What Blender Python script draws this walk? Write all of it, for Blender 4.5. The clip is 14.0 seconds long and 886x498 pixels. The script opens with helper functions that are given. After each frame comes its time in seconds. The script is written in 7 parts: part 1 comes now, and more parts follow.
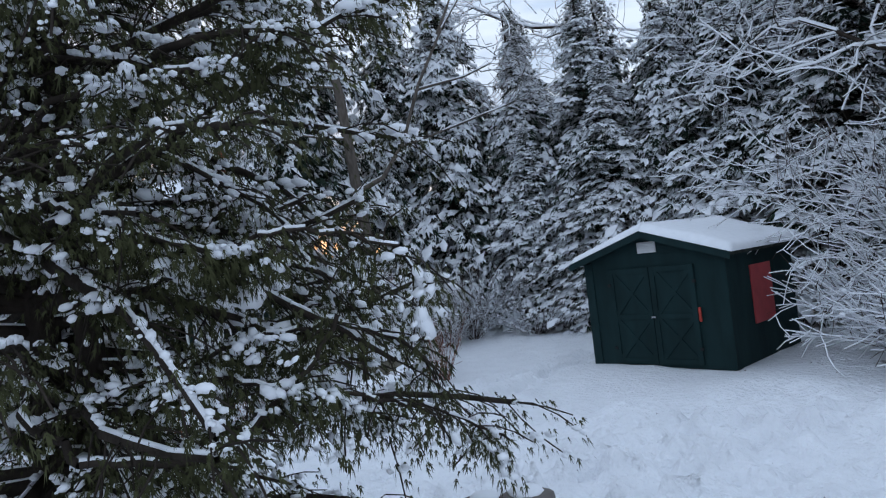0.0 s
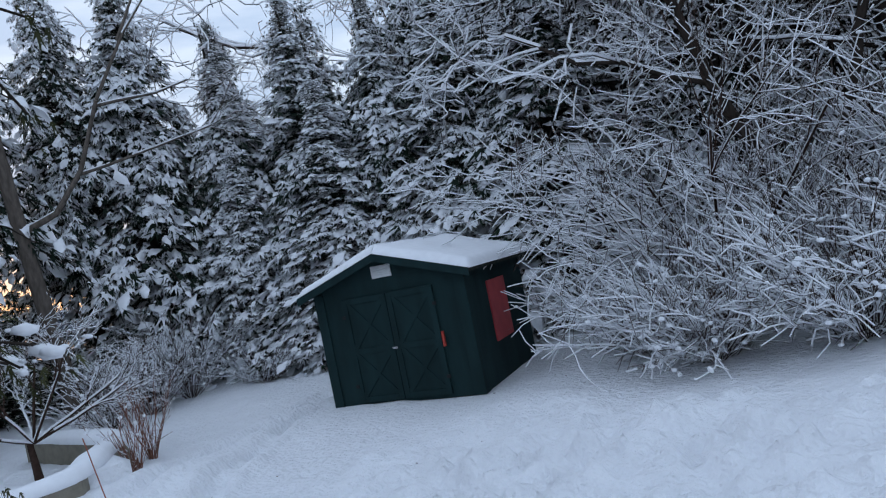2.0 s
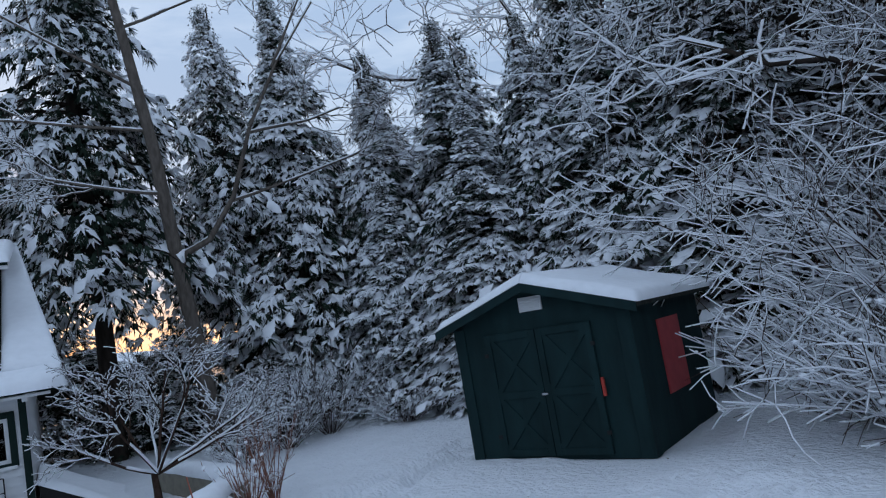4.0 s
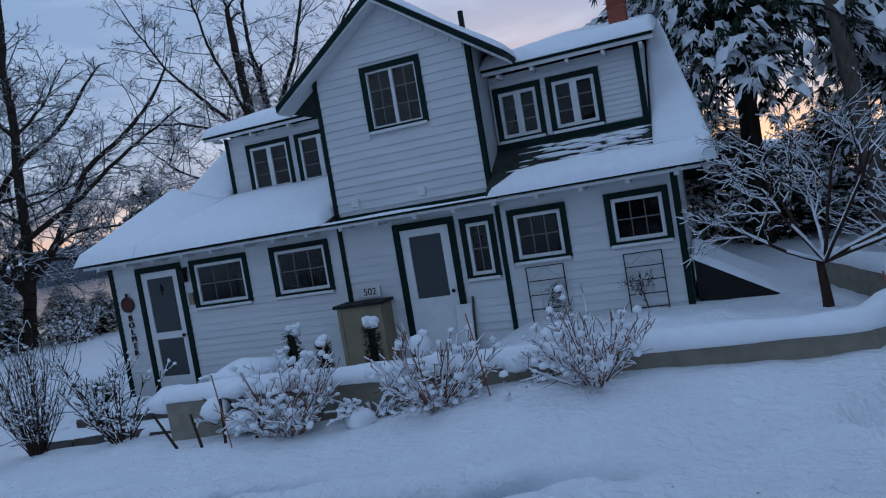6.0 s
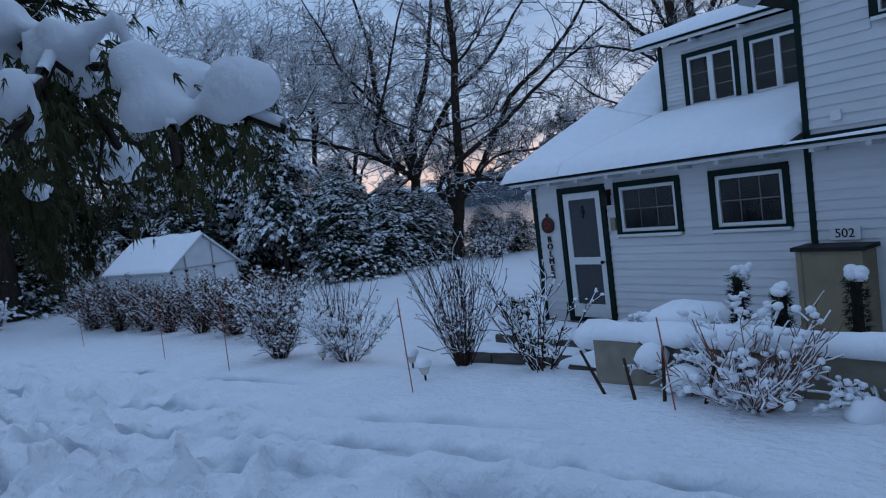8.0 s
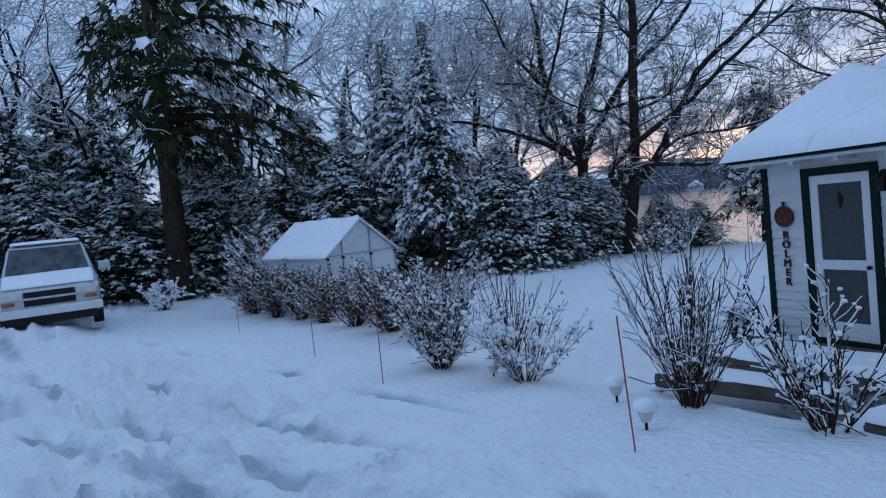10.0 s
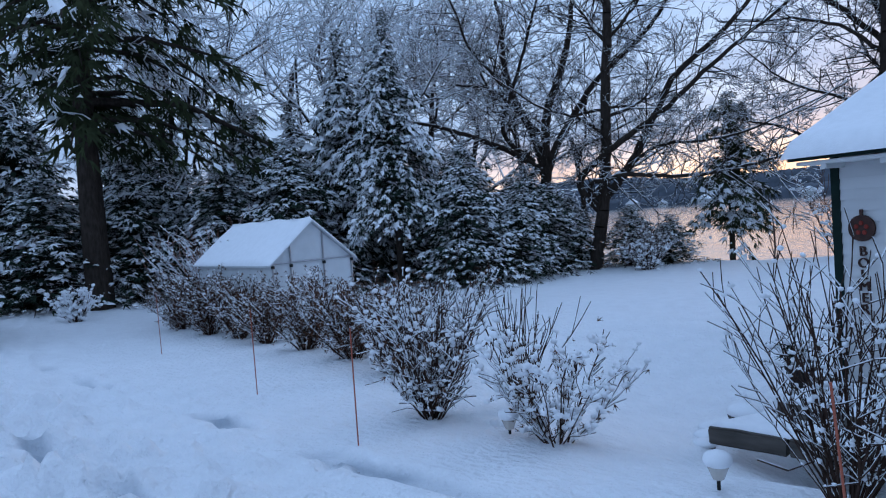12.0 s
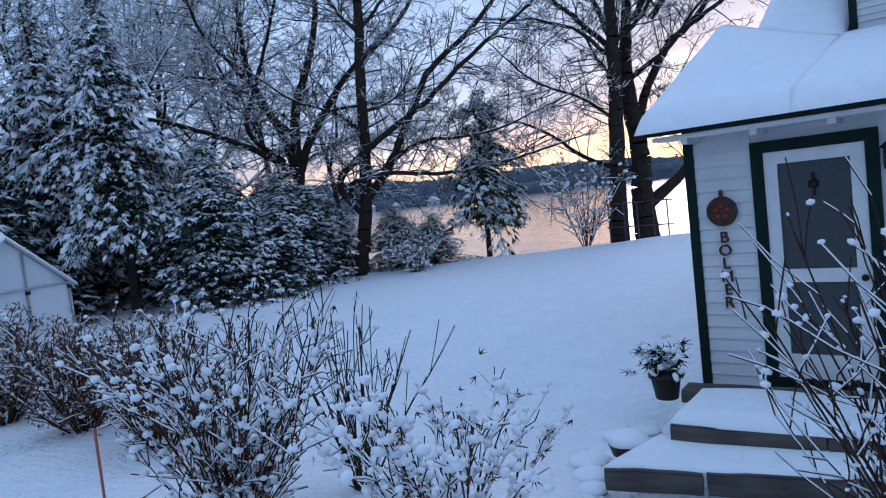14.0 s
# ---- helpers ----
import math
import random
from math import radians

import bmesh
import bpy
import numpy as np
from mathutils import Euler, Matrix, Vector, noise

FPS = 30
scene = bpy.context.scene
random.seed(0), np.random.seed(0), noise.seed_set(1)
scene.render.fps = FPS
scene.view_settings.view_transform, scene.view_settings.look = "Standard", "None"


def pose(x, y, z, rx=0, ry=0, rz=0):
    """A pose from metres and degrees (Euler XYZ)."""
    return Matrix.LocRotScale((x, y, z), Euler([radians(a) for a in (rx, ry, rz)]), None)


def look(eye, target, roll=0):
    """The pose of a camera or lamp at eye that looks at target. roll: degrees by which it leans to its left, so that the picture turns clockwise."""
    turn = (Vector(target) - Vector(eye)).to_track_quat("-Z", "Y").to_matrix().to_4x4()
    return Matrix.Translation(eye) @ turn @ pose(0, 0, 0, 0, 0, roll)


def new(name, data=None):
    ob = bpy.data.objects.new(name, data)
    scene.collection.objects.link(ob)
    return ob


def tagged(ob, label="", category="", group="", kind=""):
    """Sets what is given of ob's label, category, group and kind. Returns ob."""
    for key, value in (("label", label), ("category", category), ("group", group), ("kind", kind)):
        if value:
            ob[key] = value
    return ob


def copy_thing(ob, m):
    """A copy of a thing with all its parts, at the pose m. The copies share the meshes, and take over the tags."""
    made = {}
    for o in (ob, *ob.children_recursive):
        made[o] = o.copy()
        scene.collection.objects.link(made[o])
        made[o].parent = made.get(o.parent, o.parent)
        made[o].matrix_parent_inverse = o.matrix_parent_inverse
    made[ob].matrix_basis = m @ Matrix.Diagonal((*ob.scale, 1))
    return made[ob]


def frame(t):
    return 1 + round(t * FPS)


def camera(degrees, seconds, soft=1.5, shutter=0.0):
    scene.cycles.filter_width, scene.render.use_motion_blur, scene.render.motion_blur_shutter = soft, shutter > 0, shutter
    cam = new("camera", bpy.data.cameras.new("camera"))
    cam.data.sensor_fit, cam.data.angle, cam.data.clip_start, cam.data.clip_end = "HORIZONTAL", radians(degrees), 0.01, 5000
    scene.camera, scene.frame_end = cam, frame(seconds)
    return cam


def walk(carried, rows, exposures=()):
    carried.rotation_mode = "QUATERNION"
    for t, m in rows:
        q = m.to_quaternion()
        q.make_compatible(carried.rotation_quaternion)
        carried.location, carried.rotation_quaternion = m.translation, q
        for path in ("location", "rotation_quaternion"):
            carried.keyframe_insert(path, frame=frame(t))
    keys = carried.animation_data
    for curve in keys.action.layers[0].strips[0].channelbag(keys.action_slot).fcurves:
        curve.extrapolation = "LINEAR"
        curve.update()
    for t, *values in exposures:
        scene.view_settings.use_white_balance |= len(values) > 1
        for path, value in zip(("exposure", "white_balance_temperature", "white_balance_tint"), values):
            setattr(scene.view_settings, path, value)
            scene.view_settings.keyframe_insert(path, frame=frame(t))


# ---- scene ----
# ---- camera ----
cam = camera(65.4, 14.0, soft=1.15)
PATH = [
    (0, (0.689, -0.065, 1.783), (1.358, 1.82, 1.809), -6.8),
    (0.5, (0.85, 0.447, 1.746), (1.518, 2.332, 1.733), -9.3),
    (1, (0.975, 0.869, 1.746), (1.861, 2.662, 1.77), -14.2),
    (1.5, (1.234, 1.13, 1.793), (2.566, 2.621, 1.746), -12.8),
    (2, (1.437, 1.334, 1.693), (2.786, 2.811, 1.694), -11.5),
    (4.5, (2.358, 2.819, 1.53), (3.073, 4.672, 1.766), -8.1),
    (5, (2.347, 3.24, 1.513), (2.486, 5.229, 1.671), -9.5),
    (5.5, (2.219, 3.541, 1.45), (1.892, 5.51, 1.577), -9.6),
    (6, (2.138, 3.906, 1.393), (1.442, 5.778, 1.297), -9.5),
    (6.5, (1.968, 4.186, 1.396), (0.996, 5.927, 1.239), -9.4),
    (7, (1.638, 4.375, 1.403), (0.469, 5.992, 1.252), -6.4),
    (7.5, (1.335, 4.608, 1.34), (-0.017, 6.076, 1.212), -5.9),
    (8, (0.923, 4.757, 1.312), (-0.67, 5.96, 1.186), -6.9),
    (8.5, (0.485, 4.922, 1.268), (-1.188, 6.01, 1.135), -6.1),
    (9, (0.026, 5.126, 1.289), (-1.793, 5.95, 1.178), -6.0),
    (11.5, (-2.69, 5.812, 1.248), (-4.491, 6.676, 1.155), -5.3),
    (12, (-3.263, 5.92, 1.184), (-5.003, 6.901, 1.094), -4.2),
    (12.5, (-3.836, 6.084, 1.173), (-5.509, 7.176, 1.086), -3.5),
    (13, (-4.329, 6.272, 1.198), (-5.955, 7.434, 1.113), -5.4),
    (13.5, (-4.871, 6.459, 1.187), (-6.252, 7.899, 1.057), -5.8),
    (14, (-5.395, 6.677, 1.16), (-6.656, 8.223, 1.017), -6.5),
]

EXPOSURES = [(0.0, 1.05, 7150, 12), (0.6, 1.1, 7150, 12), (1.0, 1.3, 7150, 12), (1.6, 1.05, 7050, 12), (2.2, 0.92, 6950, 12), (4.5, 0.45, 6400, 10), (5.5, 0.1, 5850, 10), (6.5, 0.16, 5600, 10), (9.0, 0.22, 5550, 10), (11.5, 0.64, 5600, 10), (14.0, 0.62, 5500, 10)]
walk(cam, [(t, look(eye, target, roll)) for t, eye, target, roll in PATH], EXPOSURES)

# ---- world and light: dusk, thin cloud, the sun just gone behind the lake ----
SUNSET = math.radians(103)
world = bpy.data.worlds.new("dusk_sky")
scene.world = world
world.use_nodes = True


def build_world():
    nt = world.node_tree
    nt.nodes.clear()
    L = nt.links.new

    def N(kind, **kw):
        n = nt.nodes.new(kind)
        for k, v in kw.items():
            n.inputs[k.replace("_", " ")].default_value = v
        return n

    def M(op, a, b=None, c=None):
        n = nt.nodes.new("ShaderNodeMath")
        n.operation = op
        for i, v in enumerate((a, b, c)):
            if v is None:
                continue
            if isinstance(v, (int, float)):
                n.inputs[i].default_value = v
            else:
                L(v, n.inputs[i])
        return n.outputs[0]

    def mix(f, a, b, blend="MIX"):
        n = nt.nodes.new("ShaderNodeMix")
        n.data_type, n.blend_type = "RGBA", blend
        for i, v in ((0, f), (6, a), (7, b)):
            if isinstance(v, (int, float, tuple)):
                n.inputs[i].default_value = v
            else:
                L(v, n.inputs[i])
        return n.outputs[2]

    tc = N("ShaderNodeTexCoord")
    sep = N("ShaderNodeSeparateXYZ")
    L(tc.outputs["Generated"], sep.inputs[0])
    x, y, z = sep.outputs
    zc = M("MAXIMUM", z, 0.0)
    flat = M("SQRT", M("ADD", M("MULTIPLY", x, x), M("MULTIPLY", y, y)))
    az = M("DIVIDE", M("ADD", M("MULTIPLY", x, math.cos(SUNSET)), M("MULTIPLY", y, math.sin(SUNSET))), M("MAXIMUM", flat, 0.05))
    toward = M("POWER", M("MAXIMUM", M("MULTIPLY_ADD", az, 0.5, 0.5), 0.0), 9.0)
    # cloud sheets, stretched along the horizon
    mp = N("ShaderNodeMapping")
    mp.inputs["Scale"].default_value = (1.6, 1.6, 7.0)
    L(tc.outputs["Generated"], mp.inputs[0])
    n1 = N("ShaderNodeTexNoise", Scale=2.3, Detail=6.0, Roughness=0.55)
    L(mp.outputs[0], n1.inputs["Vector"])
    cloud = n1.outputs[0]
    ramp = N("ShaderNodeMapRange")
    ramp.inputs[1].default_value, ramp.inputs[2].default_value = 0.44, 0.6
    L(cloud, ramp.inputs[0])
    gaps = ramp.outputs[0]
    sky = N("ShaderNodeTexSky")
    sky.sky_type, sky.sun_disc = "NISHITA", False
    sky.sun_elevation, sky.sun_rotation = math.radians(2.0), math.pi / 2 - SUNSET
    sky.air_density, sky.dust_density = 1.0, 2.0
    high = M("POWER", zc, 0.5)
    base = mix(high, (0.19, 0.265, 0.4, 1), (0.36, 0.5, 0.72, 1))
    lit = mix(gaps, base, (0.41, 0.52, 0.69, 1))
    low = M("POWER", M("SUBTRACT", 1.0, M("MINIMUM", M("MULTIPLY", zc, 4.0), 1.0)), 3.0)
    pink = M("MULTIPLY", M("MULTIPLY", toward, M("POWER", M("SUBTRACT", 1.0, zc), 9.0)), 0.03)
    rosy = mix(pink, lit, (0.92, 0.72, 0.68, 1))
    glowf = M("MULTIPLY", M("MULTIPLY", toward, low), M("MULTIPLY_ADD", gaps, 0.92, 0.08))
    glow = mix(M("MINIMUM", glowf, 1.0), rosy, (1.6, 1.22, 0.82, 1))
    wide = M("POWER", M("MAXIMUM", M("MULTIPLY_ADD", az, 0.5, 0.5), 0.0), 4.0)
    band = M("POWER", M("SUBTRACT", 1.0, M("MINIMUM", M("MULTIPLY", zc, 9.0), 1.0)), 1.5)
    glow = mix(M("MULTIPLY", wide, band), glow, (2.3, 1.15, 0.42, 1))
    out = mix(1.0, glow, mix(1.0, sky.outputs[0], (0.04, 0.04, 0.04, 1), "MULTIPLY"), "ADD")
    bg = N("ShaderNodeBackground", Strength=0.8)
    L(out, bg.inputs[0])
    o = N("ShaderNodeOutputWorld")
    L(bg.outputs[0], o.inputs[0])


build_world()
sun = new("sun", bpy.data.lights.new("sun", "SUN"))
sun.data.energy, sun.data.angle, sun.data.color = 0.4, radians(24), (1.0, 0.84, 0.74)
sun.matrix_world = look((0, 0, 30), (-30 * math.cos(SUNSET), -30 * math.sin(SUNSET), 26))

# ---- materials ----


def material(name, color, rough=0.8, metal=0.0, var=0.15, scale=6.0, bump=0.0, bump_scale=40.0, color2=None, object_random=0.0, stretch=(1, 1, 1), spec=0.25, big=0.0):
    m = bpy.data.materials.new(name)
    m.use_nodes = True
    nt = m.node_tree
    L = nt.links.new
    b = nt.nodes["Principled BSDF"]
    b.inputs["Roughness"].default_value, b.inputs["Metallic"].default_value = rough, metal
    b.inputs["Specular IOR Level"].default_value = spec
    tc = nt.nodes.new("ShaderNodeTexCoord")
    mp = nt.nodes.new("ShaderNodeMapping")
    mp.inputs["Scale"].default_value = stretch
    L(tc.outputs["Object"], mp.inputs[0])
    n = nt.nodes.new("ShaderNodeTexNoise")
    n.inputs["Scale"].default_value, n.inputs["Detail"].default_value = scale, 5.0
    L(mp.outputs[0], n.inputs["Vector"])
    mr = nt.nodes.new("ShaderNodeMapRange")
    mr.inputs[1].default_value, mr.inputs[2].default_value = 0.3, 0.7
    L(n.outputs[0], mr.inputs[0])
    mx = nt.nodes.new("ShaderNodeMix")
    mx.data_type = "RGBA"
    c2 = color2 or tuple(c * (1 - var) for c in color)
    c1 = color if color2 else tuple(min(c * (1 + var), 0.95) for c in color)
    mx.inputs[6].default_value, mx.inputs[7].default_value = (*c2, 1), (*c1, 1)
    L(mr.outputs[0], mx.inputs[0])
    out = mx.outputs[2]
    if object_random or big:
        hsv = nt.nodes.new("ShaderNodeHueSaturation")
        v = nt.nodes.new("ShaderNodeMath")
        v.operation = "MULTIPLY_ADD"
        if big:
            nb = nt.nodes.new("ShaderNodeTexNoise")
            nb.inputs["Scale"].default_value = scale * 0.12
            L(tc.outputs["Object"], nb.inputs["Vector"])
            L(nb.outputs[0], v.inputs[0])
            v.inputs[1].default_value, v.inputs[2].default_value = 2 * big, 1 - big
        else:
            oi = nt.nodes.new("ShaderNodeObjectInfo")
            L(oi.outputs["Random"], v.inputs[0])
            v.inputs[1].default_value, v.inputs[2].default_value = 2 * object_random, 1 - object_random
        L(v.outputs[0], hsv.inputs["Value"])
        L(out, hsv.inputs["Color"])
        out = hsv.outputs[0]
    L(out, b.inputs["Base Color"])
    if bump:
        nb2 = nt.nodes.new("ShaderNodeTexNoise")
        nb2.inputs["Scale"].default_value, nb2.inputs["Detail"].default_value = bump_scale, 4.0
        L(mp.outputs[0], nb2.inputs["Vector"])
        bp = nt.nodes.new("ShaderNodeBump")
        bp.inputs["Strength"].default_value, bp.inputs["Distance"].default_value = 0.6, bump
        L(nb2.outputs[0], bp.inputs["Height"])
        L(bp.outputs[0], b.inputs["Normal"])
    return m


SNOW = material("snow", (0.86, 0.87, 0.9), 0.85, var=0.03, scale=9, bump=0.006, bump_scale=60, spec=0.2)
SNOW_GROUND = material("snow_ground", (0.86, 0.87, 0.9), 0.9, var=0.03, scale=3, bump=0.16, bump_scale=12, spec=0.2, big=0.03)
BARK = material("bark", (0.036, 0.028, 0.023), 0.95, var=0.4, scale=14, bump=0.02, bump_scale=30, stretch=(1, 1, 0.3), spec=0.1)
BARK_GREY = material("bark_grey", (0.12, 0.1, 0.085), 0.95, var=0.35, scale=14, bump=0.02, bump_scale=25, stretch=(1, 1, 0.3), spec=0.1)
TWIG = material("twig", (0.05, 0.03, 0.023), 0.9, var=0.3, scale=20, spec=0.1)
TWIG_RED = material("twig_red", (0.22, 0.1, 0.07), 0.9, var=0.3, scale=20)
SPRUCE = material("spruce_needles", (0.02, 0.031, 0.022), 0.85, var=0.5, scale=3, spec=0.08)
CEDAR = material("cedar_foliage", (0.05, 0.052, 0.024), 0.8, var=0.5, scale=4, spec=0.1)
PINE = material("pine_needles", (0.03, 0.038, 0.018), 0.85, var=0.5, scale=3, spec=0.08)
DEAD = material("dead_leaves", (0.1, 0.05, 0.03), 0.9, var=0.4, scale=8)
PAINT_WHITE = material("white_clapboard_paint", (0.6, 0.6, 0.605), 0.55, var=0.05, scale=5, bump=0.003, bump_scale=30, object_random=0.04, stretch=(0.3, 1, 1))
TRIM_WHITE = material("white_trim_paint", (0.66, 0.66, 0.66), 0.5, var=0.05, scale=7, bump=0.002)
TRIM_GREEN = material("dark_green_trim_paint", (0.006, 0.017, 0.014), 0.6, var=0.2, scale=8, bump=0.002, spec=0.12)
SHED_GREEN = material("shed_green_paint", (0.009, 0.026, 0.027), 0.75, var=0.25, scale=4, bump=0.004, bump_scale=30, stretch=(1, 1, 0.25), spec=0.15)
RED = material("faded_red_panel", (0.4, 0.06, 0.065), 0.6, var=0.15, scale=4)
ORANGE = material("orange_handle", (0.42, 0.05, 0.035), 0.5)
SHINGLE = material("dark_shingle", (0.03, 0.035, 0.03), 0.9, var=0.4, scale=10, bump=0.01, bump_scale=50)
BRICK = material("chimney_brick", (0.28, 0.075, 0.045), 0.9, var=0.2, scale=9, bump=0.006, object_random=0.2)
MORTAR = material("mortar", (0.3, 0.28, 0.26), 0.95)
CONCRETE = material("concrete_block", (0.27, 0.24, 0.19), 0.95, var=0.15, scale=8, bump=0.006, bump_scale=50, object_random=0.08)
TIMBER = material("weathered_timber", (0.085, 0.075, 0.066), 0.9, var=0.4, scale=10, bump=0.008, bump_scale=30, stretch=(0.2, 1, 1), object_random=0.1)
TAN = material("tan_painted_wood", (0.24, 0.2, 0.13), 0.7, var=0.12, scale=4)
MUNTIN = material("dull_grey_muntin", (0.2, 0.2, 0.2), 0.6)
SCREEN = material("grey_insect_screen", (0.06, 0.065, 0.07), 0.7, var=0.1, scale=40)
# near-black indoor colours: the gloom of the unlit rooms is put into them
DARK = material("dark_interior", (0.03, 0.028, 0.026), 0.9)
ROOM_GLOOM = material("room_shade_colour", (0.05, 0.043, 0.036), 0.95)
BLACK = material("black_paint", (0.012, 0.012, 0.012), 0.6)
CANVAS = material("tent_canvas", (0.6, 0.62, 0.64), 0.8, var=0.06, scale=3, bump=0.01, bump_scale=4)
STEEL = material("steel_tube", (0.4, 0.4, 0.42), 0.4, metal=0.8)
VANPAINT = material("silver_van_paint", (0.5, 0.52, 0.54), 0.35, metal=0.4, var=0.04, spec=0.6)
ICED = material("iced_windscreen", (0.16, 0.18, 0.2), 0.3, var=0.5, scale=5)
AMBER = material("amber_lens", (0.3, 0.12, 0.05), 0.3)
CHROME = material("chrome", (0.6, 0.6, 0.62), 0.2, metal=1.0)
RUBBER = material("rubber", (0.02, 0.02, 0.02), 0.9)
LAMPGLASS = material("lamp_lens", (0.6, 0.55, 0.5), 0.15, spec=0.8)
PLASTIC = material("brown_grey_plastic", (0.14, 0.125, 0.115), 0.6, var=0.1, scale=6)
POT = material("dark_pot", (0.03, 0.022, 0.02), 0.5)
STAKE = material("orange_marker_rod", (0.35, 0.1, 0.06), 0.5)
PUMPKIN = material("dark_wood_ornament", (0.05, 0.025, 0.02), 0.7, var=0.4, scale=12)
PUMPKIN_RED = material("ornament_red", (0.2, 0.03, 0.02), 0.7)
LOGBROWN = material("cabin_wall", (0.16, 0.08, 0.05), 0.9, var=0.2)
HILL = material("far_wooded_hill", (0.07, 0.08, 0.1), 1.0, var=0.3, scale=0.08)
SHORE_WHITE = material("far_house_wall", (0.5, 0.5, 0.5), 0.9)
STONE = material("edging_stone", (0.16, 0.15, 0.15), 0.9, var=0.25, scale=10, bump=0.01)


def glass_material():
    m = bpy.data.materials.new("window_glass")
    m.use_nodes = True
    b = m.node_tree.nodes["Principled BSDF"]
    b.inputs["Base Color"].default_value = (0.4, 0.43, 0.43, 1)
    b.inputs["Roughness"].default_value = 0.03
    b.inputs["Transmission Weight"].default_value = 1.0
    b.inputs["IOR"].default_value = 1.36
    return m


def water_material():
    m = material("lake_water", (0.02, 0.03, 0.04), 0.12, var=0.1, scale=0.05, bump=0.12, bump_scale=0.5, spec=0.7, stretch=(1.0, 1.0, 1))
    return m


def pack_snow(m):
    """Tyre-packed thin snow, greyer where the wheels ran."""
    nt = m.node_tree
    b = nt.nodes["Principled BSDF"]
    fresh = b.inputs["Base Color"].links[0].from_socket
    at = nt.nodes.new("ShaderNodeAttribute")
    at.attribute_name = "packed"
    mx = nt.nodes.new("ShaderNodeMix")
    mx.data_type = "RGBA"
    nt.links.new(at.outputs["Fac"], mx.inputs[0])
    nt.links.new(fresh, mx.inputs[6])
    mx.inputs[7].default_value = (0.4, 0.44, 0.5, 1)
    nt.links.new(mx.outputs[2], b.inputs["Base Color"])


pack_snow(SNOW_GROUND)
GLASS, WATER = glass_material(), water_material()

# ---- mesh helpers ----


def obj(name, me, mat, parent=None, label=""):
    ob = new(name, me)
    if mat:
        me.materials.append(mat)
    ob.parent = parent
    if label:
        ob["label"] = label
    return ob


def part(name, bm, mat, parent=None, label="", smooth=False):
    me = bpy.data.meshes.new(name)
    bm.to_mesh(me)
    bm.free()
    if smooth:
        me.polygons.foreach_set("use_smooth", [True] * len(me.polygons))
    return obj(name, me, mat, parent, label)


def fast_mesh(name, verts, faces, smooth=False):
    """A mesh from arrays of corners and equal-sized faces."""
    me = bpy.data.meshes.new(name)
    k = faces.shape[1]
    me.vertices.add(len(verts))
    me.vertices.foreach_set("co", np.ascontiguousarray(verts, dtype=np.float32).ravel())
    me.loops.add(faces.size)
    me.loops.foreach_set("vertex_index", np.ascontiguousarray(faces, dtype=np.int32).ravel())
    me.polygons.add(len(faces))
    me.polygons.foreach_set("loop_start", np.arange(0, faces.size, k, dtype=np.int32))
    if smooth:
        me.polygons.foreach_set("use_smooth", np.ones(len(faces), dtype=bool))
    me.update(calc_edges=True)
    return me


def box(bm, a, b, bevel=0.0):
    x0, y0, z0 = (min(p, q) for p, q in zip(a, b))
    x1, y1, z1 = (max(p, q) for p, q in zip(a, b))
    r = bmesh.ops.create_cube(bm, size=1.0, matrix=Matrix.LocRotScale(((x0 + x1) / 2, (y0 + y1) / 2, (z0 + z1) / 2), None, (x1 - x0, y1 - y0, z1 - z0)))
    if bevel:
        edges = list({e for v in r["verts"] for e in v.link_edges})
        bmesh.ops.bevel(bm, geom=edges, offset=bevel, segments=2, affect="EDGES", profile=0.6)


def boxed(name, a, b, mat, parent=None, label="", bevel=0.0):
    bm = bmesh.new()
    box(bm, a, b, bevel)
    return part(name, bm, mat, parent, label)


def prism(bm, poly, axis, lo, hi):
    """Pushes a polygon of (u, v) through from lo to hi along x or y (v is height)."""
    def at(u, v, w):
        return (w, u, v) if axis == "x" else (u, w, v)
    a = [bm.verts.new(at(u, v, lo)) for u, v in poly]
    b = [bm.verts.new(at(u, v, hi)) for u, v in poly]
    n = len(poly)
    bm.faces.new(a), bm.faces.new(b)
    for i in range(n):
        bm.faces.new((a[i], a[(i + 1) % n], b[(i + 1) % n], b[i]))
    bmesh.ops.recalc_face_normals(bm, faces=bm.faces)


def rod(bm, p, q, r0, r1=None, sides=8):
    p, q = Vector(p), Vector(q)
    m = Matrix.Translation((p + q) / 2) @ (q - p).to_track_quat("Z", "Y").to_matrix().to_4x4()
    bmesh.ops.create_cone(bm, cap_ends=True, segments=sides, radius1=r0, radius2=r1 if r1 is not None else r0, depth=(q - p).length, matrix=m)


def unit(v):
    return v / np.maximum(np.linalg.norm(v, axis=-1, keepdims=True), 1e-9)


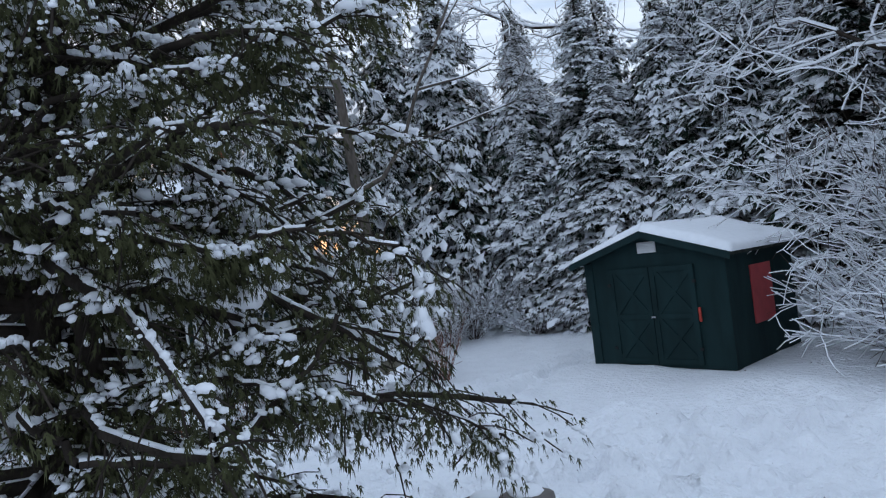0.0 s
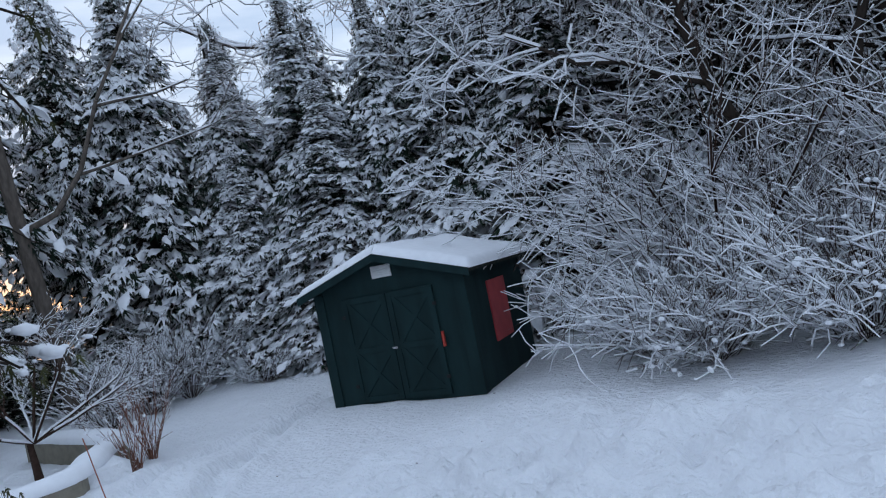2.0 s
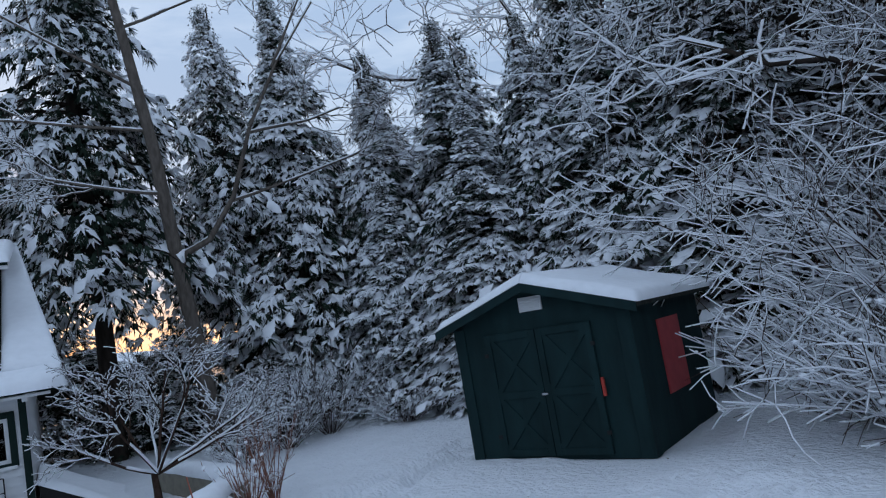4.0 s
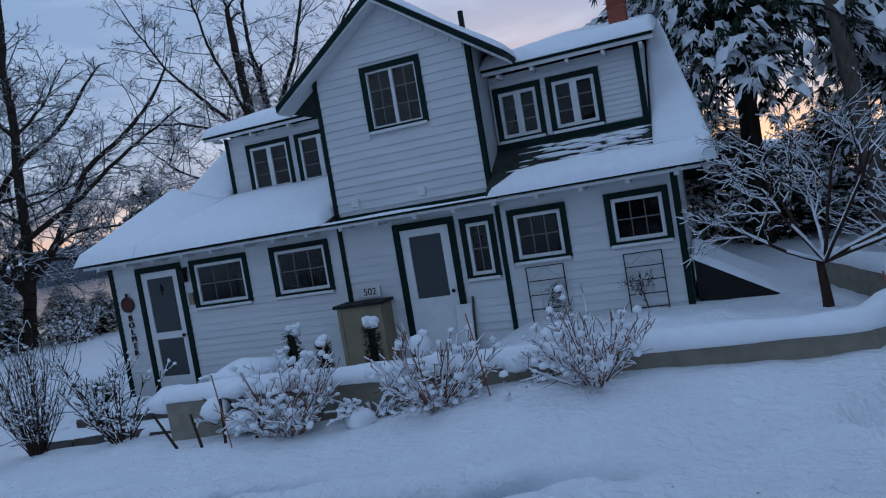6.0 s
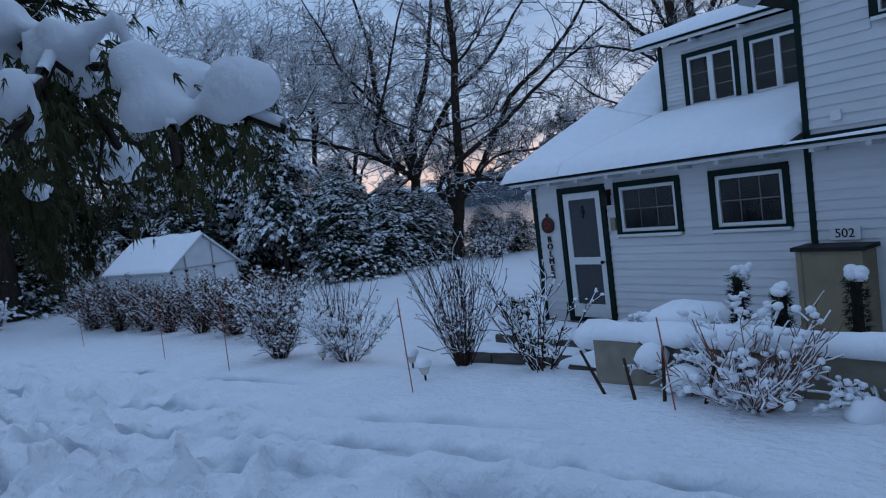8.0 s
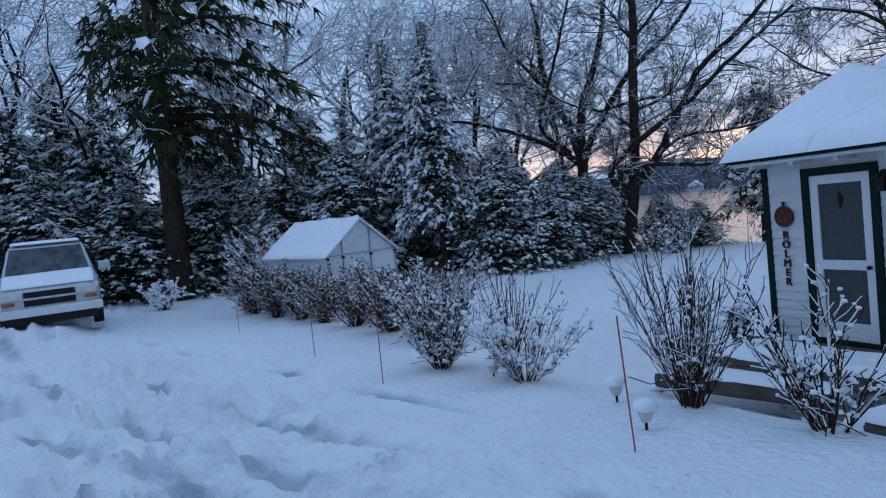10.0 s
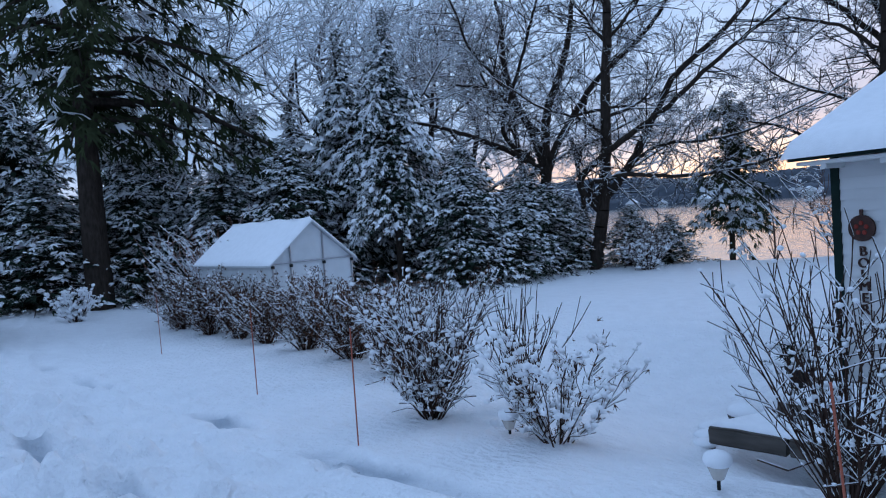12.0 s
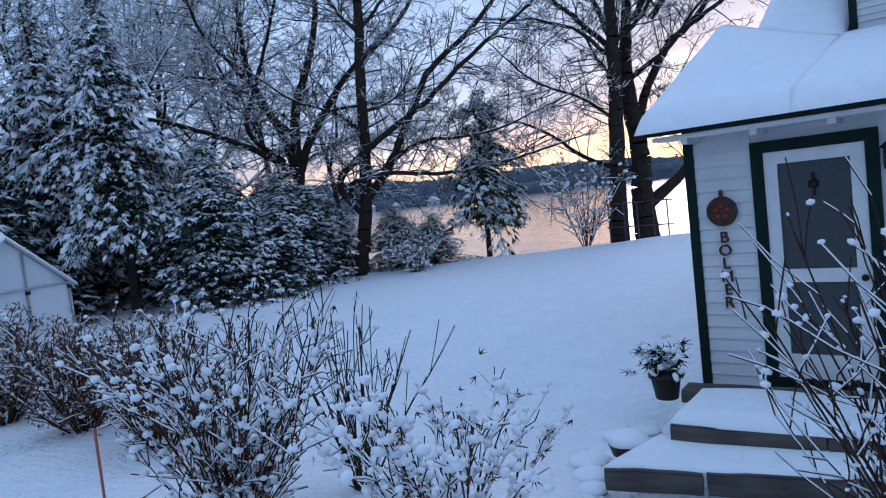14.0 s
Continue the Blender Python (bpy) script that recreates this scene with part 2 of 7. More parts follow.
def tubes(p0, p1, r0, r1, sides=4):
    """Corners and quads of open tapered tubes."""
    p0, p1, r0, r1 = (np.asarray(v, float) for v in (p0, p1, r0, r1))
    d = unit(p1 - p0)
    ref = np.where(np.abs(d[:, 2:3]) > 0.9, [[1.0, 0, 0]], [[0, 0, 1.0]])
    u = unit(np.cross(d, ref))
    v = np.cross(d, u)
    a = np.arange(sides) * 2 * np.pi / sides
    ring = u[:, None] * np.cos(a)[None, :, None] + v[:, None] * np.sin(a)[None, :, None]
    vs = np.concatenate([p0[:, None] + ring * r0[:, None, None], p1[:, None] + ring * r1[:, None, None]], 1)
    k = np.arange(sides)
    f = np.stack([k, (k + 1) % sides, sides + (k + 1) % sides, sides + k], 1)
    faces = f[None] + (np.arange(len(p0)) * 2 * sides)[:, None, None]
    return vs.reshape(-1, 3), faces.reshape(-1, 4)


def scatter(tv, tf, pos, fwd, scale, rng, roll=0.35):
    """Copies a template (x ahead, z up) to many places in one go."""
    fwd = unit(fwd)
    ref = np.tile([0.0, 0, 1.0], (len(fwd), 1)) + rng.normal(0, roll, (len(fwd), 3))
    side = unit(np.cross(ref, fwd))
    up = np.cross(fwd, side)
    sc = np.asarray(scale, float)
    t = tv[None] * sc[:, None, :]
    vs = pos[:, None] + fwd[:, None] * t[..., 0:1] + side[:, None] * t[..., 1:2] + up[:, None] * t[..., 2:3]
    faces = tf[None] + (np.arange(len(pos)) * len(tv))[:, None, None]
    return vs.reshape(-1, 3), faces.reshape(-1, tf.shape[1])


def ico(sub):
    bm = bmesh.new()
    bmesh.ops.create_icosphere(bm, subdivisions=sub, radius=1.0)
    v = np.array([q.co[:] for q in bm.verts])
    f = np.array([[q.index for q in t.verts] for t in bm.faces])
    bm.free()
    return v, f


OCTA_V = np.array([[1, 0, 0], [-1, 0, 0], [0, 1, 0], [0, -1, 0], [0, 0, 1], [0, 0, -0.5]], float)
OCTA_F = np.array([[0, 2, 4], [2, 1, 4], [1, 3, 4], [3, 0, 4], [2, 0, 5], [1, 2, 5], [3, 1, 5], [0, 3, 5]])
ICO1, ICO2 = ico(1), ico(2)
# a drooping spray of thin needled fingers
SPRAY_V, SPRAY_F = [], []
for ex, ey, ez, bx, hw in ((1.0, 0.05, -0.25, 0.0, 0.11), (0.72, 0.5, -0.3, 0.05, 0.1), (0.78, -0.46, -0.16, 0.1, 0.1)):
    SPRAY_F.append([len(SPRAY_V), len(SPRAY_V) + 1, len(SPRAY_V) + 2])
    SPRAY_V += [[bx, -hw, 0.02], [ex, ey, ez], [bx, hw, 0.02]]
SPRAY_V, SPRAY_F = np.array(SPRAY_V, float), np.array(SPRAY_F)
RIME_V, RIME_F = [], []
for ex, ey, ez, bx, hw in ((0.95, 0.05, -0.2, 0.0, 0.15), (0.68, 0.46, -0.24, 0.05, 0.14), (0.74, -0.42, -0.12, 0.1, 0.14)):
    n = len(RIME_V)
    RIME_V += [[bx, -hw, 0.03], [ex, ey, ez + 0.05], [bx, hw, 0.03], [bx + 0.3 * ex, 0.4 * ey, 0.17]]
    RIME_F += [[n, n + 1, n + 3], [n + 1, n + 2, n + 3]]
RIME_V, RIME_F = np.array(RIME_V, float), np.array(RIME_F)
DOME_V = np.array([*[[math.cos(k * 1.2566) * (1.0, 0.75, 1.1, 0.7, 0.95)[k], math.sin(k * 1.2566) * (1.0, 0.8, 1.05, 0.9, 0.7)[k], (-0.3, -0.6, -0.2, -0.7, -0.35)[k]] for k in range(5)], [0.1, -0.1, 0.9]])
DOME_F = np.array([[k, (k + 1) % 5, 5] for k in range(5)])


def frond_template():
    """A small hanging fan of narrow cedar fingers."""
    v, f = [], []
    for a, ln, x in ((-0.8, 0.7, 0.05), (-0.2, 1.0, 0.25), (0.35, 0.9, 0.2), (1.0, 0.6, 0.05)):
        n = len(v)
        c, q = math.cos(a), math.sin(a)
        v += [(x + 0.09 * q, -0.09 * c, 0), (x + ln * c, ln * q * 0.7, -0.1 + 0.12 * q), (x - 0.09 * q, 0.09 * c, 0.03)]
        f += [(n, n + 1, n + 2)]
    return np.array(v), np.array(f)


FROND_V, FROND_F = frond_template()


def smoothstep(a, b, v):
    t = np.clip((v - a) / (b - a), 0, 1)
    return t * t * (3 - 2 * t)


def height(x, y):
    """The ground: it falls from the drive to the lawn and on to the lake."""
    x, y = np.asarray(x, float), np.asarray(y, float)
    z = 0.1 - 0.42 * smoothstep(-2, 7, y) + 0.035 * np.clip(x, -18, 0)
    z = z - 0.13 * smoothstep(0, -6, x) * smoothstep(8, 13, y)
    z = z + 0.5 * np.exp(-(((x + 18.5) / 5.0) ** 2 + ((y - 2.0) / 3.2) ** 2))
    z = z - 0.64 * np.exp(-(((x + 8.2) / 3.2) ** 2 + ((y - 12.4) / 2.4) ** 2))
    z = z - 0.42 * smoothstep(-0.2, -1.4, x) * smoothstep(-8.5, -6.5, x) * smoothstep(9.9, 10.8, y) * smoothstep(23, 22, y)
    z = z - 0.15 * smoothstep(3.5, 6.5, x) * smoothstep(6.5, 9, y)
    z = z + 0.14 * smoothstep(-1.2, 1.0, x) * smoothstep(5.6, 4.4, x) * smoothstep(8.3, 9.6, y) * smoothstep(11.0, 10.2, y)
    s = -0.5 * x + 0.866 * y
    z = z - 4.2 * smoothstep(33, 46, s)
    far = smoothstep(690, 1100, s)
    z = z + far * (26 + 10 * np.sin(x * 0.006 + 1.0) + 6 * np.sin(x * 0.017)) + far * 4
    return z


def ground_at(x, y):
    return float(height(x, y))


# ---- ground, lake, far shore ----


def noise2(X, Y, cell, seed):
    """Smooth value noise between -1 and 1."""
    t = np.random.default_rng(seed).uniform(-1, 1, (256, 256))
    x, y = X / cell, Y / cell
    i, j = np.floor(x).astype(int), np.floor(y).astype(int)
    u, v = x - i, y - j
    u, v = u * u * (3 - 2 * u), v * v * (3 - 2 * v)
    i, j = i % 255, j % 255
    return (t[i, j] * (1 - u) + t[i + 1, j] * u) * (1 - v) + (t[i, j + 1] * (1 - u) + t[i + 1, j + 1] * u) * v


def build_ground():
    grow = 0.06 * np.cumsum(1.12 ** np.arange(1, 73))
    xs = np.concatenate([(-13 - grow)[::-1], np.arange(-13, 10.01, 0.06), 10 + grow])
    ys = np.concatenate([(1 - grow)[::-1], np.arange(1, 14.01, 0.06), 14 + grow])
    X, Y = np.meshgrid(xs, ys, indexing="ij")
    Z = height(X, Y)
    near = np.exp(-(((X + 2) / 30) ** 2 + ((Y - 6) / 26) ** 2))
    rough = 0.04 * noise2(X, Y, 1.7, 1) + 0.02 * noise2(X, Y, 0.55, 2) + 0.008 * noise2(X, Y, 0.21, 3)
    # trodden and driven snow on the drive
    yd = 4.2 + 0.02 * X - 0.9 * smoothstep(-2, -20, X)
    drive = smoothstep(4.4, 1.6, np.abs(Y - yd)) * smoothstep(9.5, 5.5, X)
    patch = 0.45 + 0.55 * smoothstep(-0.35, 0.4, noise2(X, Y, 1.3, 4))
    clod = np.maximum(noise2(X, Y, 0.17, 5) - 0.25, 0) + 0.7 * np.maximum(noise2(X, Y, 0.26, 6) - 0.2, 0)
    rough = rough + drive * patch * (0.06 * noise2(X, Y, 0.4, 7) + 0.07 * noise2(X, Y, 0.17, 8) + 0.04 * noise2(X, Y, 0.125, 16) + 0.3 * clod)
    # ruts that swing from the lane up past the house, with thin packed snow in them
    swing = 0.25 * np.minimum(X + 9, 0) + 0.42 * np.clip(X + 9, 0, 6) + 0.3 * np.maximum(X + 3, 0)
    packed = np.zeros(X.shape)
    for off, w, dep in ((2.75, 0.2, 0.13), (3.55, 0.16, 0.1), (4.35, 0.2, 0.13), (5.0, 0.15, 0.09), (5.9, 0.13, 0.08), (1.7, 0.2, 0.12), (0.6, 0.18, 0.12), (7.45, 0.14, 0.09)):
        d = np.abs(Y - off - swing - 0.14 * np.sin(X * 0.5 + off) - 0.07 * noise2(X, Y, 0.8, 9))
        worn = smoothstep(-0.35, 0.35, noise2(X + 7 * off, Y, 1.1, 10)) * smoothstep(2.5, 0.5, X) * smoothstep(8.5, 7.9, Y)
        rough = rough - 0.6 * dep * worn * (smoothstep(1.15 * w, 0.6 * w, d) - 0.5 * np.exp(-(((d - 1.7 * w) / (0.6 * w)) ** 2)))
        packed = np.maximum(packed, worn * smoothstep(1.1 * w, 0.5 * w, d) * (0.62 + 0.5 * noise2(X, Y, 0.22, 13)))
    # two foot tracks across the lawn to the shed
    for line in (((3.0, 8.6), (3.83, 9.63), (5.09, 10.86), (6.48, 11.75), (8.0, 12.37)), ((3.9, 8.3), (4.53, 9.15), (5.34, 10.06), (6.43, 11.14), (7.4, 11.48))):
        d = np.full(X.shape, 9.0)
        for (px, py), (qx, qy) in zip(line, line[1:]):
            k = np.clip(((X - px) * (qx - px) + (Y - py) * (qy - py)) / ((qx - px) ** 2 + (qy - py) ** 2), 0, 1)
            d = np.minimum(d, np.hypot(X - px - k * (qx - px), Y - py - k * (qy - py)))
        d = d + 0.04 * noise2(X, Y, 0.5, 11)
        tread = smoothstep(0.19, 0.08, d) - 0.5 * np.exp(-(((d - 0.27) / 0.08) ** 2))
        rough = rough - 0.13 * tread * (0.8 + 0.4 * noise2(X, Y, 0.3, 12))
    # footprints and clods
    rng = np.random.default_rng(9)
    n_pit = 1100
    px = rng.uniform(-14, 8, n_pit)
    py = 4.6 + 0.02 * px + rng.normal(0, 1.5, n_pit)
    py[:160] = rng.uniform(1.0, 8.0, 160)
    for x0, y0, w0, dep, st in zip(px, py, rng.uniform(0.07, 0.15, n_pit), rng.uniform(-0.05, 0.08, n_pit), rng.uniform(0.8, 2.2, n_pit)):
        i0, i1 = np.searchsorted(xs, (x0 - 0.8, x0 + 0.8))
        j0, j1 = np.searchsorted(ys, (y0 - 0.6, y0 + 0.6))
        if i1 > i0 and j1 > j0:
            gx, gy = X[i0:i1, j0:j1] - x0, Y[i0:i1, j0:j1] - y0
            r = np.sqrt((gx / (w0 * st)) ** 2 + (gy / w0) ** 2)
            rough[i0:i1, j0:j1] -= dep * (smoothstep(1.15, 0.55, r) - 0.3 * np.exp(-(((r - 1.35) / 0.3) ** 2)))
    Z = Z + rough * near
    idx = np.arange(X.size).reshape(X.shape)
    f = np.stack([idx[:-1, :-1], idx[1:, :-1], idx[1:, 1:], idx[:-1, 1:]], -1).reshape(-1, 4)
    me = fast_mesh("ground", np.stack([X, Y, Z], -1).reshape(-1, 3), f, True)
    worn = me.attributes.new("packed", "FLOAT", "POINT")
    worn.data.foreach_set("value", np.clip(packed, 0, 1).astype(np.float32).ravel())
    tagged(obj("ground", me, SNOW_GROUND), "snow-covered lawn and trodden snowy driveway", "ground", kind="structure")


build_ground()
bm = bmesh.new()
bmesh.ops.create_grid(bm, x_segments=1, y_segments=1, size=1.0, matrix=Matrix.Translation((-200, 346.4, -3.5)) @ Matrix.Rotation(radians(30), 4, "Z") @ Matrix.Diagonal((1500, 362, 1, 1)))
tagged(part("water", bm, WATER), "calm lake reflecting the sunset sky", "lake", kind="structure")


def far_shore():
    """Wooded ridge beyond the lake, its outline broken by tree tops."""
    rng = np.random.default_rng(5)
    u, w = np.array([0.866, 0.5]), np.array([-0.5, 0.866])
    for layer, (dist, top, amp) in enumerate(((735, 9, 3.0), (860, 20, 6), (1150, 36, 9))):
        xs = np.arange(-1500, 1500, 3.0)
        hgt = top + amp * np.sin(xs * 0.006 + layer * 2) + amp * 0.5 * np.sin(xs * 0.017 + layer) + rng.uniform(0, 2.6, len(xs))
        p = xs[:, None] * u + dist * w
        rows = [np.column_stack([p + w * k * 30, -4 + (hgt + 4) * q]) for k, q in ((0, 0), (0.15, 0.55), (1, 1), (2.5, 0.4))]
        v = np.concatenate(rows)
        n = len(xs)
        i = np.arange(n - 1)
        f = np.concatenate([np.stack([r * n + i, r * n + i + 1, (r + 1) * n + i + 1, (r + 1) * n + i], 1) for r in range(3)])
        tagged(obj("backdrop", fast_mesh("backdrop", v, f), HILL), "distant wooded hills across the lake", "hills", kind="structure")


far_shore()


def shore_house(pos, w, h, turn):
    e = new("shore_house")
    e.matrix_world = Matrix.Translation(pos) @ Matrix.Rotation(turn, 4, "Z")
    boxed("wall", (-w / 2, -4, -1), (w / 2, 4, h), SHORE_WHITE, e)
    bm = bmesh.new()
    prism(bm, [(-w / 2 - 0.6, h), (w / 2 + 0.6, h), (0, h + w * 0.4)], "y", -4.6, 4.6)
    part("roof", bm, SNOW, e, "snow-covered roof")
    for k in (-0.25, 0.25):
        boxed("window", (k * w - 0.6, -4.05, 1), (k * w + 0.6, -3.95, 2.4), BLACK, e)
    return tagged(e, "small far house with snowy roof on the lake shore", "house", "houses across the lake")


for k, (s, w, h) in enumerate(((-190, 13, 4), (-160, 9, 3), (-120, 11, 4), (-84, 9, 3), (-30, 12, 4), (30, 10, 3), (75, 9, 3))):
    shore_house((s * 0.866 - 0.5 * 716, s * 0.5 + 0.866 * 716, -3), w, h, radians(30 + 20 * math.sin(k * 2.1)))

# ---- the house ----
WY, X0, X1, Z0, ZT = 13.42, -7.76, 1.97, -0.95, 1.6
DY, SLOPE, EAVE_Y, EAVE_Z = 14.1, 0.6, 13.0, 1.56
RIDGE_Y = 17.4


LDY, LJOG = 15.9, 15.6


def low_roof_z(y):
    """The long shallow roof over the side door, steeper behind its step."""
    return EAVE_Z + 0.276 * (y - EAVE_Y) if y < LDY else EAVE_Z + 0.276 * (LDY - EAVE_Y) + 0.8 * (y - LDY)


def roof_z(y):
    return EAVE_Z + SLOPE * (y - EAVE_Y)


def cells(bm, xs, zs, holes, y0, y1, roofline=None):
    """A wall along x with openings cut through it."""
    xs = sorted({*xs, *(h[0] for h in holes), *(h[1] for h in holes)})
    zs = sorted({*zs, *(h[2] for h in holes), *(h[3] for h in holes)})
    for a, b in zip(xs, xs[1:]):
        run = []
        for c, d in zip(zs, zs[1:]):
            if any(h[0] <= (a + b) / 2 <= h[1] and h[2] <= (c + d) / 2 <= h[3] for h in holes):
                continue
            if run and abs(run[-1][1] - c) < 1e-6:
                run[-1][1] = d
            else:
                run.append([c, d])
        for c, d in run:
            box(bm, (a, y0, c), (b, y1, d))


BOARDS = []


def siding(parent, x0, x1, z0, z1, holes, y, step=0.118, edge=None):
    """Lapped boards on the front of a wall, each its own piece; edge(z) narrows the rows under a gable."""
    z = z0
    while z < z1 - 0.02:
        top = min(z + step, z1)
        a, b = (x0, x1) if edge is None else edge((z + top) / 2)
        spans = [(a, b)]
        for h in holes:
            if h[2] < top - 0.01 and h[3] > z + 0.01:
                spans = [s for p, q in spans for s in ((p, min(q, h[0])), (max(p, h[1]), q)) if s[1] - s[0] > 0.03]
        for p, q in spans:
            BOARDS.append((parent, p, q, z, top, y))
        z += step


def lay_boards():
    for parent, p, q, z, top, y in BOARDS:
        v = [(x, yy, zz) for x in (p, q) for yy, zz in ((y, z), (y - 0.024, z), (y - 0.007, top + 0.004), (y, top + 0.004))]
        f = [(0, 1, 2, 3), (7, 6, 5, 4), (0, 4, 5, 1), (1, 5, 6, 2), (2, 6, 7, 3), (3, 7, 4, 0)]
        me = bpy.data.meshes.new("board")
        me.from_pydata(v, [], f)
        obj("board", me, PAINT_WHITE, parent)


def window(parent, x0, x1, z0, z1, y, cols=3, rows=2, leaves=1, casing=0.085, stile=0.05):
    """Green casing, white sash, muntins and panes; the wall is open behind it."""
    bm = bmesh.new()
    t = casing
    for a, b in (((x0, z0), (x0 + t, z1)), ((x1 - t, z0), (x1, z1)), ((x0 + t, z1 - t), (x1 - t, z1)), ((x0 + t, z0), (x1 - t, z0 + t * 0.55))):
        box(bm, (a[0], y - 0.045, a[1]), (b[0], y + 0.05, b[1]), 0.006)
    w = part("window", bm, TRIM_GREEN, parent, "window with dark green casing and white sash")
    ix0, ix1, iz0, iz1 = x0 + t, x1 - t, z0 + t * 0.55, z1 - t
    boxed("window_sill", (x0 + 0.02, y - 0.07, z0 - 0.03), (x1 - 0.02, y - 0.03, z0 + 0.012), TRIM_WHITE, w, "white sill", 0.006)
    lw = (ix1 - ix0) / leaves
    for k in range(leaves):
        a, b = ix0 + k * lw, ix0 + (k + 1) * lw
        s = stile
        bm = bmesh.new()
        for p, q in (((a, iz0), (a + s, iz1)), ((b - s, iz0), (b, iz1)), ((a + s, iz1 - s), (b - s, iz1)), ((a + s, iz0), (b - s, iz0 + s))):
            box(bm, (p[0], y - 0.02, p[1]), (q[0], y + 0.03, q[1]), 0.005)
        part("sash", bm, TRIM_WHITE, w)
        cw, rh = (b - a - 2 * s) / cols, (iz1 - iz0 - 2 * s) / rows
        for c in range(1, cols):
            boxed("muntin", (a + s + c * cw - 0.006, y + 0.012, iz0 + s), (a + s + c * cw + 0.006, y + 0.024, iz1 - s), MUNTIN, w)
        for r in range(1, rows):
            boxed("muntin", (a + s, y + 0.011, iz0 + s + r * rh - 0.007), (b - s, y + 0.025, iz0 + s + r * rh + 0.007), MUNTIN, w)
        for c in range(cols):
            for r in range(rows):
                pane = boxed("pane", (a + s + c * cw + 0.009, y + 0.006, iz0 + s + r * rh + 0.009), (a + s + (c + 1) * cw - 0.009, y + 0.01, iz0 + s + (r + 1) * rh - 0.009), GLASS, w)
                pane.visible_shadow = False
    return w


def door(parent, x0, x1, z0, z1, y, two=False):
    t = 0.1
    bm = bmesh.new()
    for a, b in (((x0, z0), (x0 + t, z1)), ((x1 - t, z0), (x1, z1)), ((x0 + t, z1 - t), (x1 - t, z1)), ((x0 + t, z0), (x1 - t, z0 + 0.1))):
        box(bm, (a[0], y - 0.05, a[1]), (b[0], y + 0.08, b[1]), 0.006)
    d = part("door", bm, TRIM_GREEN, parent, "white screen door in a dark green frame")
    a, b, c, e = x0 + t + 0.004, x1 - t - 0.004, z0 + 0.104, z1 - t - 0.004
    s = 0.11
    holes = [(a + s, b - s, c + 1.0, e - s), (a + s, b - s, c + 0.22, c + 0.88)] if two else [(a + s + 0.02, b - s - 0.02, c + 0.85, e - s)]
    bm = bmesh.new()
    cells(bm, [a, b], [c, e], holes, y - 0.025, y + 0.015)
    part("leaf", bm, TRIM_WHITE, d)
    for h in holes:
        boxed("screen", (h[0], y - 0.004, h[2]), (h[1], y + 0.004, h[3]), SCREEN, d, "grey insect screen")
    bm = bmesh.new()
    bmesh.ops.create_uvsphere(bm, u_segments=10, v_segments=8, radius=0.03, matrix=Matrix.Translation((b - 0.05, y - 0.075, c + 0.92)))
    rod(bm, (b - 0.05, y - 0.07, c + 0.92), (b - 0.05, y - 0.02, c + 0.92), 0.014)
    part("door_handle", bm, BLACK, d, "dark round knob", True)
    return d


def snow_slab(name, corners, thick, label, parent=None, seg=24, lump=0.02, seed=1, rims=(1, 1, 1, 1)):
    """A blanket of snow over a four-sided slope: thick, rounded at its rims, uneven on top."""
    rng = np.random.default_rng(seed)
    a, b, c, d = (np.array(p, float) for p in corners)
    n, m = seg * 2, seg
    u, w = np.meshgrid(np.linspace(0, 1, n), np.linspace(0, 1, m), indexing="ij")
    base = (1 - u)[..., None] * ((1 - w)[..., None] * a + w[..., None] * d) + u[..., None] * ((1 - w)[..., None] * b + w[..., None] * c)
    lu, lw = np.linalg.norm(b - a), np.linalg.norm(d - a)
    far = 1e3
    rim = np.minimum(np.minimum(u * lu + far * (1 - rims[3]), (1 - u) * lu + far * (1 - rims[1])), np.minimum(w * lw + far * (1 - rims[0]), (1 - w) * lw + far * (1 - rims[2])))
    prof = np.sqrt(np.clip(1 - (1 - np.clip(rim / (thick * 1.1), 0, 1)) ** 2, 0, 1))
    wave = sum(np.sin(u * lu * k1 + p1) * np.sin(w * lw * k2 + p2) for k1, k2, p1, p2 in rng.uniform((1, 1, 0, 0), (5, 5, 6, 6), (4, 4)))
    top = base.copy()
    top[..., 2] += thick * prof + lump * wave * prof
    bot = base.copy()
    bot[..., 2] -= 0.003
    V = np.concatenate([top.reshape(-1, 3), bot.reshape(-1, 3)])
    idx = np.arange(n * m).reshape(n, m)
    q = lambda g: np.stack([g[:-1, :-1], g[1:, :-1], g[1:, 1:], g[:-1, 1:]], -1).reshape(-1, 4)
    rimi = np.concatenate([idx[:, 0], idx[-1, 1:], idx[-2::-1, -1], idx[0, -2:0:-1]])
    nx = np.roll(rimi, -1)
    side = np.stack([rimi, rimi + n * m, nx + n * m, nx], 1)
    F = np.concatenate([q(idx), q(idx)[:, ::-1] + n * m, side])
    me = fast_mesh(name, V, F, True)
    ob = obj(name, me, SNOW, parent)
    if parent is None:
        tagged(ob, label, "snow")
    return ob


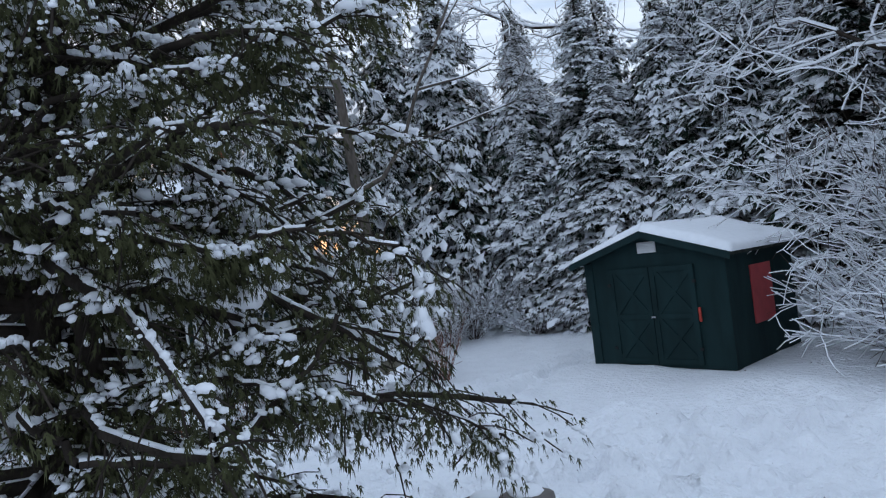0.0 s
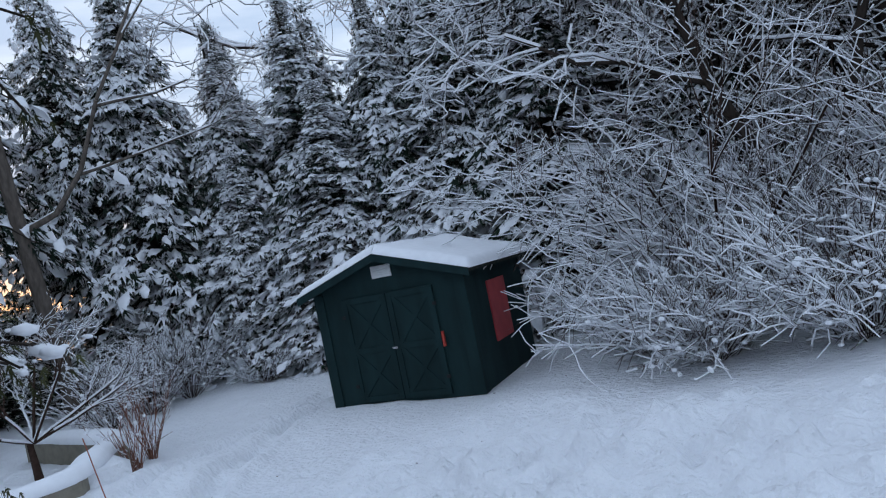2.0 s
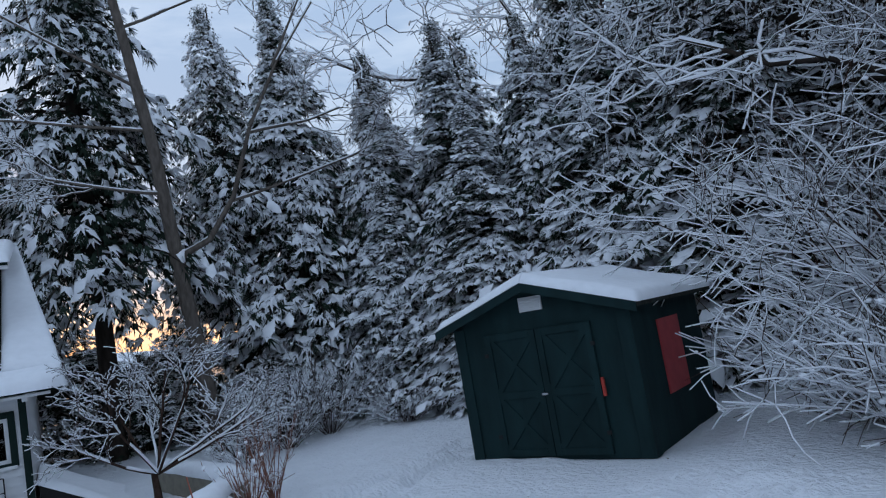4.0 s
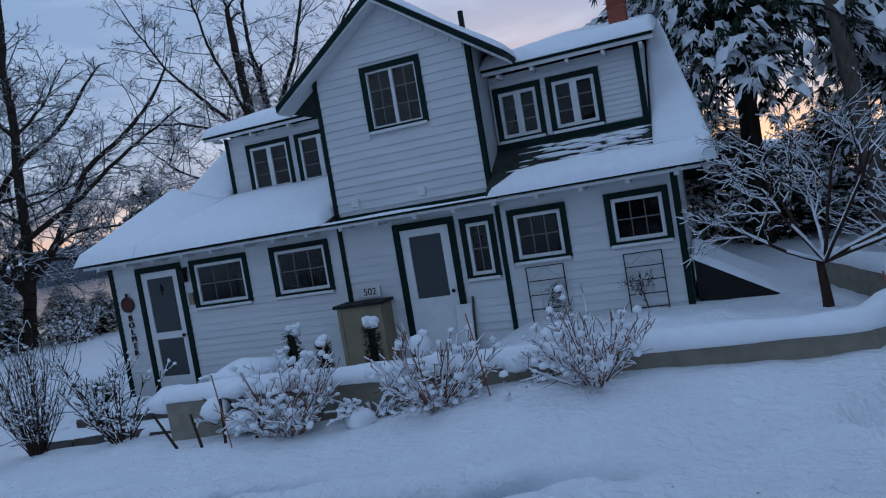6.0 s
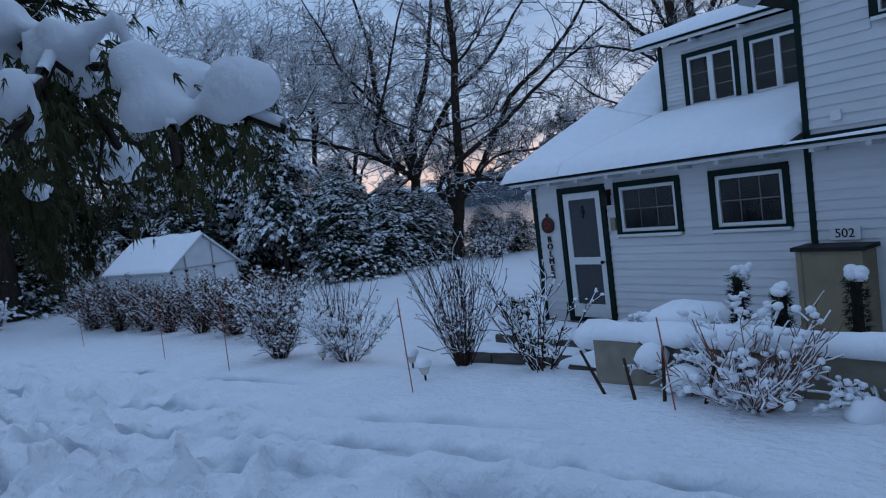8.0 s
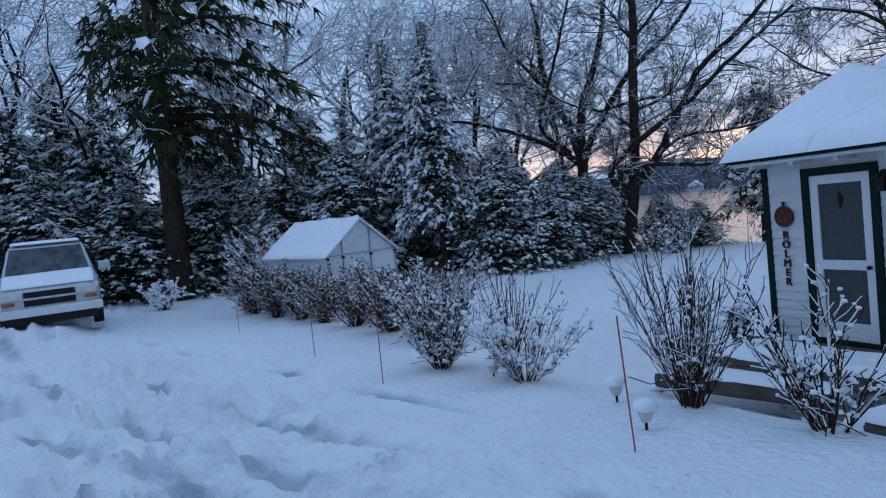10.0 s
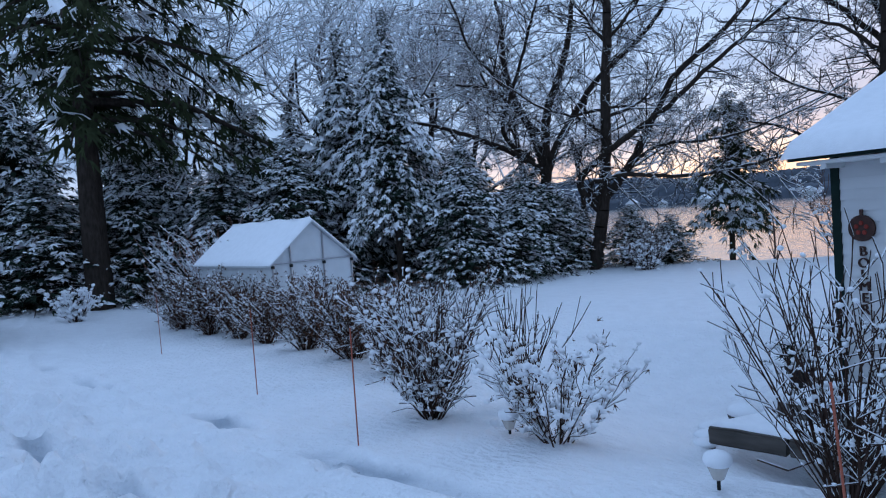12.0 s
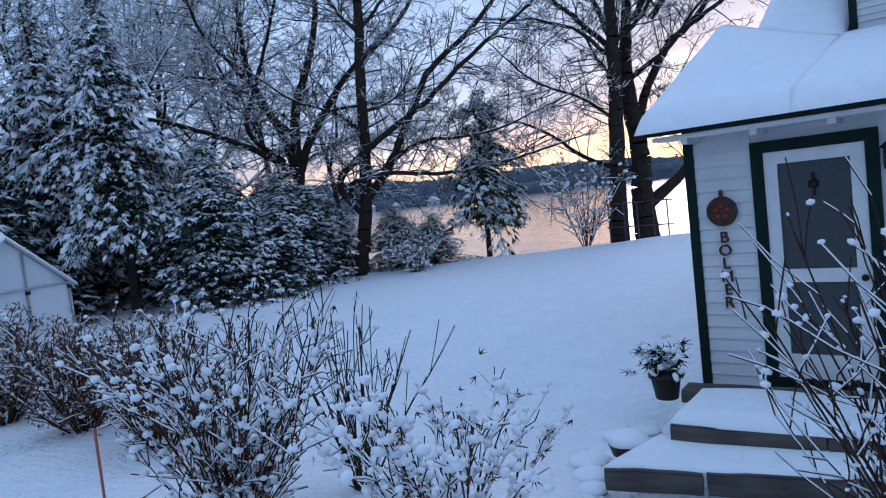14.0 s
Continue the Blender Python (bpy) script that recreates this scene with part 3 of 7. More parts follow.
def build_house():
    house = tagged(new("house"), "white clapboard cottage with dark green trim and snowy roof", "house")
    fw = [(-5.977, -4.813, 0.52, 1.34, 3, 2), (-4.365, -3.268, 0.52, 1.34, 3, 2), (-1.08, -0.56, 0.41, 1.3, 2, 2), (-0.363, 0.475, 0.55, 1.31, 3, 2), (0.996, 1.83, 0.6, 1.315, 3, 2)]
    doors = [(-7.155, -6.156, -0.92, 1.35, True), (-2.14, -1.16, -0.74, 1.365, False)]
    holes = [w[:4] for w in fw] + [d[:4] for d in doors]
    bm = bmesh.new()
    cells(bm, [X0, X1], [Z0 - 0.3, ZT], holes, WY, WY + 0.16)
    front = part("front_wall", bm, PAINT_WHITE, house, "white lapped clapboard wall")
    siding(front, X0 + 0.08, X1 - 0.09, Z0, ZT - 0.02, holes, WY)
    for w in fw:
        window(house, *w[:4], WY, w[4], w[5])
    for d in doors:
        door(house, *d[:4], WY, d[4])
    # corner boards, drain pipe, frieze
    for x, wd in ((X0, 0.09), (X1 - 0.09, 0.09), (-3.07, 0.075), (-0.52, 0.07)):
        boxed("corner_board", (x, WY - 0.035, Z0 - 0.2), (x + wd, WY + 0.02, ZT - 0.05), TRIM_GREEN, house, "dark green corner board")
    # side and back walls
    boxed("side_wall", (X0, WY + 0.16, Z0 - 0.3), (X0 + 0.16, 21.6, ZT), PAINT_WHITE, house)
    boxed("side_wall", (X1 - 0.16, WY + 0.16, Z0 - 0.3), (X1, 21.6, ZT), PAINT_WHITE, house)
    boxed("back_wall", (X0, 21.6, Z0 - 0.3), (X1, 21.76, ZT), PAINT_WHITE, house)
    for x, prof in ((X0, [(WY, ZT), (21.76, ZT), (21.76, ZT + 0.05), (LJOG, low_roof_z(LJOG) - 0.1), (WY, ZT + 0.04)]), (-7.3, [(LJOG, ZT), (21.7, ZT), (18.4, 4.1), (LJOG, low_roof_z(LJOG) - 0.1)]), (X1 - 0.16, [(WY, ZT), (21.76, ZT), (21.76, ZT + 0.05), (RIDGE_Y, roof_z(RIDGE_Y) - 0.12), (WY, ZT + 0.14)])):
        bm = bmesh.new()
        prism(bm, prof, "x", x, x + 0.16)
        part("gable_end_wall", bm, PAINT_WHITE, house)
    # floor, partition and ceiling coloured near black, so the panes show a shaded room
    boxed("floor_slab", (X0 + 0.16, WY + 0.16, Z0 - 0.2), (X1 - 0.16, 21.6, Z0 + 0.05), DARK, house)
    boxed("inner_partition", (X0 + 0.2, WY + 3.2, Z0), (X1 - 0.2, WY + 3.3, ZT + 0.02), ROOM_GLOOM, house)
    boxed("room_ceiling", (X0 + 0.16, WY + 0.16, ZT), (X1 - 0.16, 21.6, ZT + 0.06), ROOM_GLOOM, house)
    # main roof, both slopes
    rl, rr = -7.5, 1.95
    el, er = -8.0, 2.45
    th = 0.05
    zr, ze, ly, lz = roof_z(RIDGE_Y), EAVE_Z, 18.4, low_roof_z(18.4)
    zj, zd, zh = low_roof_z(LJOG), low_roof_z(LDY), 2.74  # the corner rises like a hip
    for pts in ([(-0.52, EAVE_Y, ze), (er, EAVE_Y, ze), (rr, RIDGE_Y, zr), (-0.52, RIDGE_Y, zr)], [(el, EAVE_Y, ze), (-6.7, EAVE_Y, ze), (-6.7, LJOG, zj), (el, LJOG, zh)], [(-6.7, EAVE_Y, ze), (-3.03, EAVE_Y, ze), (-3.03, LDY, zd), (-6.7, LDY, zd)], [(rl, LJOG, zh - 0.08), (-6.64, LJOG, zj), (-6.64, ly, lz), (rl, ly, lz)], [(rl, ly, lz), (-1.8, ly, lz), (-1.8, 22.1, ze - 0.25), (rl, 22.1, ze - 0.25)], [(-1.796, RIDGE_Y, zr), (rr, RIDGE_Y, zr), (er, 22.1, ze - 0.25), (-1.796, 22.1, ze - 0.25)]):
        bm = bmesh.new()
        up, dn = [bm.verts.new(v) for v in pts], [bm.verts.new((v[0], v[1], v[2] - th)) for v in pts]
        bm.faces.new(up), bm.faces.new(dn[::-1])
        for k in range(4):
            bm.faces.new((up[k - 1], up[k], dn[k], dn[k - 1]))
        bmesh.ops.recalc_face_normals(bm, faces=bm.faces)
        part("roof", bm, SHINGLE, house, "dark shingled roof")
    boxed("fascia", (el + 0.02, EAVE_Y - 0.025, EAVE_Z - 0.05), (er - 0.02, EAVE_Y + 0.002, EAVE_Z - 0.003), TRIM_GREEN, house, "thin dark green eave edge")
    boxed("eave_board", (-3.026, EAVE_Y + 0.004, EAVE_Z - 0.05), (-0.524, WY - 0.026, EAVE_Z - 0.004), SHINGLE, house)
    boxed("soffit", (X0 - 0.15, EAVE_Y + 0.02, EAVE_Z - 0.1), (X1 + 0.3, WY - 0.02, EAVE_Z - 0.06), TRIM_WHITE, house)
    for k in range(17):
        x = X0 + 0.1 + k * 0.6
        boxed("rafter_tail", (x, EAVE_Y + 0.06, EAVE_Z - 0.15), (x + 0.06, WY - 0.025, EAVE_Z - 0.1), TRIM_WHITE, house)
    # front gable over the doors
    gl, gr, gz0, gz1, gx, ga = -3.03, -0.52, 1.62, 3.72, -1.775, 4.6
    upw = (-2.235, -1.266, 2.78, 3.75)
    bm = bmesh.new()
    cells(bm, [gl, gr], [gz0, gz1 - 0.15], [upw], WY - 0.02, WY + 0.12)
    prism(bm, [(gl, gz1 - 0.15), (upw[0], gz1 - 0.15), (upw[0], 4.29), (gl, gz1)], "y", WY - 0.02, WY + 0.12)
    prism(bm, [(upw[1], gz1 - 0.15), (gr, gz1 - 0.15), (gr, gz1), (upw[1], 4.27)], "y", WY - 0.02, WY + 0.12)
    prism(bm, [(upw[0], upw[3]), (upw[1], upw[3]), (upw[1], 4.27), (gx, ga), (upw[0], 4.29)], "y", WY - 0.02, WY + 0.12)
    gw = part("gable_wall", bm, PAINT_WHITE, house, "white clapboard gable")

    def edge(z):
        k = max(0.0, (z - gz1) / (ga - gz1))
        return gl + 0.05 + k * (gx - gl), gr - 0.05 - k * (gr - gx)
    siding(gw, gl, gr, gz0 + 0.06, ga - 0.08, [upw], WY - 0.02, 0.125, edge)
    window(house, *upw, WY - 0.02, 2, 3, 2, stile=0.026)
    boxed("gable_skirt", (gl - 0.02, WY - 0.06, EAVE_Z), (gr + 0.02, WY + 0.02, gz0), TRIM_GREEN, house)
    for x in (gl - 0.02, gr - 0.05):
        boxed("corner_board", (x, WY - 0.055, gz0), (x + 0.07, WY + 0.04, gz1 + 0.02), TRIM_GREEN, house)
    for x in (-2.72, -1.62):
        boxed("vent", (x, WY - 0.075, 1.74), (x + 0.12, WY - 0.02, 1.86), TRIM_WHITE, house, "small white vent", 0.004)
    for x0, x1 in ((gl, gl + 0.1), (gr - 0.1, gr)):
        boxed("gable_side_wall", (x0, WY + 0.12, gz0), (x1, 17.0, gz1), PAINT_WHITE, house)
    sl = (ga - gz1) / (gx - gl)
    ov = 0.55
    for sg in (-1, 1):
        bm = bmesh.new()
        ex = gx + sg * (gx - gl + ov)
        ez = ga - sl * (gx - gl + ov)
        prism(bm, [(gx, ga + 0.02), (ex, ez + 0.02), (ex, ez + 0.1), (gx, ga + 0.12)], "y", WY - 0.3, 17.6)
        part("gable_roof", bm, SHINGLE, house)
        bm = bmesh.new()
        prism(bm, [(gx, ga + 0.02), (ex, ez + 0.01), (ex, ez + 0.1), (gx, ga + 0.12)], "y", WY - 0.33, WY - 0.302)
        part("barge_board", bm, TRIM_GREEN, house, "dark green barge board")
        bm = bmesh.new()
        prism(bm, [(gx, ga - 0.02), (ex, ez - 0.02), (ex, ez + 0.018), (gx, ga + 0.018)], "y", WY - 0.3, WY + 0.1)
        part("gable_soffit", bm, TRIM_WHITE, house)
    # dormers either side
    for x0, x1, yd, z0, z1, zw, top, wins in (
            (-0.5, 1.7, DY, roof_z(DY) - 0.02, 3.3, 3.12, (RIDGE_Y, roof_z(RIDGE_Y)), ((-0.46, 0.27), (0.35, 1.12))),
            (-6.64, -3.05, LDY, low_roof_z(LDY) - 0.02, 3.65, 3.44, (18.4, 4.4), ((-6.17, -5.14), (-5.02, -3.97)))):
        hol = [(a, b, z0 + 0.12, zw) for a, b in wins]
        bm = bmesh.new()
        cells(bm, [x0, x1], [z0 - 0.2, z1], hol, yd, yd + 0.12)
        dw = part("dormer_wall", bm, PAINT_WHITE, house)
        siding(dw, x0 + 0.03, x1 - 0.03, z0 + 0.03, z1, hol, yd, 0.075)
        for h in hol:
            window(house, *h, yd, 1, 3, 2, 0.08)
        boxed("dormer_sill_board", (x0, yd - 0.05, z0 - 0.06), (x1, yd + 0.01, z0 + 0.09), TRIM_GREEN, house)
        x = x1 - 0.07 if x0 > -1 else x0
        boxed("corner_board", (x, yd - 0.045, z0), (x + 0.08, yd + 0.03, z1), TRIM_GREEN, house)
        under = roof_z if x0 > -1 else low_roof_z
        for x in (x0, x1 - 0.12):
            bm = bmesh.new()
            prism(bm, [(yd + 0.12, z0 - 0.2), (17.2, under(17.2) - 0.2), (17.2, z1 + (top[1] - z1) * 0.6), (yd + 0.12, z1)], "x", x, x + 0.12)
            part("dormer_cheek", bm, PAINT_WHITE, house)
        a, b = (x0, x1 + 0.22) if x0 > -1 else (x0 - 0.3, x1)
        bm = bmesh.new()
        prism(bm, [(yd - 0.3, z1 - 0.02), (top[0], top[1] - 0.02), (top[0], top[1] + 0.07), (yd - 0.3, z1 + 0.07)], "x", a, b)
        part("dormer_roof", bm, TRIM_WHITE, house, "white boarded dormer roof edge")
        boxed("dormer_fascia", (a, yd - 0.325, z1 + 0.035), (b, yd - 0.302, z1 + 0.07), TRIM_GREEN, house, "thin dark green edge")
        for k in range(5):
            xr = a + 0.2 + k * (b - a - 0.4) / 4
            boxed("rafter_tail", (xr, yd - 0.27, z1 - 0.07), (xr + 0.05, yd - 0.03, z1 - 0.022), TRIM_WHITE, house)
        sz = z1 + 0.073
        snow_slab("roof_snow", [(a - 0.03, yd - 0.36, sz), (b + 0.03, yd - 0.36, sz), (b + 0.03, top[0], top[1] + 0.073), (a - 0.03, top[0], top[1] + 0.073)], 0.15, "thick snow on a dormer roof", seed=int(x0 * 10) % 97)
        # dark sheet added behind the dormer windows in place of the room's shade
        boxed("dormer_back", (x0 + 0.12, yd + 1.25, z0 - 0.1), (x1 - 0.12, yd + 1.3, z1), ROOM_GLOOM, house)
    # snow on the main slopes
    e = 0.006
    zz = lambda y: roof_z(y) + e
    lo = lambda y: low_roof_z(y) + e
    y0 = EAVE_Y - 0.08
    snow_slab("roof_snow", [(el - 0.04, y0, lo(y0)), (-6.7, y0, lo(y0)), (-6.7, LJOG, lo(LJOG)), (el - 0.04, LJOG, zh + e)], 0.18, "smooth thick snow on the lower roof", seed=3, rims=(1, 0, 0, 1), lump=0.008)
    snow_slab("roof_snow", [(-6.7, y0, lo(y0)), (-3.06, y0, lo(y0)), (-3.06, LDY - 0.06, lo(LDY - 0.06)), (-6.7, LDY - 0.06, lo(LDY - 0.06))], 0.18, "snow on the lower roof before the dormer", seed=4, rims=(1, 1, 0, 0), lump=0.008)
    snow_slab("roof_snow", [(rl - 0.04, LJOG - 0.02, zh - 0.07), (-6.67, LJOG - 0.02, lo(LJOG)), (-6.67, ly, lo(ly)), (rl - 0.04, ly, lo(ly))], 0.18, "thick snow on the roof beside a dormer", seed=5, rims=(0, 1, 0, 1), lump=0.008)
    snow_slab("roof_snow", [(1.73, EAVE_Y + 0.4, zz(EAVE_Y + 0.4)), (er + 0.01, EAVE_Y + 0.3, zz(EAVE_Y + 0.3)), (rr + 0.04, RIDGE_Y, zz(RIDGE_Y)), (1.73, RIDGE_Y, zz(RIDGE_Y))], 0.12, "snow along the roof edge", seed=6, rims=(0, 1, 0, 1))
    snow_slab("roof_snow", [(-0.5, EAVE_Y - 0.06, zz(EAVE_Y - 0.06)), (er + 0.03, EAVE_Y - 0.06, zz(EAVE_Y - 0.06)), (er - 0.02, EAVE_Y + 0.42, zz(EAVE_Y + 0.42)), (-0.1, EAVE_Y + 0.3, zz(EAVE_Y + 0.3))], 0.12, "ridge of snow along the eave", seed=7)
    snow_slab("roof_snow", [(-3.1, EAVE_Y - 0.05, zz(EAVE_Y - 0.05)), (-0.45, EAVE_Y - 0.05, zz(EAVE_Y - 0.05)), (-0.45, WY - 0.08, zz(EAVE_Y - 0.05)), (-3.1, WY - 0.08, zz(EAVE_Y - 0.05))], 0.03, "thin snow under the gable", seed=8, lump=0.005)
    for sg in (-1, 1):
        ex, ez = gx + sg * (gx - gl + ov + 0.03), ga - sl * (gx - gl + ov) + 0.1
        snow_slab("roof_snow", [(gx, WY - 0.31, ga + 0.122), (ex, WY - 0.31, ez), (ex, 17.5, ez), (gx, 17.5, ga + 0.122)], 0.09, "snow on the gable roof", seed=9 + sg, lump=0.008, rims=(1, 1, 0, 0))
    # patchy streaks of snow on the bare shingles under the dormer
    rng = np.random.default_rng(12)
    n = 150
    y = rng.uniform(EAVE_Y + 0.4, DY - 0.1, n)
    x = 1.7 - rng.beta(1.2, 2.2, n) * 1.9
    pos = np.column_stack([x, y, roof_z(y) + 0.005])
    fwd = np.tile([1.0, 0, 0], (n, 1))
    v, f = scatter(*ICO1, pos, fwd, np.column_stack([rng.uniform(0.06, 0.26, n), rng.uniform(0.02, 0.05, n), rng.uniform(0.008, 0.02, n)]), rng, 0.03)
    tagged(obj("snow_streaks", fast_mesh("snow_streaks", v, f, True), SNOW), "streaks of half-melted snow on dark shingles", "snow", kind="stuff")
    # chimney: separate bricks round a core
    ch = new("chimney")
    ch.parent = house
    ch["label"] = "red brick chimney with a metal cap"
    cx0, cx1, cy0, cy1, cz0, cz1 = 1.2, 1.5, 16.2, 16.6, 3.4, 4.78
    boxed("core", (cx0 + 0.012, cy0 + 0.012, cz0), (cx1 - 0.012, cy1 - 0.012, cz1 - 0.01), MORTAR, ch)
    k, z = 0, cz0 + 0.3
    while z < cz1:
        o = 0.0 if k % 2 else 0.075
        for side in range(2):
            xx = cx0 - o
            while xx < cx1 - 0.01:
                a, b = max(xx, cx0), min(xx + 0.142, cx1)
                if b - a > 0.02:
                    boxed("brick", (a, cy0 if side == 0 else cy1 - 0.02, z), (b, (cy0 + 0.02) if side == 0 else cy1, z + 0.056), BRICK, ch)
                xx += 0.15
        for xs in (cx0, cx1 - 0.02):
            boxed("brick", (xs, cy0 + 0.022, z), (xs + 0.02, (cy0 + cy1) / 2 - 0.004, z + 0.056), BRICK, ch)
            boxed("brick", (xs, (cy0 + cy1) / 2 + 0.004, z), (xs + 0.02, cy1 - 0.022, z + 0.056), BRICK, ch)
        z += 0.066
        k += 1
    boxed("cap", (cx0 + 0.03, cy0 + 0.05, cz1 - 0.005), (cx1 - 0.03, cy1 - 0.05, cz1 + 0.14), BLACK, ch, "dark metal cap", 0.02)
    bm = bmesh.new()
    rod(bm, (-1.35, 16.2, 3.6), (-1.35, 16.2, 5.0), 0.05, 0.05, 10)
    part("vent_pipe", bm, BLACK, house, "black vent pipe")
    return house


HOUSE = build_house()

# ---- the shed ----
SHED = Matrix.Translation((7.31, 10.98, -0.48)) @ Matrix.Rotation(-1.167, 4, "Z")


def build_shed():
    """Front along local x (from 0), depth along local y."""
    W, D, E, A = 2.6, 2.6, 1.86, 2.265
    shed = new("shed")
    shed.matrix_world = SHED
    tagged(shed, "dark green wooden garden shed with snowy gable roof", "shed")
    bm = bmesh.new()
    prism(bm, [(0, 0), (W, 0), (W, E), (W / 2, A), (0, E)], "y", 0, 0.06)
    part("front_wall", bm, SHED_GREEN, shed)
    bm = bmesh.new()
    prism(bm, [(0, 0), (W, 0), (W, E), (W / 2, A), (0, E)], "y", D - 0.06, D)
    part("back_wall", bm, SHED_GREEN, shed)
    for x in (0, W - 0.06):
        boxed("side_wall", (x, 0.06, 0), (x + 0.06, D - 0.06, E - 0.02), SHED_GREEN, shed)
    for x in (-0.012, W - 0.16):
        boxed("corner_trim", (x, -0.03, 0), (x + 0.17, 0.0, E - 0.03), SHED_GREEN, shed, "", 0.004)
    boxed("corner_trim", (W, -0.03, 0), (W + 0.025, 0.16, E - 0.03), SHED_GREEN, shed)
    # double doors with framed and crossed boards
    dw, dh, dx = 0.79, 1.7, 0.5
    for k in range(2):
        a = dx + k * (dw + 0.012)
        d = boxed("door", (a, -0.03, 0.06), (a + dw, -0.004, dh), SHED_GREEN, shed)
        t = 0.09
        for p, q in (((a, 0.06), (a + t, dh)), ((a + dw - t, 0.06), (a + dw, dh)), ((a + t, dh - t), (a + dw - t, dh)), ((a + t, 0.06), (a + dw - t, 0.06 + t)), ((a + t, 0.82), (a + dw - t, 0.82 + t))):
            boxed("rail", (p[0], -0.052, p[1]), (q[0], -0.031, q[1]), SHED_GREEN, d, "", 0.003)
        for z0, z1 in ((0.06 + t, 0.82), (0.82 + t, dh - t)):
            for s in (0, 1):
                bm = bmesh.new()
                u0, u1 = (a + t, a + dw - t) if s else (a + dw - t, a + t)
                dxn, dzn = (u1 - u0), (z1 - z0)
                ln = math.hypot(dxn, dzn)
                ox, oz = -dzn / ln * 0.04, dxn / ln * 0.04
                prism(bm, [(u0 + ox, z0 + oz), (u1 + ox, z1 + oz), (u1 - ox, z1 - oz), (u0 - ox, z0 - oz)], "y", -0.046 - 0.003 * s, -0.031)
                part("brace", bm, SHED_GREEN, d)
        if k == 0:
            boxed("latch", (a + dw - 0.03, -0.075, 0.84), (a + dw + 0.06, -0.053, 0.87), CHROME, d, "bright metal latch", 0.004)
        for z in (0.3, 1.4):
            xh = a if k == 0 else a + dw
            boxed("hinge", (xh - 0.03, -0.06, z), (xh + 0.03, -0.05, z + 0.05), BLACK, d)
    boxed("handle", (dx + 2 * dw + 0.03, -0.07, 0.77), (dx + 2 * dw + 0.07, -0.035, 1.0), ORANGE, shed, "faded orange-red handle", 0.008)
    v = boxed("vent", (W / 2 - 0.18, -0.03, 1.94), (W / 2 + 0.16, -0.002, 2.13), TRIM_WHITE, shed, "white louvred vent", 0.004)
    for k in range(5):
        bm = bmesh.new()
        z = 1.955 + 0.034 * k
        prism(bm, [(-0.046, z), (-0.031, z + 0.026), (-0.031, z)], "x", W / 2 - 0.16, W / 2 + 0.14)
        part("louvre", bm, TRIM_WHITE, v)
    boxed("side_panel", (W + 0.004, 0.82, 0.6), (W + 0.03, 1.6, 1.56), RED, shed, "faded red panel", 0.004)
    boxed("skid", (0.02, 0.02, -0.25), (W - 0.02, D - 0.02, 0.0), BLACK, shed)
    sl = (A - E) / (W / 2)
    for sg in (-1, 1):
        ex, ez = W / 2 + sg * (W / 2 + 0.2), A - sl * (W / 2 + 0.2)
        bm = bmesh.new()
        prism(bm, [(W / 2, A), (ex, ez), (ex, ez + 0.06), (W / 2, A + 0.06)], "y", -0.2, D + 0.15)
        part("roof", bm, SHINGLE, shed)
        bm = bmesh.new()
        prism(bm, [(W / 2, A - 0.06), (ex, ez - 0.06), (ex, ez + 0.05), (W / 2, A + 0.05)], "y", -0.222, -0.202)
        part("barge_board", bm, SHED_GREEN, shed)
        pts = [(W / 2, -0.23, A + 0.063), (ex + sg * 0.03, -0.23, ez + 0.055), (ex + sg * 0.03, D + 0.18, ez + 0.055), (W / 2, D + 0.18, A + 0.063)]
        sn = snow_slab("roof_snow", pts, 0.12, "snow on the shed roof", seed=20 + sg, lump=0.006, rims=(1, 1, 1, 0))
        sn.matrix_world = SHED
    return shed


build_shed()

# ---- trees and shrubs ----


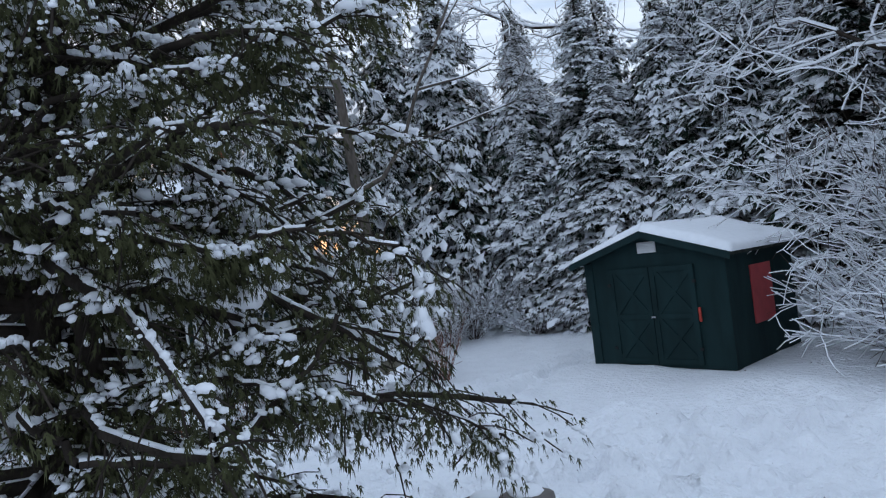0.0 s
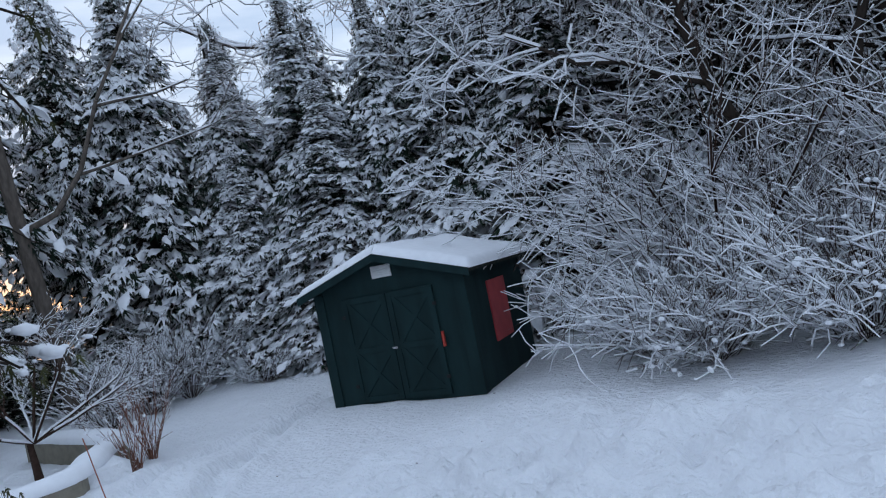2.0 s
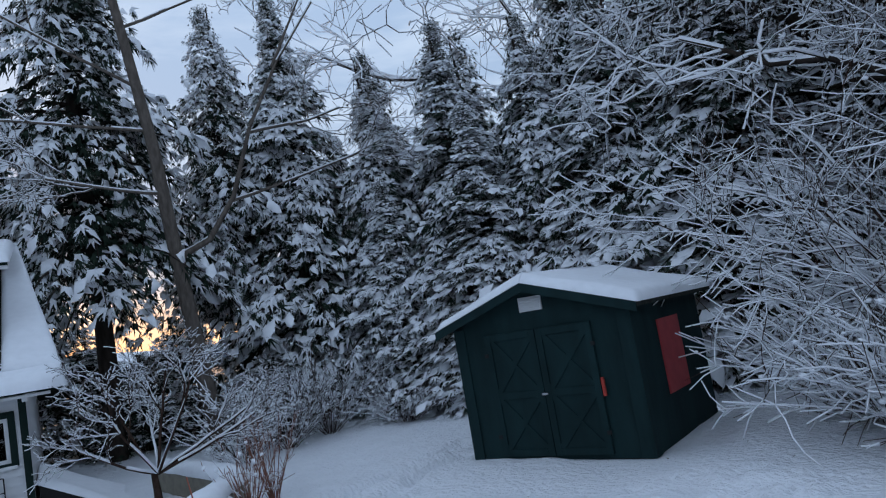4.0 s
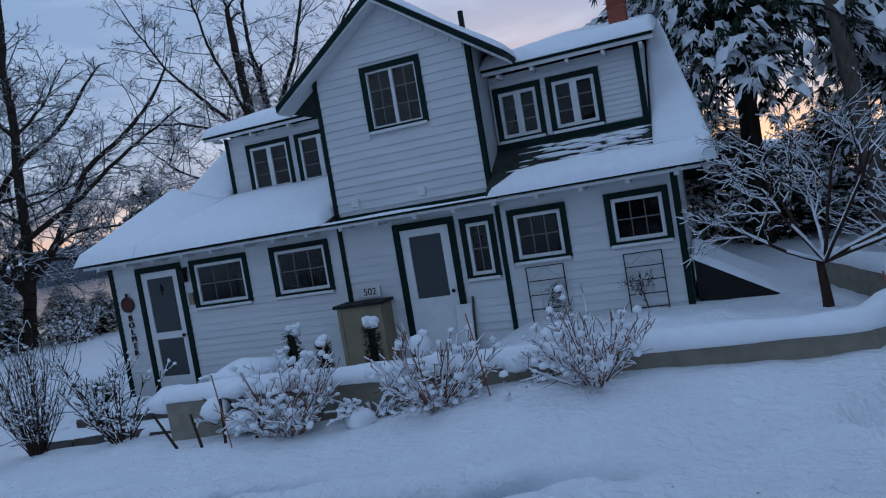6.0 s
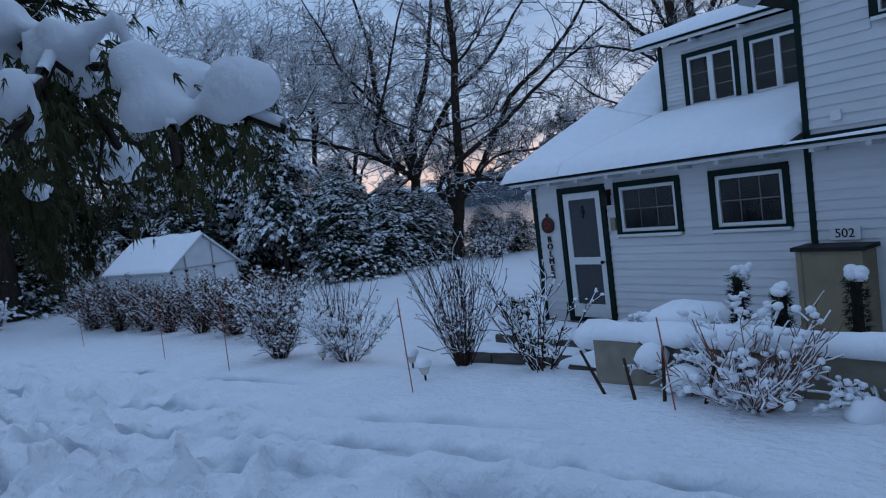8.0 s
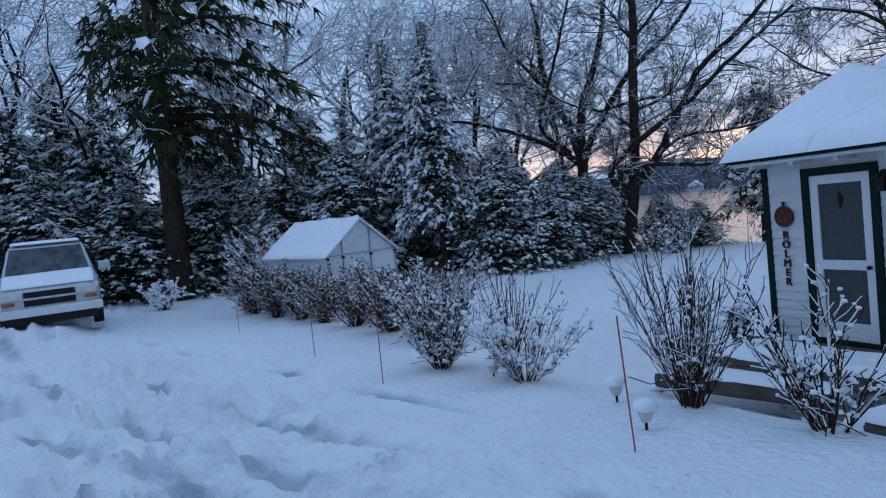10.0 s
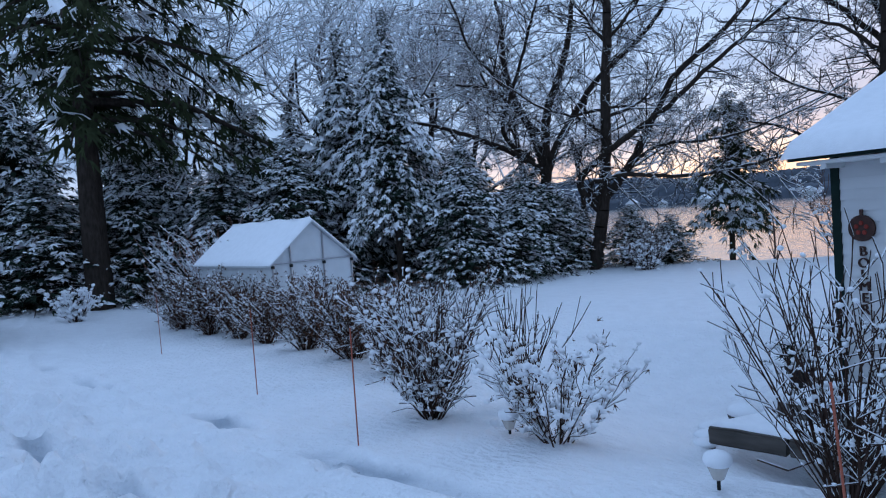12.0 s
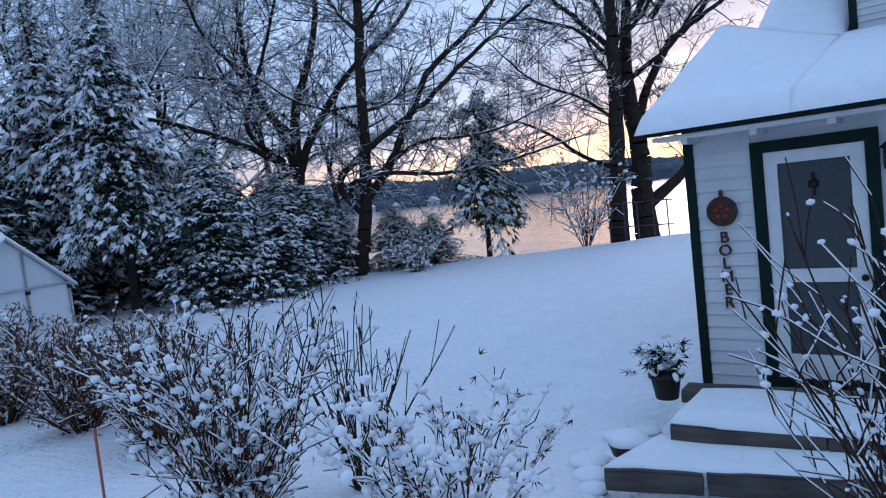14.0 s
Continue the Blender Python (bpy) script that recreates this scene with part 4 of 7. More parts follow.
def conifer_meshes(h, r, seed, whorls=34, per=9, bare=0.06, droop=0.5, spray=0.42, snow=0.5, power=0.85, open_=0.0, green=SPRUCE, steps=9, stout=1.0, pads=7, bias=(0, 0)):
    """Trunk, needles and snow of a conifer, as three meshes with their materials."""
    rng = np.random.default_rng(seed)
    zs = np.linspace(bare, 0.985, whorls)
    z = np.repeat(zs, per) + rng.uniform(-0.5, 0.5, whorls * per) / whorls
    z = np.clip(z, bare * 0.7, 0.99)
    n = len(z)
    az = rng.uniform(0, 2 * np.pi, n)
    lobe = noise2(az * 1.6 + 40, z * h * 0.75, 1.0, seed + 50)
    L = r * (1 - z) ** power * rng.uniform(0.5, 1.15, n) * (0.95 + 0.4 * lobe) + 0.05 + 0.3 * (1 - z)
    L = L * (1 + bias[1] * np.cos(az - bias[0]))
    keep = rng.random(n) > open_ * (1.4 - lobe)
    z, az, L, lobe = z[keep], az[keep], L[keep], lobe[keep]
    n = len(z)
    out = np.column_stack([np.cos(az), np.sin(az), np.zeros(n)])
    rise = rng.uniform(0.0, 0.45, n)
    fall = droop * rng.uniform(0.5, 1.5, n)

    def along(s):
        p = out * (L * s)[:, None]
        p[:, 2] = z * h + L * (rise * s - (rise + fall) * s ** 2 * 0.8)
        return p
    # limbs
    P0, P1, R0, R1 = [], [], [], []
    for a, b in ((0, 0.4), (0.4, 0.75), (0.75, 1.0)):
        P0.append(along(np.full(n, a))), P1.append(along(np.full(n, b)))
        k = (0.01 + 0.012 * L) * stout
        R0.append(k * (1 - a * 0.85)), R1.append(k * (1 - b * 0.85))
    tp = np.linspace(0, 1, 9)
    sway = np.column_stack([np.sin(tp * 3 + seed) * 0.02 * h * tp, np.cos(tp * 2 + seed) * 0.015 * h * tp, tp * h * 0.985])
    tr = 0.016 * h * (1 - tp) ** 0.8 * stout + 0.015
    P0.append(sway[:-1]), P1.append(sway[1:]), R0.append(tr[:-1]), R1.append(tr[1:])
    wood = tubes(np.concatenate(P0), np.concatenate(P1), np.concatenate(R0), np.concatenate(R1), 5)
    # sprays along each limb, with lumps of snow caught on them
    pos, fwd, size = [], [], []
    spos, sfwd, ssize = [], [], []
    rpos, rfwd, rsize = [], [], []
    side = np.column_stack([-out[:, 1], out[:, 0], np.zeros(n)])
    catch = np.clip(0.75 + 0.55 * noise2(az * 2.1 + 9, z * h * 0.9, 1.0, seed + 60), 0.2, 1.3)
    for s in np.linspace(0.16, 1.0, steps):
        c, c2 = along(np.full(n, s)), along(np.full(n, min(s + 0.08, 1.08)))
        d = unit(c2 - c)
        for sg in (-1, 0, 1):
            j = rng.normal(0, 0.09 * spray / 0.3, (n, 3))
            w = (0.3 + 0.4 * rng.random(n)) * sg * L * 0.42 * (1.05 - 0.75 * s)
            p = c + side * w[:, None] + j
            f = d + side * (sg * rng.uniform(0.4, 1.2, n))[:, None] + np.array([0, 0, -0.35]) * rng.uniform(0.1, 2.2, n)[:, None]
            q = spray * rng.uniform(0.5, 1.3, n) * np.clip(L / (r * 0.4), 0.28, 1.1)
            pos.append(p), fwd.append(f), size.append(np.column_stack([q, q * rng.uniform(0.7, 1.1, n), q]))
            sn = rng.random(n) < 0.62 * snow * catch * (0.5 + 0.6 * s)
            rpos.append(p[sn] + np.array([0, 0, 0.015])), rfwd.append(f[sn] * [1, 1, 0.75]), rsize.append(np.column_stack([q, q, q])[sn])
            sn = rng.random(n) < 0.3 * snow * catch * (0.5 + 0.5 * s)
            lift = p + unit(f) * (q * 0.35)[:, None] + np.array([0, 0, 0.03])
            k = q * rng.lognormal(-0.35, 0.4, n)
            spos.append(lift[sn]), sfwd.append((f[sn] + rng.normal(0, 0.5, (sn.sum(), 3))) * [1, 1, 0.3]), ssize.append(np.column_stack([k * 0.42, k * 0.34, k * 0.26])[sn])
    # long drooping pads on the outer half of the limbs
    ppos, pfwd, psize = [], [], []
    for s in np.linspace(0.45, 1.02, pads):
        c, c2 = along(np.full(n, s)), along(np.full(n, s + 0.08))
        sn = (rng.random(n) < 0.85 * snow * catch) & (L > 0.25)
        w = rng.normal(0, 0.16, n) * L
        f = unit(c2 - c) + side * rng.normal(0, 0.5, n)[:, None] + np.array([0, 0, -0.3]) * rng.random(n)[:, None]
        k = np.clip(0.06 + 0.048 * L, 0.045, 0.18) * np.minimum(rng.lognormal(0, 0.4, n), 1.6)
        ppos.append((c + side * w[:, None] + [0, 0, 0.05])[sn]), pfwd.append(f[sn]), psize.append(np.column_stack([k, k * 0.6, k * 0.42])[sn])
    rng2 = np.random.default_rng(seed + 1)
    leaf = scatter(SPRAY_V, SPRAY_F, np.concatenate(pos), np.concatenate(fwd), np.concatenate(size), rng2, 0.5)
    white = scatter(DOME_V, DOME_F, np.concatenate(spos), np.concatenate(sfwd), np.concatenate(ssize), rng2, 0.3)
    rime = scatter(RIME_V, RIME_F, np.concatenate(rpos), np.concatenate(rfwd), np.concatenate(rsize), rng2, 0.35)
    pad = scatter(DOME_V, DOME_F, np.concatenate(ppos), np.concatenate(pfwd), np.concatenate(psize), rng2, 0.35)
    n0, n1 = len(white[0]), len(white[0]) + len(rime[0])
    white = np.concatenate([white[0], rime[0], pad[0]]), np.concatenate([white[1], rime[1] + n0, pad[1] + n1])
    return (("trunk", wood, BARK, False), ("crown", leaf, green, False), ("snow_load", white, SNOW, True))


def make_tree(name, meshes, label, category="tree", group=""):
    e = new(name)
    for nm, (v, f), mat, smooth in meshes:
        tagged(obj(nm, fast_mesh(nm, v, f, smooth), mat, e), kind="stuff")
    return tagged(e, label, category, group)


def bare_segments(base, heading, length, radius, depth, rng, spread=0.55, bend=0.12, kids=(1, 3), up=0.12, segs=5, shrink=0.68):
    """Branching limbs: rows of start, end, radii and level."""
    out = []
    stack = [(np.array(base, float), unit(np.array(heading, float)), length, radius, 0)]
    while stack:
        p, d, ln, r, lv = stack.pop()
        k = max(2, segs - lv // 2)
        for i in range(k):
            d = unit(d + rng.normal(0, bend * (0.4 if lv == 0 else 1 + 0.25 * lv), 3) + np.array([0, 0, up * (0.4 if lv == 0 else 1.0)]) * 0.5)
            q = p + d * ln / k
            r1 = r * (1 - 0.42 / k)
            out.append((*p, *q, r, r1, lv))
            if lv < depth and i >= (1 if lv else 2):
                for _ in range(rng.integers(1, 3) if lv < depth - 1 else rng.integers(*kids)):
                    side = unit(np.cross(d, rng.normal(0, 1, 3)))
                    c = unit(d * (1 - spread * 0.5) + side * spread * rng.uniform(0.8, 1.5))
                    stack.append((q, c, ln * shrink * rng.uniform(0.55, 1.05) * (1 - 0.25 * i / k), r1 * rng.uniform(0.45, 0.65), lv + 1))
            p, r = q, r1
    return np.array(out)


def wood_and_snow(s, sides=3, snow=0.9, thin=0.005, fat=1.0, rng=None, stout=0.03, lie=0.04):
    """Wood tubes, and the snow lying along the upper side of limbs that are not upright."""
    P0, P1, R0, R1 = s[:, 0:3], s[:, 3:6], np.maximum(s[:, 6], thin), np.maximum(s[:, 7], thin * 0.8)
    big = R0 > stout
    a = tubes(P0[big], P1[big], R0[big], R1[big], 8)
    b = tubes(P0[~big], P1[~big], R0[~big], R1[~big], 3)
    wood = (np.concatenate([a[0], b[0]]), np.concatenate([a[1], b[1] + len(a[0])]))
    d = unit(P1 - P0)
    tilt = np.abs(d[:, 2])
    m = (tilt < 0.86) & ((rng or np.random.default_rng(3)).random(len(s)) < snow)
    lift = np.column_stack([np.zeros((m.sum(), 2)), R0[m] * 0.85 + 0.45 * thin])
    k = (0.66 * np.minimum(R0[m], lie) + thin * 0.45) * fat
    k1 = (0.66 * np.minimum(R1[m], lie) + thin * 0.45) * fat
    white = tubes(P0[m] + lift, P1[m] + lift, k, k1, sides)
    return wood, white


def bare_tree(name, base, heading, length, radius, depth, seed, label, mat=BARK, group="bare trees", snow=0.8, fat=1.0, extra=(), **kw):
    rng = np.random.default_rng(seed)
    s = bare_segments((0, 0, 0), heading, length, radius, depth, rng, **kw)
    for b, hd, ln, rd, dp in extra:
        s = np.concatenate([s, bare_segments(b, hd, ln, rd, dp, rng, **kw)])
    wood, white = wood_and_snow(s, snow=snow, thin=0.008, fat=fat, rng=rng)
    e = make_tree(name, (("trunk", wood, mat, False), ("snow_load", white, SNOW, True)), label, "tree", group)
    e.matrix_world = Matrix.Translation(base)
    return e


def shrub(name, base, h, spread, stems, seed, label, mat=TWIG, twigs=5, blobs=0.5, upright=0.8, group="garden shrubs", thin=0.0045, fat=1.2, blob=0.03, arch=0.0, lean=(0, 0), sub=2, leaves=0):
    """Many stems from one root, side twigs, snow along them and tufts at their tips."""
    rng = np.random.default_rng(seed)
    rows, tips = [], []
    for i in range(stems):
        a = rng.uniform(0, 2 * np.pi)
        o = np.array([np.cos(a), np.sin(a), 0]) * spread
        d = unit(np.array([0, 0, upright]) + o / max(h, 0.1) * rng.uniform(0.15, 1.0) + np.array([*lean, 0]))
        p = o * 0.1 * rng.random() + np.array([0, 0, -0.03])
        ln = h * rng.uniform(0.65, 1.08)
        k = 7
        r = thin * rng.uniform(1.4, 2.6)
        for j in range(k):
            d = unit(d + rng.normal(0, 0.07, 3) + np.array([0, 0, 0.05 - arch * j / k]) + o * 0.02)
            q = p + d * ln / k
            rows.append((*p, *q, r, r * 0.9, 0))
            if j >= 1:
                for _ in range(rng.integers(0, twigs)):
                    c = unit(d + rng.normal(0, 0.55, 3) + np.array([0, 0, 0.15]))
                    pp = p + (q - p) * rng.random()
                    l2 = ln * rng.uniform(0.1, 0.28)
                    for _ in range(sub):
                        qq = pp + c * l2 / 2
                        rows.append((*pp, *qq, r * 0.6, r * 0.5, 1))
                        pp = qq
                        c = unit(c + rng.normal(0, 0.25, 3) + np.array([0, 0, 0.1 - arch * 0.6]))
                    tips.append(pp)
            p, r = q, r * 0.88
        tips.append(p)
    s = np.array(rows)
    wood, white = wood_and_snow(s, snow=0.85, thin=thin, fat=fat, rng=rng)
    tips = np.array(tips)
    tips = np.concatenate([tips, (s[:, 0:3] + s[:, 3:6])[s[:, 8] > 0] / 2])
    t = tips[rng.random(len(tips)) < blobs]
    if len(t):
        q = blob * rng.uniform(0.5, 1.5, len(t))
        b = scatter(*ICO1, t + np.array([0, 0, 0.01]), rng.normal(0, 1, (len(t), 3)) * [1, 1, 0.3], np.column_stack([q * 1.25, q, q * 0.8]), rng, 0.2)
        n0 = len(white[0])
        quads = white[1]
        tri = np.column_stack([quads[:, 0], quads[:, 1], quads[:, 2]]), np.column_stack([quads[:, 0], quads[:, 2], quads[:, 3]])
        white = (np.concatenate([white[0], b[0]]), np.concatenate([*tri, b[1] + n0]))
    meshes = [("branch_frame", wood, mat, False), ("snow_load", white, SNOW, True)]
    if leaves:
        at = tips[rng.integers(0, len(tips), leaves)] + rng.normal(0, 0.04, (leaves, 3))
        meshes.append(("foliage", scatter(SPRAY_V, SPRAY_F, at, rng.normal(0, 1, (leaves, 3)), np.full((leaves, 3), 0.07), rng), DEAD, False))
    e = make_tree(name, meshes, label, "shrub", group)
    e.matrix_world = Matrix.Translation(base)
    return e


def on_ground(x, y, sink=0.03):
    return (x, y, ground_at(x, y) - sink)


def stand(tree, x, y, size=1.0, turn=0.0, tall=None):
    m = Matrix.Translation((x, y, ground_at(x, y) - 0.05)) @ Matrix.Rotation(turn, 4, "Z")
    c = copy_thing(tree, m)
    c.scale = (size, size, tall or size)
    return c


def build_woods():
    """Snowy evergreens behind the shed and the house, and along the drive."""
    lab = "tall snow-laden evergreen with dark inner branches"
    near = "evergreens at the edge of the woods"
    kinds = [
        make_tree("evergreen_tree", conifer_meshes(10, 2.3, 1, 50, 9, droop=0.5, spray=0.26, snow=1.1, power=1.0, open_=0.05, steps=10, pads=11), lab, "tree", near),
        make_tree("evergreen_tree", conifer_meshes(10, 2.8, 2, 44, 8, bare=0.26, droop=0.6, spray=0.22, snow=0.85, power=0.85, open_=0.18, steps=14), lab, "tree", near),
        make_tree("evergreen_tree", conifer_meshes(10, 1.9, 3, 52, 9, droop=0.35, spray=0.24, snow=1.25, power=1.0, open_=0.04, steps=10, pads=11), lab, "tree", near),
        make_tree("evergreen_tree", conifer_meshes(10, 2.5, 4, 32, 8, bare=0.14, droop=0.5, spray=0.4, snow=1.0, power=0.9, steps=5, open_=0.12), lab, "tree", near),
        make_tree("evergreen_tree", conifer_meshes(10, 2.9, 5, 30, 8, droop=0.45, spray=0.4, snow=0.62, power=0.6, steps=6, open_=0.08), lab, "tree", near),
    ]
    spots = [  # x, y, kind, size, height factor
        (3.4, 19.8, 1, 1.35, 1.5), (6.9, 21.4, 1, 1.05, 1.2), (8.5, 20.4, 0, 1.0, 1.22), (10.6, 19.2, 0, 0.92, 0.98), (11.9, 17.4, 2, 1.05, 1.0),
        (9.9, 17.9, 2, 0.75, 0.58), (11.2, 15.6, 2, 0.9, 0.7), (12.6, 14.8, 0, 0.9, 0.9), (13.2, 13.0, 2, 1.1, 0.9), (14.8, 15.6, 1, 1.1, 1.2), (15.4, 13.2, 0, 1.25, 1.25), (14.2, 10.9, 2, 1.2, 0.95),
        (13.6, 18.8, 3, 1.1, 1.05), (16.8, 17.5, 3, 1.3, 1.15), (17.5, 11.0, 3, 1.2, 1.25), (16.4, 8.6, 0, 1.1, 1.1), (18.4, 14.0, 3, 1.3, 1.2), (12.6, 22.4, 3, 1.1, 1.05), (3.0, 23.5, 4, 0.8, 0.32), (5.6, 24.0, 4, 0.8, 0.34), (8.0, 24.2, 4, 0.8, 0.3), (1.0, 23.2, 4, 0.7, 0.3), (6.8, 19.0, 4, 0.55, 0.2), (4.2, 20.8, 4, 0.6, 0.24),
        (18.0, 6.0, 3, 1.2, 1.25), (20.5, 8.5, 3, 1.4, 1.35), (19.5, 3.0, 3, 1.2, 1.2), (22.0, 5.0, 3, 1.4, 1.3), (21.5, 11.5, 3, 1.4, 1.3), (1.2, 24.5, 3, 1.1, 1.0), (20.0, -1.0, 3, 1.3, 1.2),
    ]
    for k, (x, y, i, s, t) in enumerate(spots):
        stand(kinds[i], x, y, s * (1.22 if i in (0, 2) else 1.0), k * 1.7, t)
    west = [  # towards the drive's end and the lawn's far edge
        (-24.5, 16.2, 1, 0.95, 0.95), (-27.2, 15.6, 3, 1.0, 0.95), (-22.6, 17.7, 4, 0.7, 0.42), (-24.6, 18.9, 4, 0.8, 0.5), (-23.2, 20.9, 4, 0.75, 0.4), (-26.8, 13.2, 4, 0.95, 0.52), (-28.9, 11.4, 4, 1.0, 0.5), (-31.5, 10.0, 4, 1.0, 0.6),
        (-30.4, 8.4, 4, 1.0, 0.52), (-29.6, 5.6, 4, 1.0, 0.46), (-30.2, 2.8, 4, 1.1, 0.5), (-30.6, 0.2, 4, 1.1, 0.55), (-34.0, 5.0, 4, 1.2, 0.85), (-33.5, 1.5, 4, 1.2, 0.8), (-36.5, 9.0, 3, 1.4, 0.95), (-34.0, 13.8, 4, 1.2, 0.8), (-38.0, 3.0, 3, 1.5, 1.1), (-31.0, 14.8, 3, 1.2, 0.75), (-29.0, 17.5, 4, 1.1, 0.62),
        (-27.3, 20.5, 4, 1.0, 0.5), (-25.4, 21.6, 4, 0.8, 0.36), (-36.0, -1.5, 3, 1.4, 1.0), (-31.5, -3.0, 4, 1.2, 0.6), (-33.0, 18.5, 4, 1.2, 0.7), (-30.5, 21.5, 4, 1.1, 0.5), (-33.5, -6.5, 4, 1.2, 0.7),
        (-23.8, 23.2, 4, 0.6, 0.28), (-22.3, 24.7, 4, 0.55, 0.23), (-21.3, 25.7, 4, 0.5, 0.18), (-24.9, 23.3, 4, 0.75, 0.34), (-26.2, 22.4, 4, 0.8, 0.4), (-22.0, 19.4, 4, 0.55, 0.3),
    ]
    for k, (x, y, i, s, t) in enumerate(west):
        stand(kinds[i], x, y, s, k * 2.3 + 1, t)
    for k in kinds:
        for c in list(k.children):
            bpy.data.objects.remove(c)
        bpy.data.objects.remove(k)


build_woods()


def near_cedar(base, h, r, seed):
    """The big cedar beside the drive: crooked limbs, hanging feathery fronds, pillows of snow."""
    rng = np.random.default_rng(seed)
    rows, tips, heavy, lumps = [], [], [], []
    tp = np.linspace(0, 1, 12)
    for dx, dy, k in ((0.0, 0.0, 1.0), (0.2, -0.12, 0.8)):
        t = np.column_stack([dx + 0.1 * np.sin(tp * 4 + dx * 9) * tp + 0.12 * tp, dy + 0.08 * np.cos(tp * 3) * tp, tp * h * k])
        rad = 0.07 * k * (1 - tp) ** 0.7 + 0.01
        rows += [(*a, *b, p, q, 0) for a, b, p, q in zip(t[:-1], t[1:], rad[:-1], rad[1:])]

    def limb(p, d, ln, rad, k, sag, load, twigs=4):
        for j in range(k):
            d = unit(d + rng.normal(0, 0.1, 3) + np.array([0, 0, sag]))
            q = p + d * ln / k
            rows.append((*p, *q, rad, rad * 0.86, 1))
            if abs(d[2]) < 0.75:
                for _ in range(4 if rng.random() < 0.5 else 0):
                    lumps.append((*(p + (q - p) * rng.random() + np.array([0, 0, rad])), *d))
            if j >= 1:
                for _ in range(twigs):
                    c = unit(d + rng.normal(0, 0.6, 3) * [1, 1, 0.5])
                    pp, l2 = p + (q - p) * rng.random(), rng.uniform(0.12, 0.36)
                    for m in range(3):
                        qq = pp + c * l2 / 3
                        rows.append((*pp, *qq, 0.004, 0.003, 2))
                        tips.append((*qq, *c))
                        pp, c = qq, unit(c + np.array([0, 0, -0.3]) + rng.normal(0, 0.15, 3))
            p, rad = q, rad * 0.86
        tips.append((*p, *d))

    def bowed(start, end, load):
        start, end = np.array(start, float), np.array(end, float)
        k, n0 = 11, len(heavy)
        pts = [start + (end - start) * q + np.array([0, 0, 0.17 * math.sin(math.pi * q) * (1 - 0.35 * q)]) + rng.normal(0, 0.026, 3) for q in np.linspace(0, 1, k + 1)]
        for j, (p, q) in enumerate(zip(pts, pts[1:])):
            d = unit(q - p)
            r0 = 0.015 * (1 - 0.065 * j)
            rows.append((*p, *q, r0, r0 * 0.92, 1))
            if j > k * load:
                for _ in range(7):
                    heavy.append((*(p + (q - p) * rng.random() + rng.normal(0, 0.022, 3) * [1, 1, 0.5]), *d, 1.0))
            if j > 2:
                for _ in range(5):
                    c = unit(d + rng.normal(0, 0.7, 3) * [1, 1, 0.3])
                    pp, l2 = p + (q - p) * rng.random(), rng.uniform(0.1, 0.3)
                    laden = j > k * load and rng.random() < 0.34
                    for m in range(3):
                        if laden:
                            for u in (0.1, 0.45, 0.8):
                                heavy.append((*(pp + c * l2 * u / 3 + rng.normal(0, 0.008, 3)), *c, 0.8 - 0.14 * m))
                        qq = pp + c * l2 / 3
                        rows.append((*pp, *qq, 0.004, 0.003, 2))
                        tips.append((*qq, *c))
                        pp, c = qq, unit(c + np.array([0, 0, -0.25]) + rng.normal(0, 0.12, 3))

    for i in range(230):
        z = (0.05 + (0.93 * rng.random() if i % 3 == 0 else 0.52 * rng.random())) * h
        a = rng.uniform(0, 2 * np.pi)
        ln = r * (1 - (z / h) ** 1.7) * rng.uniform(0.65, 1.08) + 0.15
        limb(np.array([0.1 * z / h, 0, z]), unit(np.array([np.cos(a), np.sin(a), rng.uniform(-0.1, 0.45)])), ln, 0.01 + 0.013 * ln * rng.uniform(0.6, 1.4), 8, -0.06, False)
    # the long limbs that reach over the drive, bowed under snow
    for start, end, load in (((0.05, 0, 1.5), (-0.1, 1.45, 1.5), 0.4), ((0.05, 0, 1.85), (-0.22, 1.6, 1.85), 0.4), ((0.05, 0, 1.4), (-0.3, 1.5, 1.44), 0.4), ((0.05, 0, 2.3), (0.2, 1.7, 2.5), 0.4), ):
        bowed(start, end, load)
    s, tips, heavy, lumps = np.array(rows), np.array(tips), np.array(heavy), np.array(lumps)
    # the drive side is kept trimmed back
    free = lambda a: ~(((a[:, 1] > 1.95 - 0.5 * np.clip(-a[:, 0], 0, 3)) | ((a[:, 1] > 1.25) & ((a[:, 2] < 1.47) | (a[:, 0] > 0.25)))) & (a[:, 2] < 2.35))
    s, tips, heavy, lumps = s[free(s[:, 3:6])], tips[free(tips)], heavy[free(heavy)], lumps[free(lumps)]
    heavy = heavy[~((heavy[:, 1] > 1.2) & (heavy[:, 2] < 1.6)) & ((heavy[:, 1] > 0) | (rng.random(len(heavy)) < 0.3))]
    # one bough hangs low over the path, its fingers loaded with round cushions
    rows.clear()
    droop, cushion = [], []
